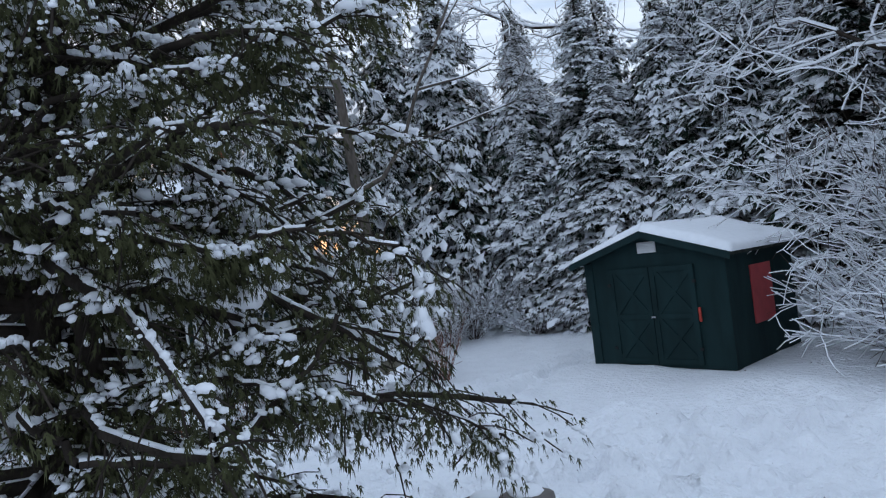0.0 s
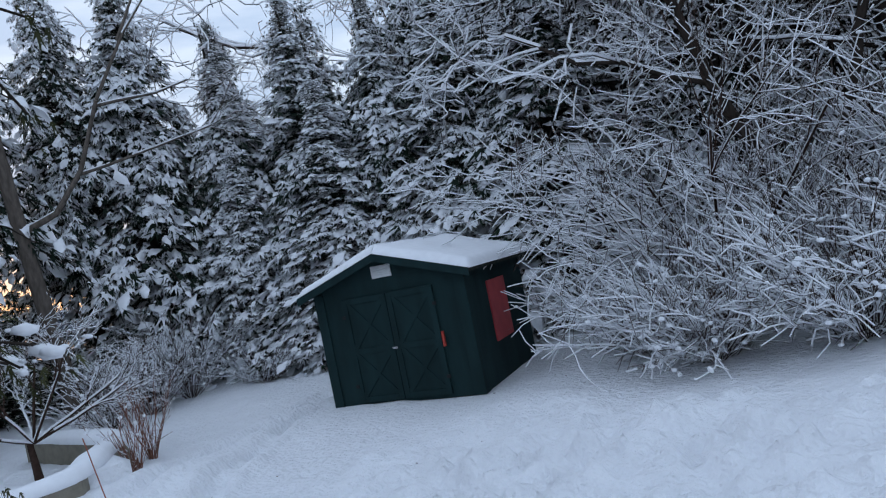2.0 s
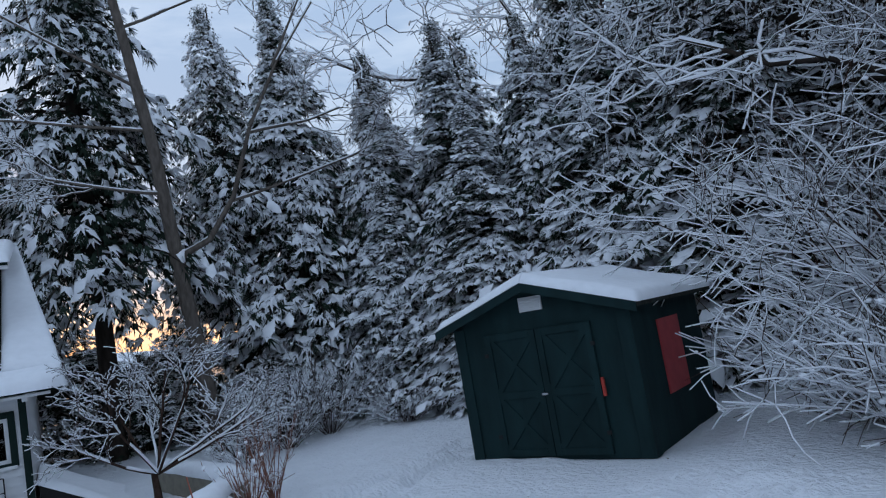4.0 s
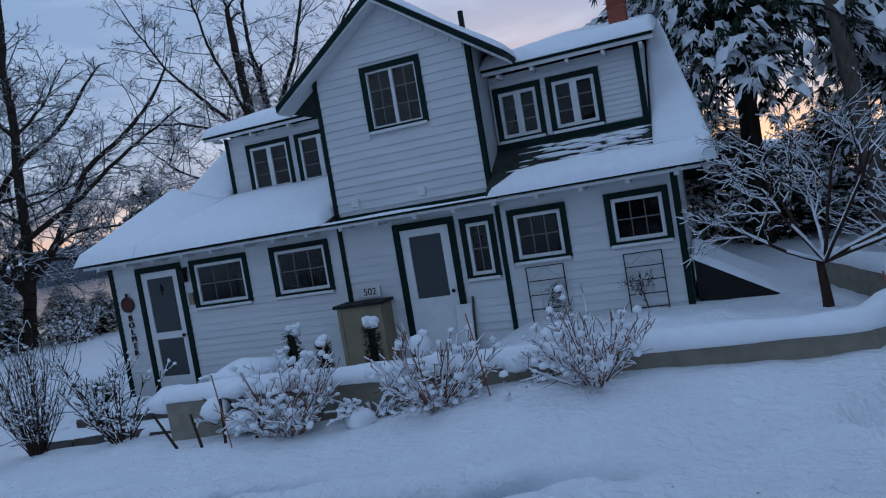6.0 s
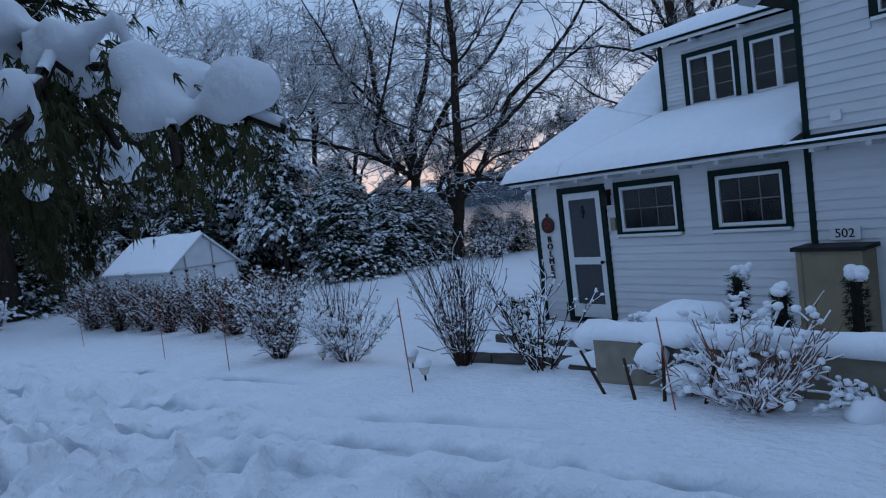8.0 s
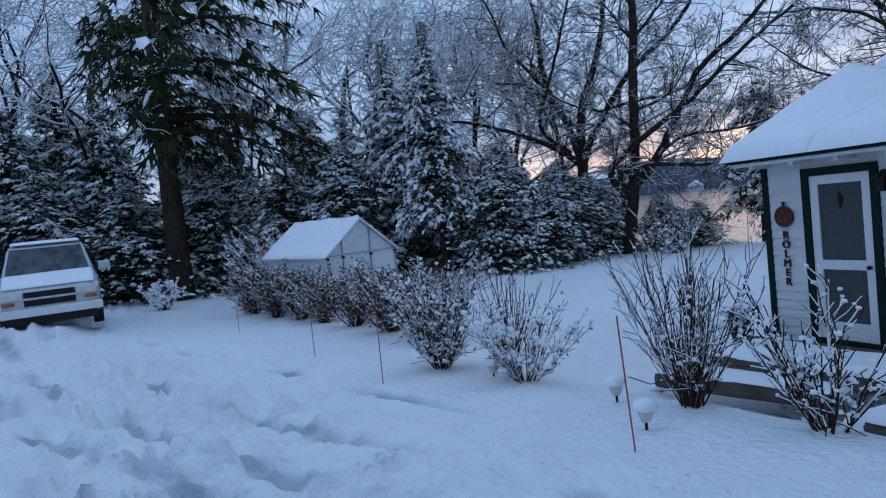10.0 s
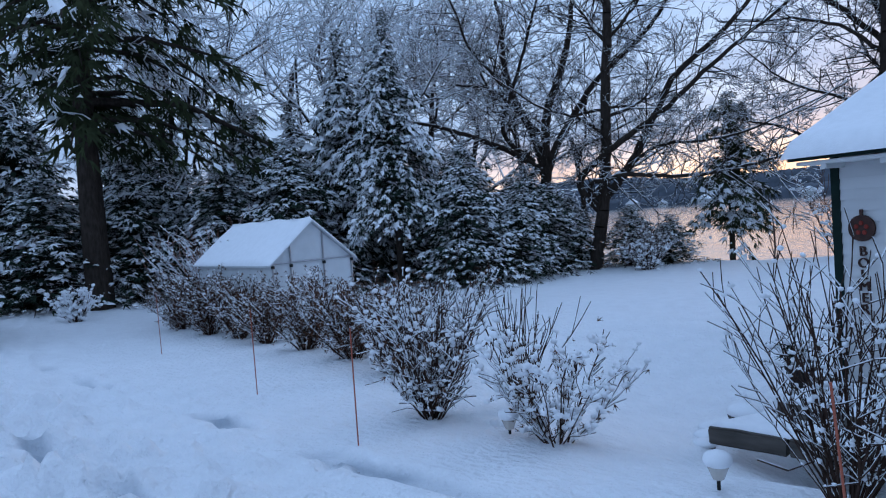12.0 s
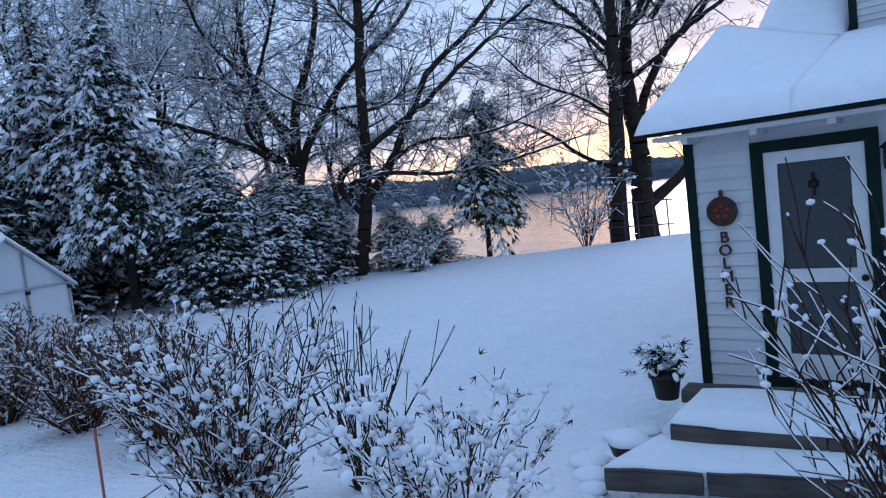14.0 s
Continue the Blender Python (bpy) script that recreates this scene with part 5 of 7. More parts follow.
    for st, r, fat in (
            (((0.05, 0, 1.6), (0.0, 0.7, 1.85), (0.02, 1.3, 1.82), (0.14, 1.77, 1.7), (0.27, 1.87, 1.635), (0.4, 1.95, 1.56)), 0.013, 1.0),
            (((0.16, 1.79, 1.69), (0.2, 1.84, 1.63), (0.21, 1.87, 1.57)), 0.005, 0.8), (((0.29, 1.88, 1.62), (0.36, 1.87, 1.58), (0.39, 1.87, 1.53)), 0.005, 0.8),
            (((0.1, 1.6, 1.74), (0.12, 1.8, 1.66), (0.08, 1.9, 1.56)), 0.006, 0.85), (((0.05, 1.4, 1.79), (-0.06, 1.7, 1.7), (-0.1, 1.86, 1.56)), 0.006, 0.85),
            (((0.05, 0, 1.7), (-0.15, 1.0, 1.95), (-0.3, 1.6, 1.8), (-0.38, 1.85, 1.65), (-0.42, 1.97, 1.52)), 0.01, 0.6), (((-0.3, 1.6, 1.8), (-0.24, 1.82, 1.66), (-0.24, 1.9, 1.55)), 0.005, 0.55), (((-0.36, 1.8, 1.69), (-0.5, 1.88, 1.6), (-0.56, 1.92, 1.5)), 0.005, 0.55), (((-0.2, 1.3, 1.9), (-0.45, 1.6, 1.72), (-0.6, 1.75, 1.52)), 0.006, 0.6),
            (((0.22, 1.84, 1.66), (0.31, 1.8, 1.62), (0.36, 1.76, 1.55)), 0.005, 0.75), (((0.12, 1.7, 1.72), (0.22, 1.66, 1.64), (0.27, 1.62, 1.54)), 0.005, 0.75)):
        P = np.array(st, float)
        step = np.concatenate([[0], np.cumsum(np.linalg.norm(np.diff(P, axis=0), axis=1))])
        q = np.arange(0, step[-1], 0.03)
        C = np.column_stack([np.interp(q, step, P[:, k]) for k in range(3)]) + rng.normal(0, 0.004, (len(q), 3))
        for a, b in zip(C[:-1], C[1:]):
            d = unit(b - a)
            rows.append((*a, *b, r, r * 0.97, 1))
            r = max(r * 0.985, 0.003)
            if a[1] > 1.35:
                for _ in range(3 if rng.random() < 0.62 else 0):
                    cushion.append((*(a + rng.normal(0, 0.013, 3)), *d, fat * rng.uniform(0.5, 1.2)))
                c = unit(d * 0.5 + rng.normal(0, 0.5, 3) + np.array([0, 0, -0.8]))
                ln = rng.uniform(0.04, 0.1) * (0.45 if a[0] > 0.22 else 1.0)
                droop += [(*(a + c * ln * m), *c) for m in (0.3, 0.65, 1.0)] * (4 if a[0] < -0.1 else 1)
                rows.append((*a, *(a + c * ln), 0.0022, 0.0015, 2))
    spread_tips = []
    for st, r in (
            (((0.05, -0.2, 2.5), (0.3, -0.8, 2.56), (0.85, -0.95, 2.64), (1.1, -0.95, 2.74), (1.4, -0.95, 2.86)), 0.016),
            (((0.05, -0.1, 1.75), (0.12, -0.7, 1.64), (0.31, -0.95, 1.51), (0.57, -0.95, 1.46), (0.77, -0.95, 1.52), (0.94, -0.95, 1.66), (1.1, -0.95, 1.85)), 0.02),
            (((0.5, -0.5, 1.7), (0.84, -0.95, 1.63), (1.07, -0.95, 1.57), (1.33, -0.95, 1.48), (1.55, -0.95, 1.36), (1.62, -0.95, 1.3)), 0.01),
            (((0.05, -0.1, 2.4), (0.42, -0.95, 2.18), (0.64, -0.95, 2.08), (0.9, -0.95, 2.03)), 0.012),
            (((0.2, -0.3, 1.9), (0.58, -0.8, 2.0), (0.84, -0.95, 2.1), (1.1, -0.95, 2.08), (1.28, -0.95, 2.02), (1.4, -0.95, 1.84)), 0.012),
            (((0.2, -0.3, 1.5), (0.7, -0.7, 1.75), (1.05, -0.8, 1.8), (1.3, -0.85, 1.7), (1.4, -0.85, 1.55)), 0.012)):
        P = np.array(st, float)
        step = np.concatenate([[0], np.cumsum(np.linalg.norm(np.diff(P, axis=0), axis=1))])
        q = np.arange(0, step[-1], 0.05)
        C = np.column_stack([np.interp(q, step, P[:, k]) for k in range(3)]) + rng.normal(0, 0.006, (len(q), 3))
        for a, b in zip(C[:-1], C[1:]):
            d = unit(b - a)
            rows.append((*a, *b, r, r * 0.98, 1))
            r = max(r * 0.975, 0.004)
            for _ in range(2 if a[0] > 0.35 else 0):
                c = unit(d * 0.6 + rng.normal(0, 0.7, 3) * [1, 1, 0.4] + np.array([0, 0, -0.15]))
                pp, l2 = a, rng.uniform(0.08, 0.26)
                for m in range(3):
                    qq = pp + c * l2 / 3
                    rows.append((*pp, *qq, 0.0035, 0.0025, 2))
                    spread_tips += [(*qq, *c), (*((pp + qq) / 2), *c)]
                    pp, c = qq, unit(c + np.array([0, 0, -0.35]) + rng.normal(0, 0.12, 3))
    s = np.concatenate([s, np.array(rows)])
    tips = np.concatenate([tips, np.array(spread_tips)])
    heavy = np.concatenate([heavy * np.where(heavy[:, 1:2] < 0, [1, 1, 1, 1, 1, 1, 0.5], [1, 1, 1, 1, 1, 1, 0.8]), np.array(cushion)])
    thick = s[:, 8] < 2
    wood, white = wood_and_snow(s[thick], snow=0.65, thin=0.0035, fat=1.15, rng=rng, stout=0.006, sides=6, lie=0.008)
    fine = tubes(s[~thick, 0:3], s[~thick, 3:6], s[~thick, 6], s[~thick, 7], 3)
    wood = np.concatenate([wood[0], fine[0]]), np.concatenate([wood[1], fine[1] + len(wood[0])])
    patch = noise2(tips[:, 0] * 3.1 + tips[:, 2] * 2.3, tips[:, 1] * 3.1 - tips[:, 2] * 1.7, 0.55, seed + 3)
    tips = tips[(patch > -0.35) | (rng.random(len(tips)) < 0.25) | (tips[:, 1] > 1.0)]
    close = tips[tips[:, 1] > 1.1]
    tips = np.concatenate([tips, close, close, np.array(droop), np.array(droop)])
    T = np.repeat(tips, 7, 0)
    n = len(T)
    pos = T[:, :3] + rng.normal(0, 0.03, (n, 3)) * np.where(T[:, 1:2] > 1.1, 0.5, 1.0) + np.array([0, 0, -0.015])
    fwd = T[:, 3:] * 0.6 + rng.normal(0, 0.35, (n, 3)) + np.array([0, 0, -1.0])
    q = rng.uniform(0.018, 0.042, n) * np.where(T[:, 1] > 1.1, 0.5, 1.0)
    leaf = scatter(FROND_V, FROND_F, pos, fwd, np.column_stack([q, q * 0.9, q]), rng, 0.9)

    def piled(at, ahead, q, ball, long_):
        return scatter(*ball, at + np.column_stack([np.zeros((len(at), 2)), q * 0.45]), ahead + rng.normal(0, 0.25, (len(at), 3)) * [1, 1, 0.5], np.column_stack([q * long_, q, q * 0.75]), rng, 0.2)
    patch = noise2(tips[:, 0] * 3.1 + tips[:, 2] * 2.3, tips[:, 1] * 3.1 - tips[:, 2] * 1.7, 0.55, seed + 3)
    t = np.repeat(tips[(patch > -0.15) & (rng.random(len(tips)) < 0.5) & (tips[:, 1] < 1.2)], 4, 0)
    t[:, :3] += rng.normal(0, 0.024, (len(t), 3)) * [1, 1, 0.35]
    a = piled(t[:, :3], t[:, 3:] * [1, 1, 0.4], rng.lognormal(-4.5, 0.45, len(t)) * np.where(t[:, 1] < -1.0, 0.6, 1.0), ICO1, 1.6)
    b = piled(lumps[:, :3], lumps[:, 3:], rng.uniform(0.008, 0.021, len(lumps)), ICO1, 1.6)
    blob = np.concatenate([a[0], b[0]]), np.concatenate([a[1], b[1] + len(a[0])])
    big = piled(heavy[:, :3], heavy[:, 3:6], rng.uniform(0.014, 0.032, len(heavy)) * heavy[:, 6], ICO2, 1.1)
    e = make_tree("cedar_tree", (("trunk", wood, BARK, False), ("crown", leaf, CEDAR, False), ("snow_load", blob, SNOW, True), ("limb_snow", white, SNOW, True), ("snow_pillow", big, SNOW, True)), "large green cedar with hanging fronds and pillows of snow", "tree")
    for c in e.children:
        if c.name.startswith("snow_pillow"):
            # the heaps run into one another
            m = c.modifiers.new("merge", "REMESH")
            m.mode, m.voxel_size, m.use_smooth_shade = "VOXEL", 0.008, True
            m = c.modifiers.new("soften", "SMOOTH")
            m.factor, m.iterations = 0.5, 1
    e.matrix_world = Matrix.Translation(base)
    return e


near_cedar(on_ground(0.02, 3.05), 6.5, 1.75, 11)


def limbed_tree(name, base, across, seed, label, limbs, fat=0.72):
    """A broad tree: each limb is a root radius, tip radius, lean in depth, then (across, up) stations; twigs grow from it."""
    rng = np.random.default_rng(seed)
    u = np.array([*across, 0.0])
    deep = np.array([-across[1], across[0], 0.0])
    rows, twigs = [], []
    for li, (r0, r1, lean, *st) in enumerate(limbs):
        P = np.array([a * u + np.array([0, 0, z]) for a, z in st])
        P += deep * (lean * np.linspace(0, 1, len(P)) ** 1.2 * 3.0)[:, None]
        step = np.concatenate([[0], np.cumsum(np.linalg.norm(np.diff(P, axis=0), axis=1))])
        m = max(6, int(step[-1] / 0.28))
        q = np.linspace(0, step[-1], m)
        C = np.column_stack([np.interp(q, step, P[:, k]) for k in range(3)])
        soft = np.pad(C, ((2, 2), (0, 0)), "edge")
        C[1:-1] = ((soft[:-4] + soft[1:-3] + soft[2:-2] + soft[3:-1] + soft[4:]) / 5)[1:-1]
        C[1:] += rng.normal(0, 0.018, (m - 1, 3))
        R = r0 + (r1 - r0) * (q / q[-1]) ** 0.8
        rows.append(np.column_stack([C[:-1], C[1:], R[:-1], R[1:], np.full(m - 1, 0 if li == 0 else 1)]))
        for k in range(1, m - 1):
            if C[k, 2] < 3.1 or (li == 0 and C[k, 2] < 5.0 and rng.random() < 0.6):
                continue
            d = unit(C[k + 1] - C[k])
            for _ in range(rng.integers(0, 3) if R[k] > 0.05 else rng.integers(1, 4)):
                w = unit(np.cross(d, rng.normal(0, 1, 3)))
                hd = unit(d * rng.uniform(0.2, 0.8) + w + np.array([0, 0, 0.12]))
                twigs.append((C[k], hd, rng.uniform(0.7, 2.3), min(0.022, R[k] * 0.5)))
        twigs.append((C[-1], unit(C[-1] - C[-2]), 1.6, r1))
    for p, hd, ln, r in twigs:
        rows.append(bare_segments(p, hd, ln, r, 2, rng, spread=0.6, bend=0.16, kids=(1, 3), up=0.04, segs=5, shrink=0.6))
    s = np.concatenate(rows)
    s[:, 6:8] *= np.where(s[:, 8:9] < 2, 1.15, 1.0)
    wood, white = wood_and_snow(s, snow=0.7, thin=0.008, fat=fat, rng=rng, sides=4)
    e = make_tree(name, (("trunk", wood, BARK, False), ("snow_load", white, SNOW, True)), label, "tree", "bare trees")
    e.matrix_world = Matrix.Translation(base)
    return e


def build_bare_trees():
    lab = "bare leafless tree with snow along its dark branches"
    # the two spreading oaks at the lawn's far edge, and two maples on the shore
    limbed_tree("oak_tree", (-22.4, 23.0, -1.55), (0.69, 0.72), 21, lab, (
        (0.23, 0.1, 0.0, (0, -0.3), (0, 0.5), (0.4, 2.5), (0.6, 4.2), (0.7, 5.9), (0.8, 7.8), (1.0, 9.2), (0.9, 11), (1.2, 13)),
        (0.15, 0.06, 0.3, (0.4, 2.9), (1.4, 4.0), (2.2, 5.5), (3.1, 7.2), (5.1, 8.7), (6.0, 9.8)),
        (0.13, 0.05, -0.5, (0.3, 2.6), (-0.6, 3.6), (0.5, 4.5), (2.1, 5.5), (3.0, 6.1), (3.9, 6.9), (5.6, 8.1)),
        (0.09, 0.03, -0.8, (0.4, 2.9), (-0.3, 3.5), (1.2, 3.8), (3.1, 3.5), (4.7, 3.6), (6.1, 3.9)),
        (0.06, 0.025, -0.7, (0.6, 5.3), (-0.4, 6.1), (-1.2, 6.1), (-2.0, 6.6)),
        (0.07, 0.03, 0.9, (1.0, 8.4), (0.5, 9.1), (0.2, 9.9), (-0.4, 11)),
        (0.06, 0.025, 0.6, (0.7, 5.9), (1.7, 6.2), (2.3, 6.7), (2.8, 7.8)),
        (0.06, 0.02, -1.0, (1.4, 4.1), (2.5, 4.8), (3.6, 4.6), (5.0, 4.7), (6.2, 5.2)),
        (0.07, 0.03, 0.8, (0.9, 8.6), (1.9, 9.8), (2.6, 11.4))))
    limbed_tree("oak_tree", (-27.0, 24.6, -1.6), (0.64, 0.77), 22, lab, (
        (0.3, 0.07, 0.0, (0, -0.3), (-0.1, 0.5), (-0.1, 2.8), (0.1, 4.8), (0.2, 7.0), (1.0, 8.7), (1.4, 10.2), (1.8, 12.5)),
        (0.17, 0.06, 0.5, (0.0, 4.6), (-0.5, 6.4), (-1.3, 8.0), (-1.5, 9.6), (-1.5, 11.3), (-1.9, 13)),
        (0.17, 0.06, -0.4, (0.1, 4.4), (0.5, 5.4), (1.4, 6.7), (2.3, 8.0), (3.1, 8.6), (4.6, 9.8), (5.4, 11)),
        (0.14, 0.04, -0.7, (0.0, 4.3), (-0.7, 5.0), (-1.5, 5.5), (-2.9, 6.1), (-4.5, 6.7), (-6.2, 6.9)),
        (0.1, 0.04, -0.9, (-0.4, 4.9), (-1.8, 6.1), (-1.3, 7.4), (-0.8, 8.4), (-0.3, 9.7), (0.2, 11)),
        (0.09, 0.03, 0.9, (0.0, 6.0), (-1.1, 7.3), (-2.2, 8.5), (-3.6, 8.8), (-5.0, 9.4)),
        (0.07, 0.03, 0.8, (1.4, 6.7), (2.9, 7.0), (4.1, 7.1), (5.3, 7.7)),
        (0.08, 0.03, -0.6, (-1.2, 7.8), (-2.1, 9.0), (-3.0, 10.1), (-3.1, 11.2), (-3.8, 12.5))))
    limbed_tree("maple_tree", (-16.7, 31.05, -1.8), (0.92, 0.4), 23, lab, (
        (0.36, 0.15, 0.0, (0, -0.3), (0.05, 0.6), (0.2, 3.2), (0.4, 6.3), (0.5, 9.4), (0.3, 12.5)),
        (0.09, 0.04, 0.5, (0.5, 8.0), (1.6, 8.8), (2.0, 9.6), (2.6, 11)),
        (0.08, 0.03, -0.6, (0.4, 7.4), (-0.5, 8.4), (-1.5, 8.9), (-2.8, 9.0)),
        (0.06, 0.025, -0.8, (0.3, 5.2), (-0.9, 6.2), (-2.2, 6.6), (-3.2, 7.6)),
        (0.06, 0.025, 0.6, (0.4, 6.6), (-0.4, 8.0), (-0.9, 10))))
    limbed_tree("maple_tree", (-16.2, 32.7, -1.9), (0.94, 0.35), 24, lab, (
        (0.5, 0.16, 0.0, (0.05, -0.3), (0, 0.4), (-0.1, 2.1), (0.0, 3.9), (-0.2, 5.7), (-0.3, 7.2), (0.0, 10)),
        (0.2, 0.07, 0.4, (-0.2, 4.4), (0.3, 6.2), (1.3, 8.0), (2.6, 9.0), (3.4, 10.5)),
        (0.11, 0.03, -0.6, (-0.1, 3.3), (-1.2, 3.6), (-2.1, 4.0), (-2.9, 4.8), (-3.8, 5.5), (-4.8, 5.8)),
        (0.24, 0.08, 0.3, (0.0, 1.9), (1.0, 2.6), (1.9, 3.4), (2.5, 5.0)),
        (0.1, 0.04, -0.5, (-0.2, 6.8), (0.6, 7.3), (1.5, 7.7), (2.2, 8.6)),
        (0.11, 0.04, 0.7, (-0.2, 4.7), (0.8, 5.9), (1.6, 6.7), (2.4, 7.0)),
        (0.12, 0.03, 0.3, (-0.3, 7.0), (-1.2, 10), (-2.4, 13), (-3.2, 17)), (0.12, 0.03, -0.4, (0.0, 9.5), (-0.3, 13), (0.2, 18.5)),
        (0.12, 0.03, 0.4, (0.2, 9.0), (1.6, 12), (2.4, 15), (3.0, 18)), (0.11, 0.03, -0.3, (0.8, 9.0), (3.0, 11.5), (4.6, 13.5), (6.0, 15)),
        (0.11, 0.03, 0.2, (-0.3, 7.6), (-2.6, 10.2), (-4.6, 12.4), (-6.0, 15)), (0.09, 0.03, 0.5, (1.3, 8.0), (3.6, 9.4), (5.6, 10.6), (7.2, 11.4))))
    kw = dict(spread=0.7, shrink=0.84, bend=0.18, fat=2.3, up=0.04, snow=0.95)
    first = bare_tree("bare_tree", on_ground(-34.0, 16.0), (0.1, 0.05, 1), 8.0, 0.17, 4, 30, lab, **kw)
    second = bare_tree("bare_tree", on_ground(-37.0, 7.5), (-0.1, 0.05, 1), 8.5, 0.17, 4, 31, lab, **kw)
    for k, (x, y, q) in enumerate(((-30.5, 26.0, 1.0), (-33.0, 21.5, 1.1), (-36.5, 12.0, 1.15), (-32.5, 11.5, 0.9), (-34.5, 3.5, 1.1), (-39.0, 0.0, 1.2), (-33.0, -1.5, 1.0), (-29.0, 19.5, 0.95), (-41.0, 17.0, 1.3), (-36.0, 26.0, 1.2), (-28.5, 28.5, 0.9))):
        c = copy_thing(first if k % 2 else second, Matrix.Translation(on_ground(x, y)) @ Matrix.Rotation(k * 1.3, 4, "Z"))
        c.scale = (q, q, q)
    # bare trees above the woods behind the shed
    for k, (x, y, q, lean) in enumerate(((17.5, 21.5, 1.15, 0), (20.5, 18.0, 1.2, 0), (14.6, 7.6, 0.85, 0.1), (16.2, 5.0, 0.95, -0.12), (20.0, 1.5, 1.0, 0), (15.4, 2.6, 0.85, 0.15), (13.6, 5.4, 0.8, -0.2))):
        c = copy_thing(first if k % 2 else second, Matrix.Translation(on_ground(x, y)) @ Matrix.Rotation(lean, 4, "X") @ Matrix.Rotation(k * 2.1, 4, "Z"))
        c.scale = (q, q, q)
    # dark stems of the wood beyond the thicket
    for k, (x, y, lean, r) in enumerate(((15.0, 9.3, 0.05, 0.2), (15.2, 8.4, -0.03, 0.12), (13.4, 5.6, -0.28, 0.09), (15.4, 6.6, 0.04, 0.2), (16.0, 4.6, 0.02, 0.16))):
        limbed_tree("woodland_tree", (x, y, ground_at(x, y) - 0.1), (0.45, -0.89), 80 + k, "dark-stemmed woodland tree with snowy twigs", (
            (r, r * 0.5, 0.0, (0, 0), (-lean * 3, 3.0), (-lean * 6 + 0.1, 6.0), (-lean * 9, 9.0), (-lean * 12, 12.5)),
            (r * 0.3, 0.02, 0.5, (-lean * 4, 4.0), (-lean * 4 - 1.2, 4.6), (-lean * 4 - 2.6, 4.8)),
            (r * 0.3, 0.02, -0.5, (-lean * 5, 5.0), (-lean * 5 + 1.3, 5.8), (-lean * 5 + 2.8, 6.0)),
            (r * 0.3, 0.02, -0.6, (-lean * 6.5, 6.5), (-lean * 6.5 - 1.3, 7.4), (-lean * 6.5 - 2.5, 7.9))), 1.8)
    # the crooked trunk beside the house
    rng = np.random.default_rng(71)
    pts = np.array([(0.25, 0.0, -0.1), (0.1, 0, 1.6), (-0.15, 0, 4.3), (-0.4, -0.4, 6.6), (-0.9, -0.9, 9.6), (-1.0, -1.0, 12.5)])
    rad = [0.2, 0.17, 0.15, 0.125, 0.09, 0.04]
    s = [np.array([(*a, *b, p, q, 0) for a, b, p, q in zip(pts[:-1], pts[1:], rad[:-1], rad[1:])])]
    limb = np.array([(-0.15, 0, 4.2), (0.5, -0.4, 4.5), (1.0, -0.9, 5.3), (1.35, -1.6, 6.6), (2.0, -2.0, 7.9), (2.9, -2.2, 9.2)])
    s.append(np.array([(*a, *b, p, q, 1) for a, b, p, q in zip(limb[:-1], limb[1:], (0.075, 0.065, 0.05, 0.04, 0.03), (0.065, 0.05, 0.04, 0.03, 0.02))]))
    for b, d, ln in (((0.9, -0.8, 5.2), (1, -0.1, 0.25), 3.2), ((1.3, -1.5, 6.5), (1, 0.2, 0.3), 3.0), ((-0.45, -0.45, 6.9), (-1, -0.1, 0.1), 3.6), ((-0.6, -0.6, 7.8), (-1, -0.3, 0.4), 3.4), ((-0.8, -0.8, 9), (0.9, 0.2, 0.5), 3.0), ((-0.3, -0.2, 5.6), (-0.9, -0.6, -0.1), 2.6), ((1.9, -1.9, 7.8), (0.5, 0, 0.9), 2.0), ((-0.9, -0.9, 9.5), (-0.7, -0.3, 0.7), 3.0)):
        s.append(bare_segments(b, d, ln, 0.035, 3, rng, spread=0.5, up=0.1))
    wood, white = wood_and_snow(np.concatenate(s), snow=0.85, thin=0.007, fat=1.1, rng=rng)
    e = make_tree("crooked_tree", (("trunk", wood, BARK_GREY, False), ("snow_load", white, SNOW, True)), "crooked bare tree with a snowy curving limb", "tree")
    e.matrix_world = Matrix.Translation(on_ground(5.0, 17.9))


build_bare_trees()


def tall_pine(x, y, h, seed):
    m = conifer_meshes(h, 4.0, seed, 20, 6, bare=0.33, droop=0.42, spray=0.6, snow=0.1, power=0.12, open_=0.26, green=PINE, steps=18, stout=1.6, pads=2, bias=(radians(60), 0.85))
    e = make_tree("pine_tree", m, "tall pine with high dark boughs and little snow", "tree")
    e.matrix_world = Matrix.Translation(on_ground(x, y))
    return e


tall_pine(-28.25, 7.1, 18, 61)
e = make_tree("young_pine", conifer_meshes(7.4, 3.0, 63, 15, 6, bare=0.3, droop=0.3, spray=0.34, snow=0.4, power=0.5, open_=0.2, green=PINE, steps=16), "lone pine with snowy boughs on the lake shore", "tree")
e.matrix_world = Matrix.Translation((-21.9, 29.9, ground_at(-21.9, 29.9) - 0.05))


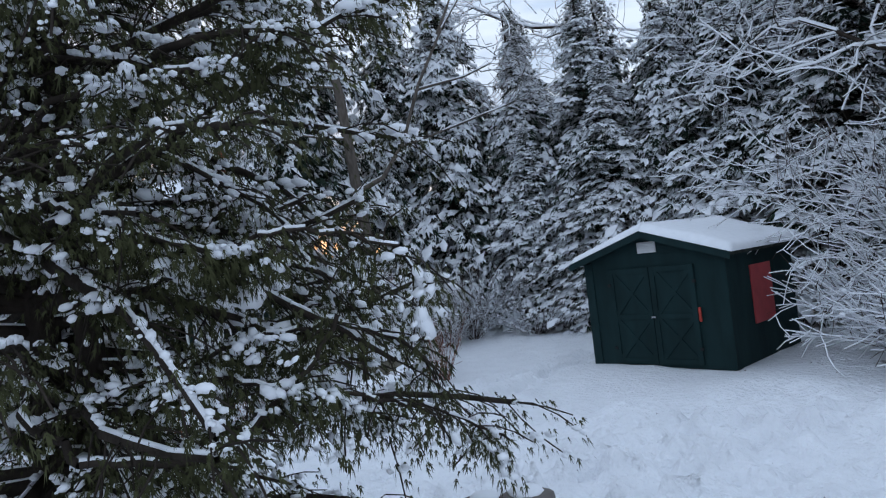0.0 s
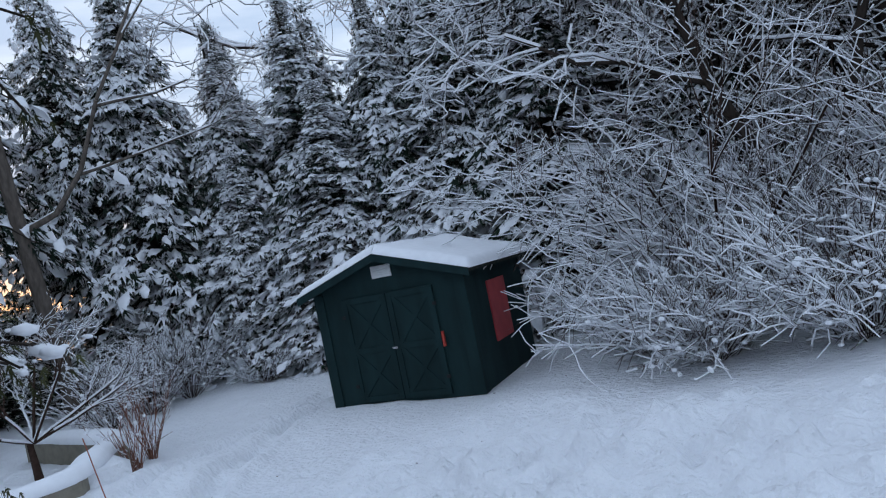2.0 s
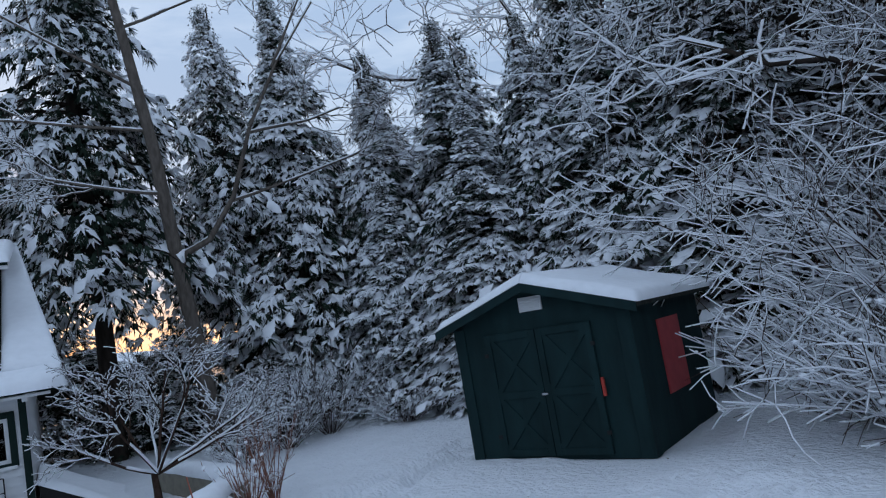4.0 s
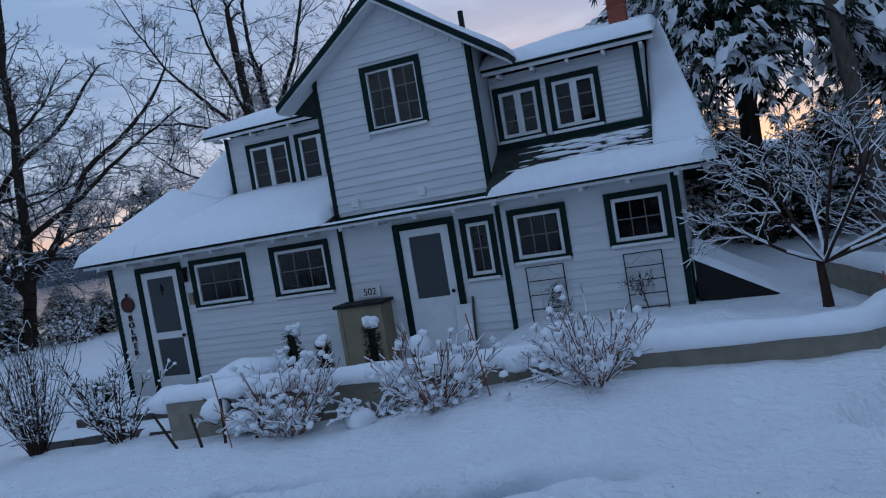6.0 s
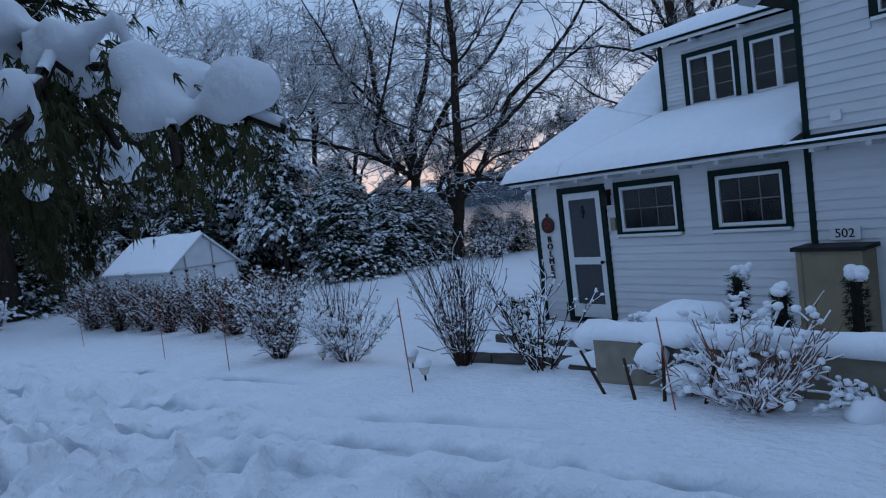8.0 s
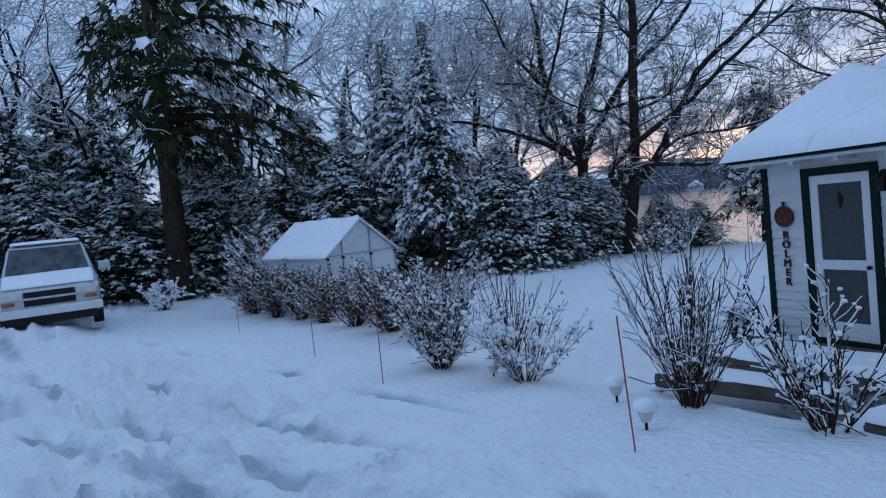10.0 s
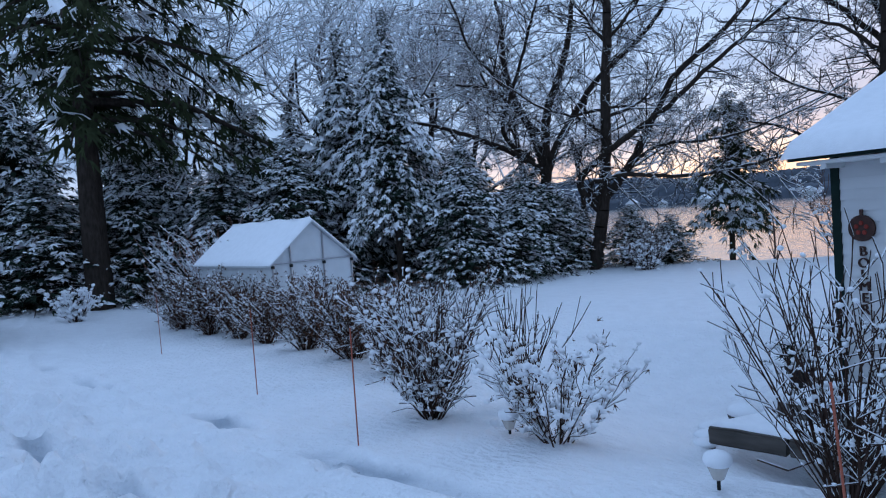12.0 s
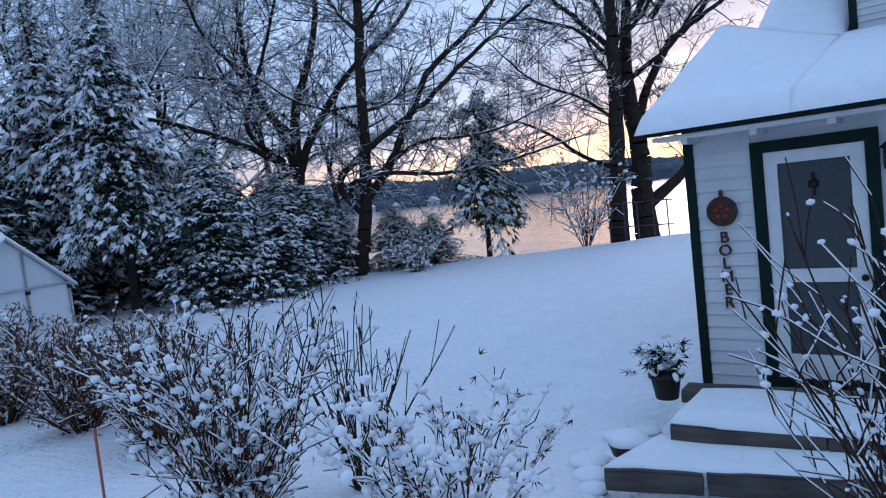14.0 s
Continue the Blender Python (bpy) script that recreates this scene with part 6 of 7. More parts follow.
def build_shrubs():
    # the snow-bowed thicket beside the shed
    for k, (x, y, h, sp, n) in enumerate(((10.1, 6.9, 1.9, 1.7, 90), (9.5, 5.6, 1.9, 1.9, 100), (9.9, 4.0, 2.1, 2.0, 100), (11.0, 2.5, 2.3, 2.2, 90), (11.8, 6.2, 2.9, 2.0, 90), (12.2, 4.4, 3.1, 2.2, 90), (13.4, 1.4, 2.8, 2.2, 70), (13.4, 6.6, 4.4, 2.2, 90), (13.8, 3.6, 4.6, 2.4, 90))):
        shrub("snowy_thicket", on_ground(x, y), h, sp, n, 100 + k, "dense tangle of twigs bowed under snow", TWIG, 6, 0.08, 0.55, "thicket beside the shed", 0.0045, 2.1, 0.026, 0.16, (-0.12, 0))
    rng = np.random.default_rng(131)
    s = [bare_segments((0, 0, 0.2), d, ln, 0.03, 3, rng, spread=0.5, up=-0.02, bend=0.12, shrink=0.8) for d, ln in (((-0.85, 0.3, 0.8), 2.9), ((-0.9, -0.05, 0.85), 3.2), ((-0.6, -0.5, 1.0), 3.4), ((-0.3, 0.3, 1.1), 3.4), ((-0.95, 0.15, 0.55), 2.7), ((-0.3, -0.8, 1.0), 3.6))]
    wood, white = wood_and_snow(np.concatenate(s), snow=0.95, thin=0.0045, fat=1.7, rng=rng)
    e = make_tree("arching_shrub", (("branch_frame", wood, TWIG, False), ("snow_load", white, SNOW, True)), "tall shrub whose snowy limbs arch over the shed", "shrub", "thicket beside the shed")
    e.matrix_world = Matrix.Translation(on_ground(12.0, 6.6))
    # along the drive: snowy clumps and bare fans
    clump = "rounded garden shrub full of snow tufts"
    fan = "bare upright shrub with snow-dusted stems"
    shrub("garden_shrub", on_ground(-9.08, 8.95), 1.35, 0.8, 54, 201, clump, TWIG, 6, 0.26, 0.8, blob=0.02, fat=1.1, leaves=260)
    shrub("garden_shrub", on_ground(-9.1, 10.0), 1.35, 0.5, 34, 202, fan, TWIG, 2, 0.15, 1.2, blob=0.018)
    shrub("garden_shrub", on_ground(-7.75, 9.4), 1.05, 0.75, 30, 203, clump, TWIG, 5, 0.42, 0.6, blob=0.026, leaves=160)
    shrub("garden_shrub", on_ground(-5.55, 9.75), 1.6, 0.95, 44, 204, fan, TWIG, 4, 0.2, 0.9, blob=0.015, fat=0.9, thin=0.004)
    shrub("garden_shrub", on_ground(-4.3, 9.8), 1.15, 0.8, 16, 205, "bare shrub with thick stems and snow in its forks", TWIG, 5, 0.3, 0.7, thin=0.0058, blob=0.018, fat=1.0)
    for k, (x, y) in enumerate(((-11.5, 9.75), (-12.9, 9.7), (-14.4, 9.45), (-15.9, 9.2), (-17.2, 9.0), (-18.6, 8.7), (-20.0, 8.4))):
        shrub("hedge_shrub", on_ground(x, y), 1.3, 0.85, 34, 210 + k, "clipped hedge shrub with dead leaves and snow", TWIG, 6, 0.22, 0.7, "hedge in front of the tent", 0.006, 1.0, 0.019, leaves=2200)
    shrub("hedge_shrub", on_ground(-21.5, 9.6), 2.4, 1.6, 64, 220, "loose reddish bare shrub dusted with snow", TWIG_RED, 5, 0.15, 0.7, "hedge in front of the tent", 0.007, 1.4, 0.04, 0.05)
    shrub("hedge_shrub", on_ground(-24.5, 6.3), 1.0, 0.9, 26, 221, "low snowy shrub beside the drive", TWIG, 5, 0.3, 0.7, "hedge in front of the tent", 0.007, 1.4, 0.05)
    # by the house wall
    red = "reddish bare shrub with snow on every twig"
    for k, (x, y) in enumerate(((-1.7, 9.35), (-0.25, 9.5), (1.15, 9.6))):
        shrub("border_shrub", on_ground(x, y), 0.75, 0.9, 48, 230 + k, red, TWIG_RED, 4, 0.1, 0.6, "red shrubs along the wall", 0.0045, 1.6, 0.03)
    shrub("border_shrub", on_ground(4.1, 10.7), 0.9, 0.6, 26, 236, "thin dry stems with snow beside the wall", TWIG_RED, 2, 0.05, 0.9, "red shrubs along the wall", 0.004, 1.2, 0.025)
    shrub("border_shrub", on_ground(4.6, 11.6), 1.2, 0.7, 26, 237, "thin dry stems with snow beside the wall", TWIG_RED, 2, 0.05, 0.9, "red shrubs along the wall", 0.004, 1.2, 0.025)
    # small spreading tree in the bed, and brush behind it
    rng = np.random.default_rng(141)
    s = [bare_segments((0, 0, 0), (0.03, 0, 1), 0.55, 0.06, 0, rng)]
    s += [bare_segments((0.02, 0, 0.5), d, ln, 0.024, 3, rng, spread=0.45, up=0.06, shrink=0.7) for d, ln in (((-1, -0.1, 0.5), 1.0), ((0.9, 0.1, 0.5), 1.4), ((-0.4, 0.4, 0.9), 1.3), ((0.4, -0.4, 1.0), 1.3), ((0.1, 0.8, 0.8), 1.2), ((1, -0.3, 0.35), 1.4), ((-0.6, -0.5, 0.8), 1.1), ((0.2, 0.1, 1.0), 1.3))]
    wood, white = wood_and_snow(np.concatenate(s), snow=0.9, thin=0.004, fat=1.5, rng=rng)
    e = make_tree("spreading_tree", (("trunk", wood, TWIG, False), ("snow_load", white, SNOW, True)), "small spreading bare tree thick with snow", "tree")
    e.matrix_world = Matrix.Translation((3.35, 12.4, -0.3))
    for k, (x, y, h) in enumerate(((6.3, 16.6, 2.0), (7.4, 17.2, 2.1), (5.2, 15.6, 1.5), (8.8, 16.2, 1.3))):
        shrub("woodland_brush", on_ground(x, y), h, 1.5, 46, 240 + k, "snow-covered brush at the edge of the woods", TWIG, 5, 0.08, 0.6, "brush under the evergreens", 0.005, 1.5, 0.03, 0.1)
    # far bushes at the lawn's edge and red-leaved sapling by the lake
    for k, (x, y, h) in enumerate(((-21.2, 24.6, 1.6), (-20.2, 23.4, 1.3), (-24.6, 22.0, 2.4), (-26.0, 20.0, 2.6), (-23.4, 19.6, 1.8), (-20.6, 31.4, 0.7), (-23.6, 30.8, 0.9))):
        shrub("lawn_edge_shrub", on_ground(x, y), h, 1.2, 34, 260 + k, "dark twiggy shrub with snow at the lawn edge", TWIG, 5, 0.25, 0.8, "shrubs at the lawn edge", 0.009, 0.8, 0.04, leaves=500)
    shrub("red_leaved_sapling", on_ground(-17.3, 29.6), 3.2, 1.6, 14, 280, "sapling that still holds brown-red leaves", DEAD, 6, 0.25, 0.9, "shrubs at the lawn edge", 0.012, 1.0, 0.06)


build_shrubs()

# ---- terrace wall, beds and steps ----


def ribbon(points, width, z_of, z_low, name, mat, label, category, bevel=0.01, kind=""):
    """A wall along a line in plan, with mitred corners."""
    P = [Vector((*p, 0)) for p in points]
    L, R = [], []
    for i, p in enumerate(P):
        d0 = (P[i] - P[i - 1]).normalized() if i else (P[1] - P[0]).normalized()
        d1 = (P[i + 1] - P[i]).normalized() if i < len(P) - 1 else d0
        d = (d0 + d1).normalized()
        n = Vector((-d.y, d.x, 0)) * (width / 2 / max(0.4, d.dot(d0)))
        L.append(p + n), R.append(p - n)
    bm = bmesh.new()
    ring = []
    for i in range(len(P)):
        t = z_of(i)
        ring.append([bm.verts.new((q.x, q.y, z)) for q, z in ((R[i], z_low), (R[i], t), (L[i], t), (L[i], z_low))])
    for a, b in zip(ring, ring[1:]):
        for k in range(4):
            bm.faces.new((a[k], a[(k + 1) % 4], b[(k + 1) % 4], b[k]))
    bm.faces.new(ring[0]), bm.faces.new(ring[-1][::-1])
    bmesh.ops.recalc_face_normals(bm, faces=bm.faces)
    if bevel:
        bmesh.ops.bevel(bm, geom=list(bm.edges), offset=bevel, segments=1, affect="EDGES")
    return tagged(part(name, bm, mat), label, category, kind=kind)


WALL = [(-3.36, 9.68), (-1.2, 9.85), (1.2, 9.98), (3.25, 10.05), (4.2, 11.55), (3.65, 14.2)]
ribbon(WALL, 0.2, lambda i: (-0.07, -0.06, -0.03, -0.02, 0.02, 0.02)[i], -0.9, "retaining_wall", CONCRETE, "low grey concrete block garden wall under snow", "wall")


def loaf(path, width, thick, name, label, seed, z_of, sides=12, wobble=0.12):
    """A rounded roll of snow lying along a line."""
    rng = np.random.default_rng(seed)
    P = np.array(path, float)
    seglen = np.linalg.norm(np.diff(P[:, :2], axis=0), axis=1)
    t = np.concatenate([[0], np.cumsum(seglen)])
    m = max(6, int(t[-1] / 0.07))
    q = np.linspace(0, t[-1], m)
    X = np.column_stack([np.interp(q, t, P[:, k]) for k in range(2)])
    k = np.ones(7) / 7
    pad = np.pad(X, ((3, 3), (0, 0)), "edge")
    X = np.column_stack([np.convolve(pad[:, j], k, "valid") for j in range(2)])
    Z = np.interp(q, t, [z_of(i) for i in range(len(P))])
    d = unit(np.gradient(X, axis=0))
    nrm = np.column_stack([-d[:, 1], d[:, 0]])
    wob = 1 + wobble * (np.sin(q * 3.1 + seed) * 0.5 + np.sin(q * 7.7 + 2 * seed) * 0.35 + rng.normal(0, 0.12, m))
    end = np.sqrt(np.clip(np.minimum(q, t[-1] - q) / (width * 0.4), 0.02, 1))
    a = np.linspace(0, 2 * np.pi, sides, endpoint=False)
    V = np.zeros((m, sides, 3))
    for j, th in enumerate(a):
        c, s_ = math.cos(th), math.sin(th)
        w = np.sign(c) * abs(c) ** 0.7 * width / 2 * wob * (0.6 + 0.4 * end)
        V[:, j, :2] = X + nrm * w[:, None]
        V[:, j, 2] = Z + (thick * s_ if s_ > 0 else 0.03 * s_) * wob * end + (0.0 if s_ > 0 else 0.004)
    idx = np.arange(m * sides).reshape(m, sides)
    F = np.stack([idx[:-1], np.roll(idx[:-1], -1, 1), np.roll(idx[1:], -1, 1), idx[1:]], -1).reshape(-1, 4)
    F = np.concatenate([F, np.array([[idx[0, j], idx[0, j + 1], idx[0, -j - 2], idx[0, -j - 1]] for j in range(sides // 2 - 1)])])
    return tagged(obj(name, fast_mesh(name, V.reshape(-1, 3), F, True), SNOW), label, "snow")


loaf([(-3.45, 9.67), (-1.2, 9.85), (1.2, 9.98), (3.25, 10.05), (4.2, 11.55), (3.65, 14.2)], 0.34, 0.15, "wall_snow", "thick roll of snow along the garden wall", 4, lambda i: (-0.07, -0.06, -0.03, -0.02, 0.02, 0.02)[i] + 0.003)


def bed_snow():
    """Snow filling the raised bed between the wall and the house."""
    n, m = 90, 44
    u, w = np.meshgrid(np.linspace(0, 1, n), np.linspace(0, 1, m), indexing="ij")
    x = -3.3 + u * 7.2
    y0 = 9.8 + (x + 3.3) * 0.05
    y1 = np.where(x < 2.0, 13.36, 13.9)
    y = y0 + (y1 - y0) * w
    hi = -0.2 + 0.2 * smoothstep(-2, 2, x)
    lo = -0.8 + 0.47 * smoothstep(-0.6, 1.6, x)
    z = hi + (lo - hi) * smoothstep(0.02, 0.45 + 0.3 * smoothstep(0, 2, x), w) + 0.05 * np.sin(x * 3.1 + y) * np.sin(y * 2.7) + 0.03 * np.sin(x * 7 + 1) * np.sin(y * 6)
    z = z + 0.16 * np.exp(-(((x - 1.4) / 0.9) ** 2 + ((y - 11.4) / 0.5) ** 2))
    idx = np.arange(n * m).reshape(n, m)
    top = np.stack([x, y, z], -1).reshape(-1, 3)
    bot = top * [1, 1, 0] + [0, 0, -1.3]
    q = lambda g: np.stack([g[:-1, :-1], g[1:, :-1], g[1:, 1:], g[:-1, 1:]], -1).reshape(-1, 4)
    rim = np.concatenate([idx[:, 0], idx[-1, 1:], idx[-2::-1, -1], idx[0, -2:0:-1]])
    nx = np.roll(rim, -1)
    F = np.concatenate([q(idx), np.stack([rim, rim + n * m, nx + n * m, nx], 1)])
    tagged(obj("bed_snow", fast_mesh("bed_snow", np.concatenate([top, bot]), F, True), SNOW_GROUND), "raised garden bed filled with lumpy snow", "snow")


bed_snow()


def squared_log(a, b, w, h, seed, label):
    a, b = Vector(a), Vector(b)
    d = b - a
    ln = d.length
    bm = bmesh.new()
    r = bmesh.ops.create_cube(bm, size=1.0, matrix=Matrix.Diagonal((ln, w, h, 1)))
    bmesh.ops.subdivide_edges(bm, edges=[e for e in bm.edges if abs((e.verts[0].co - e.verts[1].co).x) > ln * 0.5], cuts=9)
    bmesh.ops.bevel(bm, geom=[e for e in bm.edges if abs(e.verts[0].co.y - e.verts[1].co.y) < 1e-4 and abs(e.verts[0].co.z - e.verts[1].co.z) < 1e-4], offset=0.018, segments=2, affect="EDGES")
    for v in bm.verts:
        v.co += Vector(noise.noise_vector(v.co * 4 + Vector((seed, 0, 0)))) * 0.012
    ob = part("timber", bm, TIMBER)
    ob.matrix_world = Matrix.Translation((a + b) / 2) @ Matrix.Rotation(math.atan2(d.y, d.x), 4, "Z")
    return tagged(ob, label, "timber", "timber steps to the side door")


TL = "weathered grey landscape timber edging a snowy step"
squared_log((-7.88, 11.42, -1.13), (-7.2, 11.62, -1.13), 0.18, 0.17, 1, TL)
squared_log((-7.17, 11.63, -1.13), (-5.9, 12.02, -1.13), 0.18, 0.17, 2, TL)
squared_log((-7.6, 12.12, -0.98), (-6.5, 12.3, -0.98), 0.18, 0.18, 3, TL)
squared_log((-6.47, 12.3, -0.98), (-4.6, 12.5, -0.98), 0.18, 0.18, 4, TL)
squared_log((-7.78, 12.95, -0.9), (-6.1, 13.1, -0.9), 0.3, 0.12, 5, "grey timber door step free of snow at its edge")
squared_log((-4.4, 10.4, -0.7), (-3.5, 10.4, -0.7), 0.16, 0.16, 6, TL)


def drift(name, poly, z, thick, seed, label):
    a, b, c, d = poly
    return snow_slab(name, [(*a, z), (*b, z), (*c, z), (*d, z)], thick, label, seed=seed, seg=20, lump=0.012)


drift("step_snow", ((-7.9, 11.38), (-5.8, 11.98), (-5.9, 12.4), (-7.75, 12.15)), -1.055, 0.04, 31, "cushion of snow on a garden step")
drift("step_snow", ((-7.62, 12.06), (-4.6, 12.42), (-4.7, 13.02), (-7.66, 12.92)), -0.9, 0.11, 32, "cushion of snow on the upper step")
drift("step_snow", ((-6.0, 12.5), (-3.4, 12.5), (-3.2, 13.38), (-6.0, 13.38)), -0.95, 0.2, 33, "deep snow along the house wall")
drift("bench_snow", ((-4.6, 10.3), (-3.4, 10.3), (-3.4, 11.4), (-4.6, 11.4)), -0.72, 0.16, 34, "pillow of snow on a low garden ledge")


def stone(x, y, z, r, seed):
    bm = bmesh.new()
    bmesh.ops.create_icosphere(bm, subdivisions=2, radius=r)
    for v in bm.verts:
        v.co += Vector(noise.noise_vector(v.co * 5 + Vector((seed, 2, 1)))) * r * 0.3
        v.co.z *= 0.55
    ob = part("edging_stone", bm, STONE, None, "", True)
    ob.location = (x, y, z)
    tagged(ob, "small dark edging stone half under snow", "stone", "stones edging the path")
    v, f = ICO2
    cap = obj("stone_snow", fast_mesh("stone_snow", v * [r * 1.3, r * 1.2, r * 0.42], f, True), SNOW)
    cap.location = (x, y, z + r * 0.4)
    tagged(cap, "cap of snow on an edging stone", "snow")


for k, (x, y) in enumerate(((-8.05, 11.5), (-8.2, 11.75), (-8.35, 12.05), (-8.45, 12.4), (-8.4, 12.75), (-8.15, 12.3), (-8.2, 13.0), (-7.95, 13.1))):
    stone(x, y, ground_at(x, y) - 0.02, 0.1 + 0.03 * (k % 3), k)

# ---- things by the house ----


def flower_pot(x, y, z, r, h, seed):
    e = new("plant_pot")
    bm = bmesh.new()
    prof = [(r * 0.72, 0), (r * 0.95, h * 0.85), (r * 1.08, h * 0.86), (r * 1.08, h), (r * 0.93, h), (r * 0.9, h * 0.8)]
    n = 20
    rings = [[bm.verts.new((p * math.cos(2 * math.pi * i / n), p * math.sin(2 * math.pi * i / n), q)) for i in range(n)] for p, q in prof]
    bm.faces.new(rings[0][::-1]), bm.faces.new(rings[-1])
    for a, b in zip(rings, rings[1:]):
        for i in range(n):
            bm.faces.new((a[i], a[(i + 1) % n], b[(i + 1) % n], b[i]))
    part("pot", bm, POT, e, "dark plastic pot", True)
    rng = np.random.default_rng(seed)
    pos = np.column_stack([rng.normal(0, r * 0.9, (90, 2)), h + rng.uniform(0, 0.3, 90)])
    f = scatter(SPRAY_V, SPRAY_F, pos, rng.normal(0, 1, (90, 3)) + [0, 0, 0.6], np.full((90, 3), 0.13), rng)
    obj("plant", fast_mesh("plant", *f), SPRUCE, e, "wilted dark plant")
    t = pos[:30]
    s = scatter(*ICO1, t + [0, 0, 0.02], rng.normal(0, 1, (30, 3)), np.tile([0.05, 0.04, 0.03], (30, 1)), rng)
    obj("snow_load", fast_mesh("snow_load", *s, True), SNOW, e)
    e.location = (x, y, z)
    return tagged(e, "dark plant pot with a wilted snowy plant", "plant pot")


flower_pot(-8.0, 13.05, -1.0, 0.15, 0.24, 7)


def snow_bowl(x, y, z):
    e = new("garden_bowl")
    bm = bmesh.new()
    rod(bm, (0, 0, 0), (0, 0, 0.1), 0.14, 0.17, 20)
    part("bowl", bm, POT, e)
    v, f = ICO2
    obj("snow_load", fast_mesh("snow_load", v * [0.18, 0.18, 0.09] + [0, 0, 0.12], f, True), SNOW, e)
    e.location = (x, y, z)
    return tagged(e, "dark round bowl heaped with snow beside the step", "bowl")


snow_bowl(-7.95, 12.0, -1.17)


def flat_text(text, size, depth, mat, parent, m):
    c = bpy.data.curves.new("lettering", "FONT")
    c.body, c.size, c.extrude, c.align_x, c.align_y = text, size, depth, "CENTER", "CENTER"
    tmp = new("lettering", c)
    me = bpy.data.meshes.new_from_object(tmp.evaluated_get(bpy.context.evaluated_depsgraph_get()))
    bpy.data.objects.remove(tmp)
    ob = obj("lettering", me, mat, parent)
    ob.matrix_local = m
    return ob


UPRIGHT = Matrix.Rotation(radians(90), 4, "X")


def name_sign():
    e = new("letter_sign")
    for k, ch in enumerate("BOLMER"):
        flat_text(ch, 0.15, 0.012, PUMPKIN, e, Matrix.Translation((0, 0, -0.125 * k)) @ UPRIGHT)
    e.location = (-7.44, WY - 0.04, 0.5)
    return tagged(e, "dark wooden letters hung one below another", "sign")


name_sign()


def house_number():
    e = new("number_plate")
    boxed("plate", (-0.17, 0, -0.08), (0.17, 0.03, 0.08), TRIM_WHITE, e, "white plate", 0.004)
    flat_text("502", 0.15, 0.004, BLACK, e, Matrix.Translation((0, -0.003, 0)) @ UPRIGHT)
    e.location = (-2.67, WY - 0.06, 0.42)
    return tagged(e, "white house number plate with black digits", "sign")


house_number()


def ornament():
    e = new("door_ornament")
    bm = bmesh.new()
    bmesh.ops.create_cone(bm, cap_ends=True, segments=28, radius1=0.14, radius2=0.14, depth=0.025, matrix=UPRIGHT)
    part("disc", bm, PUMPKIN, e)
    boxed("stem", (-0.016, -0.01, 0.13), (0.016, 0.01, 0.2), PUMPKIN, e)
    for k in range(5):
        a = k * 1.257 + 0.3
        bm = bmesh.new()
        bmesh.ops.create_cone(bm, cap_ends=True, segments=10, radius1=0.026, radius2=0.02, depth=0.01, matrix=Matrix.Translation((0.055 * math.cos(a), -0.017, 0.055 * math.sin(a))) @ UPRIGHT)
        part("patch", bm, PUMPKIN_RED, e, "dull red patch")
    e.location = (-7.44, WY - 0.045, 0.75)
    return tagged(e, "round dark wooden ornament with red patches", "ornament")


ornament()


def knocker(x, z):
    e = new("door_knocker")
    bm = bmesh.new()
    bmesh.ops.create_cone(bm, cap_ends=True, segments=6, radius1=0.05, radius2=0.03, depth=0.02, matrix=UPRIGHT)
    part("plate", bm, BLACK, e)
    for s in (-1, 1):
        boxed("spike", (-0.012, -0.008, s * 0.05), (0.012, 0.008, s * 0.1), BLACK, e)
    e.location = (x, WY - 0.016, z)
    return tagged(e, "black iron door ornament", "ornament")


knocker(-6.66, 0.93)


def wall_lamp(x, z):
    e = new("wall_lamp")
    boxed("bracket", (-0.03, 0.0, 0.1), (0.03, 0.05, 0.2), BLACK, e)
    boxed("lantern", (-0.05, -0.1, -0.05), (0.05, -0.005, 0.12), BLACK, e, "dark glass lantern", 0.01)
    bm = bmesh.new()
    bmesh.ops.create_cone(bm, cap_ends=True, segments=4, radius1=0.09, radius2=0.01, depth=0.07, matrix=Matrix.Translation((0, -0.05, 0.155)))
    part("cap", bm, BLACK, e)
    e.location = (x, WY - 0.055, z)
    return tagged(e, "small black wall lantern beside the door", "lamp")


wall_lamp(-6.07, 1.05)
plaque = boxed("wall_plaque", (-6.08, WY - 0.06, 0.6), (-5.99, WY - 0.03, 0.8), TAN, None, "", 0.004)
tagged(plaque, "small tan wooden plaque on the wall", "plaque")


def wood_bin():
    e = new("storage_box")
    boxed("body", (-3.08, WY - 0.42, -0.85), (-2.36, WY - 0.03, 0.26), TAN, e, "", 0.006)
    for x in (-3.085, -2.415):
        boxed("corner_trim", (x, WY - 0.432, -0.85), (x + 0.06, WY - 0.421, 0.26), TAN, e)
    boxed("lid", (-3.13, WY - 0.47, 0.262), (-2.31, WY - 0.03, 0.31), BLACK, e, "dark lid", 0.006)
    return tagged(e, "tall tan wooden storage box with dark lid", "box")


wood_bin()


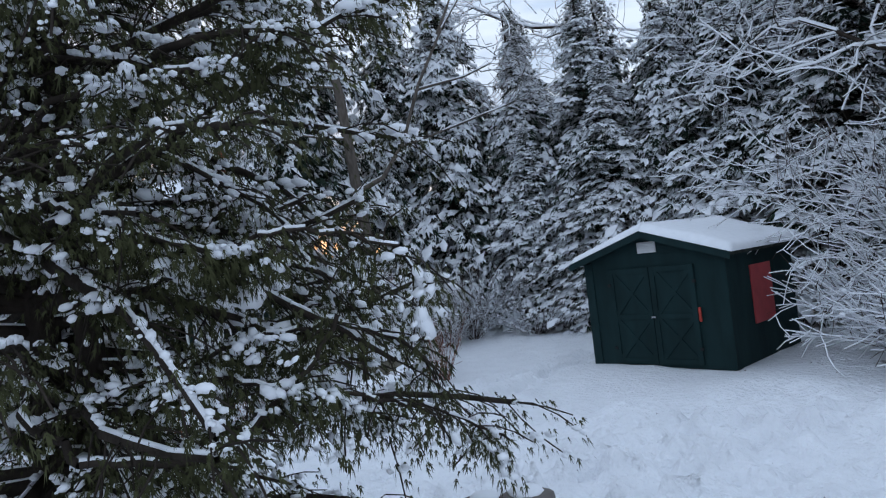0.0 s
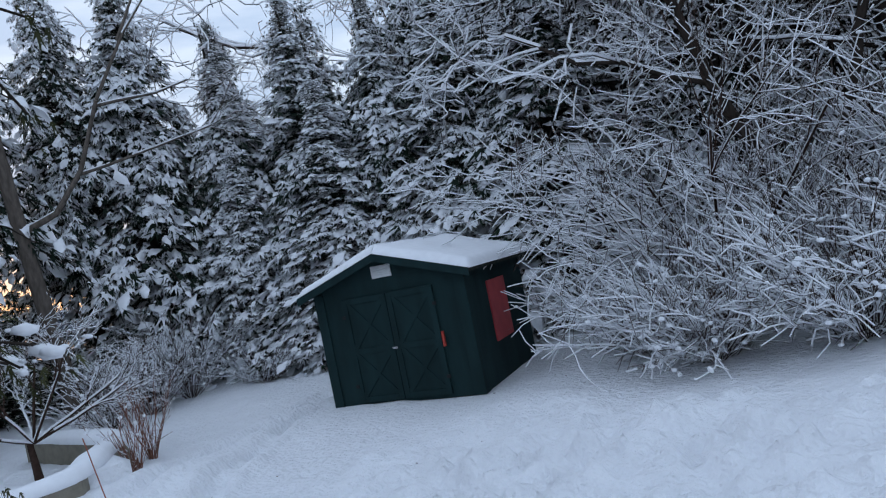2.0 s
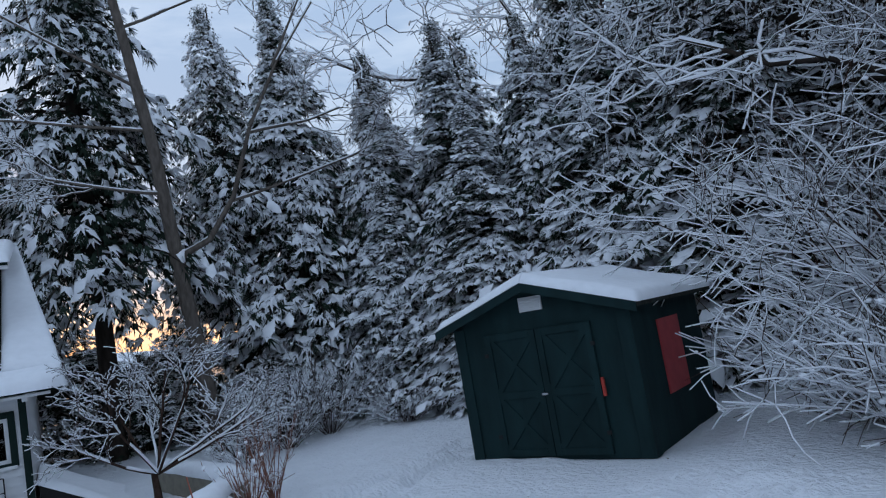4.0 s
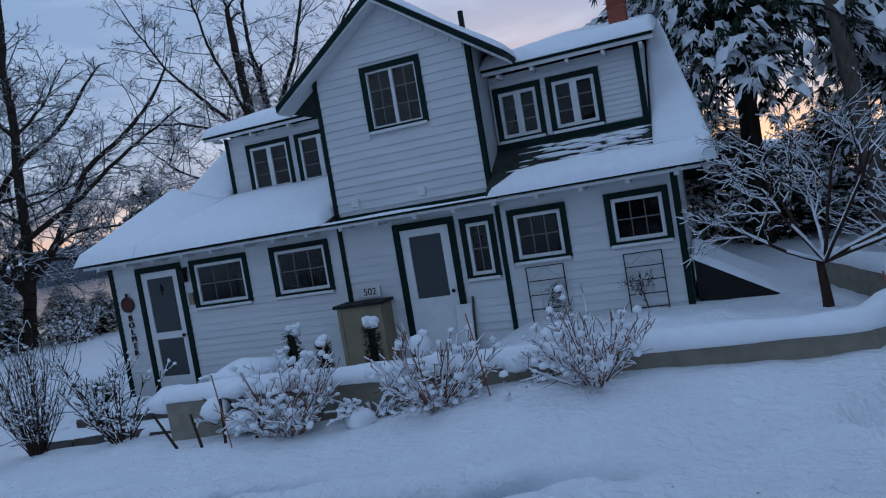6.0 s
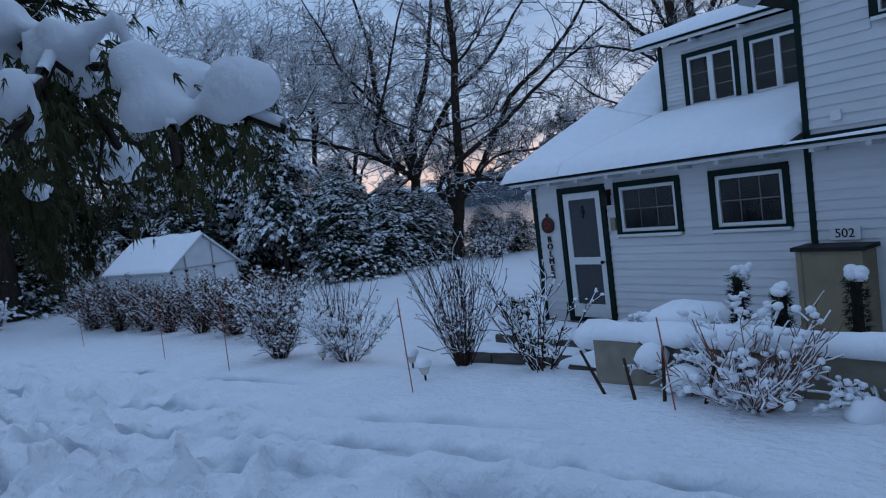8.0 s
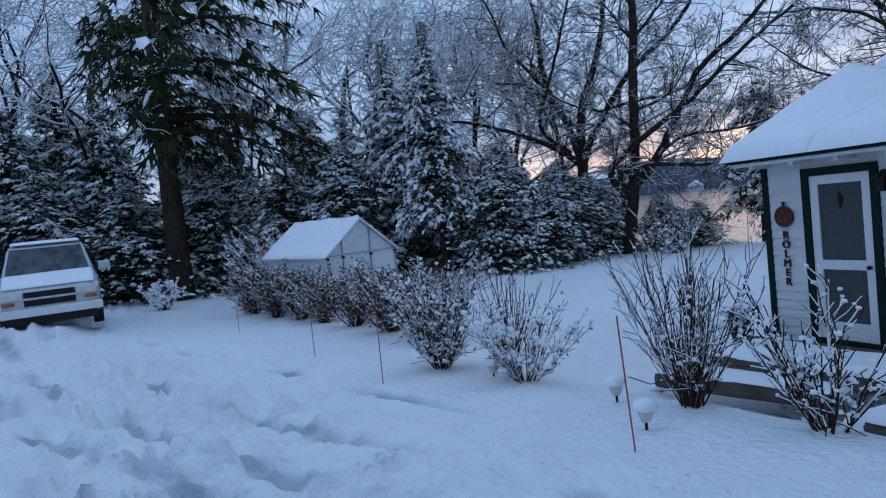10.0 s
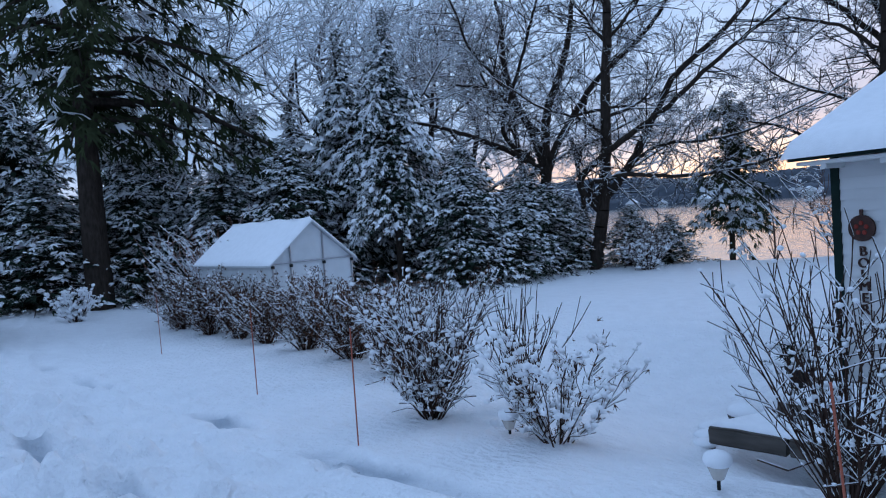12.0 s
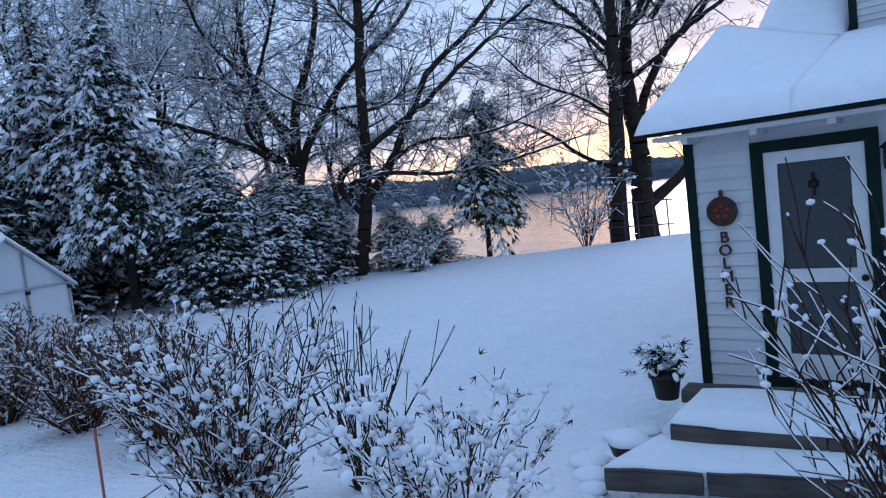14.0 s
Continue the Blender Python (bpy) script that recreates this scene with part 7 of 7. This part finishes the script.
def trellis(x0, x1, z0, z1, seed):
    e = new("trellis")
    y = WY - 0.07
    for x in (x0, x1):
        bm = bmesh.new()
        rod(bm, (x, y, z0 - 0.1), (x, y, z1), 0.009, 0.009, 6)
        part("upright", bm, BLACK, e)
    for k in range(5):
        z = z0 + 0.12 + (z1 - z0 - 0.12) * k / 4
        bm = bmesh.new()
        rod(bm, (x0, y, z), (x1, y, z), 0.007, 0.007, 6)
        part("bar", bm, BLACK, e)
    for k in (1, 2):
        x = x0 + (x1 - x0) * k / 3
        bm = bmesh.new()
        rod(bm, (x, y, z0 + 0.3), (x, y, z1 - 0.25), 0.004, 0.004, 5)
        part("wire", bm, STEEL, e)
    for a, b in ((x0, x1), (x1, x0)):
        bm = bmesh.new()
        rod(bm, (a, y - 0.008, z1 - 0.22), ((a + b) / 2, y - 0.008, z1 - 0.02), 0.004, 0.004, 5)
        part("wire", bm, STEEL, e)
    rng = np.random.default_rng(seed)
    s = bare_segments(((x0 + x1) / 2, y - 0.03, z0 - 0.1), (0, 0, 1), 0.5, 0.012, 3, rng, spread=0.6)
    s[:, [1, 4]] = y - 0.02 + (s[:, [1, 4]] - y + 0.03) * 0.12
    wood, white = wood_and_snow(s, snow=0.6, thin=0.004, rng=rng)
    obj("vine", fast_mesh("vine", *wood), TWIG, e, "dry climbing vine")
    obj("snow_load", fast_mesh("snow_load", *white, True), SNOW, e)
    return tagged(e, "black metal trellis with a dry climbing plant", "trellis", "trellises on the wall")


trellis(-0.2, 0.33, -0.45, 0.47, 5)
trellis(1.15, 1.64, -0.38, 0.48, 8)


def shovel():
    e = new("snow_shovel")
    boxed("blade", (-0.13, -0.05, 0.0), (0.13, -0.02, 0.62), TRIM_WHITE, e, "white blade", 0.012)
    boxed("rib", (-0.012, -0.062, 0.02), (0.012, -0.05, 0.6), TRIM_WHITE, e)
    bm = bmesh.new()
    rod(bm, (0.1, 0.02, -0.2), (0.13, 0.04, 0.72), 0.018)
    part("shaft", bm, TIMBER, e)
    e.location = (-1.2, WY - 0.12, -0.55)
    e.rotation_euler = (radians(-6), 0, radians(-8))
    return tagged(e, "white snow shovel leaning beside the front door", "shovel")


shovel()


def evergreen_stub(x, y, z, h, r, seed):
    """A small dark column of greenery with a cap of snow."""
    e = new("potted_evergreen")
    rng = np.random.default_rng(seed)
    n = 420
    a = rng.uniform(0, 6.28, n)
    q = np.sqrt(rng.random(n)) * r
    pos = np.column_stack([q * np.cos(a), q * np.sin(a), rng.uniform(0.0, h, n)])
    f = scatter(SPRAY_V, SPRAY_F, pos, np.column_stack([np.cos(a), np.sin(a), rng.uniform(-0.6, 1.2, n)]), np.full((n, 3), 0.075), rng)
    bm = bmesh.new()
    rod(bm, (0, 0, -0.25), (0, 0, h * 0.95), 0.06, 0.05)
    part("stem", bm, BARK, e)
    obj("foliage", fast_mesh("foliage", *f), SPRUCE, e)
    m = 9
    p = np.column_stack([rng.normal(0, r * 0.5, (m, 2)), h + rng.uniform(-0.02, 0.06, m)])
    s = scatter(*ICO2, p, rng.normal(0, 1, (m, 3)), np.column_stack([rng.uniform(0.045, 0.08, m)] * 2 + [rng.uniform(0.035, 0.05, m)]), rng)
    obj("snow_cap", fast_mesh("snow_cap", *s, True), SNOW, e)
    e.location = (x, y, z)
    return tagged(e, "slim dark evergreen wearing a cap of snow", "plant", "snow-capped plants by the wall")


evergreen_stub(-3.16, 11.8, -0.6, 0.78, 0.09, 1)
evergreen_stub(-2.69, 11.8, -0.6, 0.6, 0.08, 2)
evergreen_stub(-1.96, 11.8, -0.6, 0.76, 0.09, 3)


def snow_mound(x, y, z, r, h, seed, label, name="snow_mound", mat=None):
    rng = np.random.default_rng(seed)
    v, f = ICO2
    v = v * (1 + 0.12 * np.sin(v[:, :1] * 5 + seed) * np.sin(v[:, 1:2] * 4 + 1))
    ob = obj(name, fast_mesh(name, v * [r, r * 0.85, h], f, True), SNOW)
    ob.location = (x, y, z)
    ob.rotation_euler = (0, 0, rng.uniform(0, 6))
    return tagged(ob, label, "snow", "snow lumps in the bed")


for k, (x, y, z, r, h) in enumerate(((-1.15, 11.4, -0.08, 0.14, 0.13), (0.75, 10.5, 0.06, 0.24, 0.13), (-2.9, 10.4, 0.0, 0.42, 0.15), (-3.6, 10.0, -0.15, 0.3, 0.16), (-2.3, 9.42, -0.28, 0.2, 0.11), (-1.0, 9.45, -0.34, 0.17, 0.1), (0.5, 9.6, -0.34, 0.18, 0.1), (1.9, 9.75, -0.36, 0.16, 0.09), (-2.65, 9.5, -0.16, 0.17, 0.12), (-2.45, 9.66, 0.0, 0.2, 0.1), (-0.95, 9.8, 0.0, 0.15, 0.09), (-0.5, 9.7, -0.15, 0.13, 0.09), (0.45, 9.85, -0.02, 0.16, 0.09))):
    snow_mound(x, y, z, r, h, k, "rounded lump of snow over a garden plant")
shrub("bed_plants", (-3.3, 10.6, -0.3), 0.5, 0.8, 18, 301, "collapsed perennials bowed under heavy snow", TWIG, 4, 0.5, 0.45, "plants in the bed", 0.006, 2.2, 0.03, 0.3)
shrub("bed_plants", (-4.3, 11.6, -0.75), 0.6, 0.8, 18, 302, "collapsed perennials bowed under heavy snow", TWIG, 4, 0.4, 0.5, "plants in the bed", 0.006, 2.2, 0.028, 0.25)
for k, (x, y) in enumerate(((-2.55, 9.6), (-2.1, 9.55), (-0.95, 9.6), (0.45, 9.7))):
    shrub("bed_plants", (x, y, -0.36), 0.42, 0.5, 18, 310 + k, "collapsed perennials bowed under heavy snow", TWIG, 4, 0.2, 0.5, "plants in the bed", 0.005, 2.0, 0.022, 0.3)
shrub("bed_plants", (-2.2, 10.2, -0.2), 0.45, 0.7, 14, 303, "collapsed perennials bowed under heavy snow", TWIG, 4, 0.5, 0.5, "plants in the bed", 0.006, 2.2, 0.03, 0.25)


def prop_stick(x, y, lean, h):
    bm = bmesh.new()
    rod(bm, (0, 0, -0.05), (lean, 0.02, h), 0.016, 0.012, 7)
    ob = part("garden_stick", bm, TWIG)
    ob.location = on_ground(x, y)
    return tagged(ob, "thin dark stick stuck into the snow", "stick", "sticks before the wall")


for x, y, ln, h in ((-2.95, 9.25, -0.28, 0.36), (-2.62, 9.2, -0.1, 0.34), (-2.35, 9.2, 0.02, 0.46), (-2.05, 9.25, 0.12, 0.34)):
    prop_stick(x, y, ln, h)

# side ramp and cellar cover behind the bed
e = new("cellar_hatch")
bm = bmesh.new()
prism(bm, [(2.02, -0.7), (3.35, -0.7), (3.35, -0.5), (2.02, 0.27)], "y", 13.55, 15.8)
part("body", bm, BLACK, e, "dark side of the hatch")
tagged(e, "low dark lean-to cover against the house, snow on top", "hatch")
snow_slab("hatch_snow", [(1.99, 13.5, 0.292), (3.42, 13.5, -0.536), (3.42, 15.85, -0.536), (1.99, 15.85, 0.292)], 0.09, "snow on the sloping cover", seed=41)

# ---- along the drive ----


def marker_rod(x, y, h, lean=0.0):
    bm = bmesh.new()
    rod(bm, (0, 0, -0.1), (lean, 0, h), 0.006, 0.006, 6)
    ob = part("marker_rod", bm, STAKE)
    ob.location = on_ground(x, y, 0)
    return tagged(ob, "thin orange-brown driveway marker rod in the snow", "marker", "driveway marker rods")


for x, y, h, ln in ((-8.43, 7.92, 1.0, 0.02), (-11.47, 7.88, 1.0, 0.0), (-16.45, 7.45, 1.1, -0.06), (-4.75, 8.46, 0.95, -0.08), (-2.1, 9.0, 0.7, -0.1), (0.3, 9.45, 0.75, -0.12), (3.4, 9.4, 0.7, -0.12)):
    marker_rod(x, y, h, ln)


def path_light(x, y):
    e = new("path_light")
    bm = bmesh.new()
    rod(bm, (0, 0, -0.05), (0, 0, 0.12), 0.012)
    part("spike", bm, BLACK, e)
    bm = bmesh.new()
    rod(bm, (0, 0, 0.1), (0, 0, 0.2), 0.035, 0.075, 14)
    part("lens", bm, LAMPGLASS, e, "clear ribbed lens")
    v, f = ICO2
    obj("snow_cap", fast_mesh("snow_cap", v * [0.095, 0.095, 0.06] + [0, 0, 0.225], f, True), SNOW, e)
    e.location = on_ground(x, y)
    return tagged(e, "small solar path light capped with snow", "lamp", "path lights")


path_light(-8.13, 9.19)
path_light(-6.2, 9.45)
path_light(-5.15, 8.9)


def tent():
    """Canvas shelter on a tube frame; local x runs back along the ridge, y across."""
    e = new("garden_tent")
    L, W, E, A = 3.5, 1.9, 1.5, 2.3
    e.matrix_world = Matrix.Translation((-17.1, 10.6, ground_at(-17.1, 10.6))) @ Matrix.Rotation(radians(193), 4, "Z")
    bm = bmesh.new()
    prism(bm, [(-W / 2, 0), (W / 2, 0), (W / 2, E), (0, A - 0.02), (-W / 2, E)], "x", 0, 0.02)
    part("front_panel", bm, CANVAS, e, "grey-white canvas end wall")
    for s in (-1, 1):
        boxed("side_panel", (0.02, s * W / 2 - 0.01, 0), (L, s * W / 2 + 0.01, E), CANVAS, e)
    bm = bmesh.new()
    prism(bm, [(-W / 2, 0), (W / 2, 0), (W / 2, E), (0, A - 0.02), (-W / 2, E)], "x", L - 0.02, L)
    part("back_panel", bm, CANVAS, e)
    for s in (-1, 1):
        bm = bmesh.new()
        prism(bm, [(0, A), (s * (W / 2 + 0.1), E - 0.06), (s * (W / 2 + 0.1), E - 0.03), (0, A + 0.03)], "x", -0.1, L + 0.1)
        part("roof_panel", bm, CANVAS, e)
        pts = [(-0.1, 0, A + 0.033), (L + 0.1, 0, A + 0.033), (L + 0.1, s * (W / 2 + 0.1), E - 0.025), (-0.1, s * (W / 2 + 0.1), E - 0.025)]
        sn = snow_slab("tent_snow", pts, 0.05, "thin snow on the tent roof", seed=50 + s, lump=0.012, rims=(0, 1, 1, 1))
        sn.matrix_world = e.matrix_world
    for y in (-W / 2, -0.25, W * 0.28, W / 2):
        top = A - (A - E) * abs(y) / (W / 2)
        bm = bmesh.new()
        rod(bm, (-0.02, y, 0), (-0.02, y, top), 0.02)
        part("pole", bm, STEEL, e)
        boxed("clip", (-0.05, y - 0.03, E - 0.1), (-0.01, y + 0.03, E - 0.04), BLACK, e)
    bm = bmesh.new()
    rod(bm, (-0.02, -W / 2, E), (-0.02, W / 2, E), 0.018)
    part("rail", bm, STEEL, e)
    return tagged(e, "small pale canvas shelter with snow on its roof", "tent")


tent()


def van():
    """Local x ahead; built from lofted cross-sections."""
    e = new("van")
    x, y = -18.4, 3.8
    e.matrix_world = Matrix.Translation((x, y, ground_at(x, y))) @ Matrix.Rotation(radians(4), 4, "Z")
    secs = [  # x, half width low, half width top, z low, z shoulder, z top
        (0.0, 0.93, 0.88, 0.42, 0.86, 0.92), (-0.12, 0.99, 0.93, 0.36, 0.95, 1.06), (-0.75, 1.02, 0.95, 0.34, 1.04, 1.18), (-1.0, 1.02, 0.93, 0.34, 1.08, 1.26),
        (-1.65, 1.03, 0.8, 0.34, 1.1, 1.9), (-2.0, 1.03, 0.78, 0.34, 1.1, 1.99), (-4.6, 1.03, 0.8, 0.34, 1.1, 2.0), (-5.05, 1.0, 0.78, 0.4, 1.1, 1.95)]
    bm = bmesh.new()
    rings = []
    for sx, w, t, a, b, c in secs:
        half = [(w * 0.96, a), (w, (a + b) / 2), (w, b), ((w + t) / 2 * 0.99, (b + c) / 2), (t, c - 0.05), (t * 0.8, c)]
        ring = half + [(-p, q) for p, q in reversed(half)]
        rings.append([bm.verts.new((sx, p, q)) for p, q in ring])
    for r0, r1 in zip(rings, rings[1:]):
        for k in range(12):
            bm.faces.new((r0[k], r0[(k + 1) % 12], r1[(k + 1) % 12], r1[k]))
    bm.faces.new(rings[0]), bm.faces.new(rings[-1][::-1])
    bmesh.ops.recalc_face_normals(bm, faces=bm.faces)
    part("body", bm, VANPAINT, e, "silver-white painted body")
    bm = bmesh.new()
    a = [bm.verts.new(p) for p in ((-1.03, 0.86, 1.29), (-1.03, -0.86, 1.29), (-1.6, -0.74, 1.86), (-1.6, 0.74, 1.86))]
    bm.faces.new(a)
    bmesh.ops.solidify(bm, geom=list(bm.faces), thickness=0.012)
    bmesh.ops.translate(bm, verts=list(bm.verts), vec=(0.025, 0, 0.02))
    part("windscreen", bm, ICED, e, "dark windscreen partly iced")
    for s in (-1, 1):
        boxed("side_window", (-2.6, s * 0.93 - 0.02, 1.3), (-1.75, s * 0.93 + 0.02, 1.75), BLACK, e)
        boxed("headlamp", (-0.06, s * 0.72 - 0.2, 0.78), (0.03, s * 0.72 + 0.2, 0.92), LAMPGLASS, e, "clear headlamp", 0.01)
        boxed("turn_signal", (-0.06, s * 0.8 - 0.12, 0.66), (0.035, s * 0.8 + 0.12, 0.74), AMBER, e, "amber turn signal", 0.01)
        m = boxed("mirror", (-1.3, s * 1.06, 1.22), (-1.15, s * 1.32, 1.42), VANPAINT, e, "door mirror", 0.03)
        boxed("arm", (-1.26, s * 0.95, 1.28), (-1.2, s * 1.07, 1.34), BLACK, m)
        for wx in (-0.85, -4.1):
            bm = bmesh.new()
            rod(bm, (wx, s * 0.82, 0.36), (wx, s * 1.03, 0.36), 0.37, 0.37, 24)
            w = part("wheel", bm, RUBBER, e, "black tyre", True)
            bm = bmesh.new()
            rod(bm, (wx, s * 1.031, 0.36), (wx, s * 1.045, 0.36), 0.2, 0.17, 16)
            part("rim", bm, CHROME, w)
    g = boxed("grille", (-0.03, -0.5, 0.62), (0.02, 0.5, 0.93), BLACK, e, "black grille")
    boxed("grille_bar", (0.021, -0.52, 0.755), (0.045, 0.52, 0.805), CHROME, g, "", 0.006)
    boxed("bumper", (-0.2, -1.02, 0.4), (0.14, 1.02, 0.58), TRIM_WHITE, e, "pale bumper", 0.03)
    boxed("valance", (-0.2, -0.9, 0.22), (0.06, 0.9, 0.4), BLACK, e, "", 0.01)
    tagged(e, "silver-white van parked on the snowy drive", "van")
    m = e.matrix_world
    for pts, th in (([(-0.05, -0.9, 1.03), (-0.05, 0.9, 1.03), (-0.98, 0.92, 1.265), (-0.98, -0.92, 1.265)], 0.05), ([(-1.7, -0.74, 1.98), (-1.7, 0.74, 1.98), (-5.0, 0.74, 1.98), (-5.0, -0.74, 1.98)], 0.07)):
        sn = snow_slab("van_snow", pts, th, "thin snow lying on the van", seed=60, lump=0.008)
        sn.matrix_world = m


van()


def cabin():
    e = new("cabin")
    x, y = -36.0, 12.4
    e.matrix_world = Matrix.Translation((x, y, ground_at(x, y))) @ Matrix.Rotation(radians(25), 4, "Z")
    boxed("wall", (-3, -2, 0), (3, 2, 2.6), LOGBROWN, e)
    bm = bmesh.new()
    prism(bm, [(-2, 2.6), (2, 2.6), (0, 3.9)], "x", 2.8, 3.0)
    part("gable", bm, LOGBROWN, e)
    for s in (-1, 1):
        bm = bmesh.new()
        prism(bm, [(0, 4.0), (s * 2.4, 2.45), (s * 2.4, 2.7), (0, 4.25)], "x", -3.4, 3.5)
        part("roof", bm, SNOW, e, "snow-covered roof")
    boxed("window", (3.0, -0.6, 1.0), (3.03, 0.6, 2.0), BLACK, e)
    return tagged(e, "small brown cabin among the trees, snowy roof", "cabin")


cabin()


def gate_posts():
    for k, (x, y, w, h, t) in enumerate(((1.72, 2.5, 0.2, 0.86, 12), (1.9, 2.66, 0.19, 0.9, 24), (1.76, 2.78, 0.18, 0.88, 5))):
        e = new("garden_post")
        boxed("shaft", (-w * 0.42, -w * 0.42, -0.2), (w * 0.42, w * 0.42, h - 0.09), PLASTIC, e, "", 0.01)
        boxed("cap", (-w / 2, -w / 2, h - 0.09), (w / 2, w / 2, h), PLASTIC, e, "rounded cap", 0.035)
        v, f = ICO2
        obj("snow_load", fast_mesh("snow_load", v * [w * 0.42, w * 0.42, 0.022] + [0, 0, h], f, True), SNOW, e, "dusting of snow")
        if k == 0:
            bm = bmesh.new()
            rod(bm, (0.02, -0.02, h), (0.02, -0.02, h + 0.045), 0.035, 0.03, 12)
            part("knob", bm, BLACK, e)
        e.matrix_world = Matrix.Translation(on_ground(x, y)) @ Matrix.Rotation(radians(t), 4, "Z")
        tagged(e, "short brown-grey post with a snow-dusted cap", "post", "posts beside the cedar")


gate_posts()


def dock_rails():
    e = new("dock_railing")
    x, y = -16.6, 30.2
    z = ground_at(x, y)
    e.location = (x, y, z)
    for k in range(5):
        bm = bmesh.new()
        rod(bm, (k * 0.55, 0.1 * (k % 2), -0.2), (k * 0.55, 0.1 * (k % 2), 1.5), 0.03)
        part("post", bm, TIMBER, e)
    for q in (0.6, 1.45):
        bm = bmesh.new()
        rod(bm, (-0.1, 0.05, q), (2.4, 0.05, q), 0.025)
        part("rail", bm, TIMBER, e)
    tagged(e, "weathered wooden railing at the lake shore", "railing")


dock_rails()


def litter():
    rng = np.random.default_rng(77)
    n = 260
    p = np.column_stack([rng.uniform(-12, 9, n), rng.uniform(0.5, 9.2, n)])
    p = p[rng.random(len(p)) < np.where(p[:, 0] > 1.5, 0.9, 0.35)]
    cl = rng.normal(0, 1, (40, 2)) * [0.5, 0.2]
    p = np.concatenate([p, cl[:24] + [5.4, 5.0], cl[24:] * 0.6 + [-9, 3.4]])
    pos = np.column_stack([p, height(p[:, 0], p[:, 1]) + 0.015])
    q = rng.uniform(0.015, 0.045, len(p))
    m = scatter(SPRAY_V, SPRAY_F, pos, np.column_stack([rng.normal(0, 1, (len(p), 2)), rng.uniform(0, 0.4, len(p))]), np.column_stack([q, q, q]), rng, 0.3)
    tagged(obj("leaf_litter", fast_mesh("leaf_litter", *m), DEAD), "dark bits of leaf and twig on the snow", "litter", kind="stuff")


litter()
lay_boards()
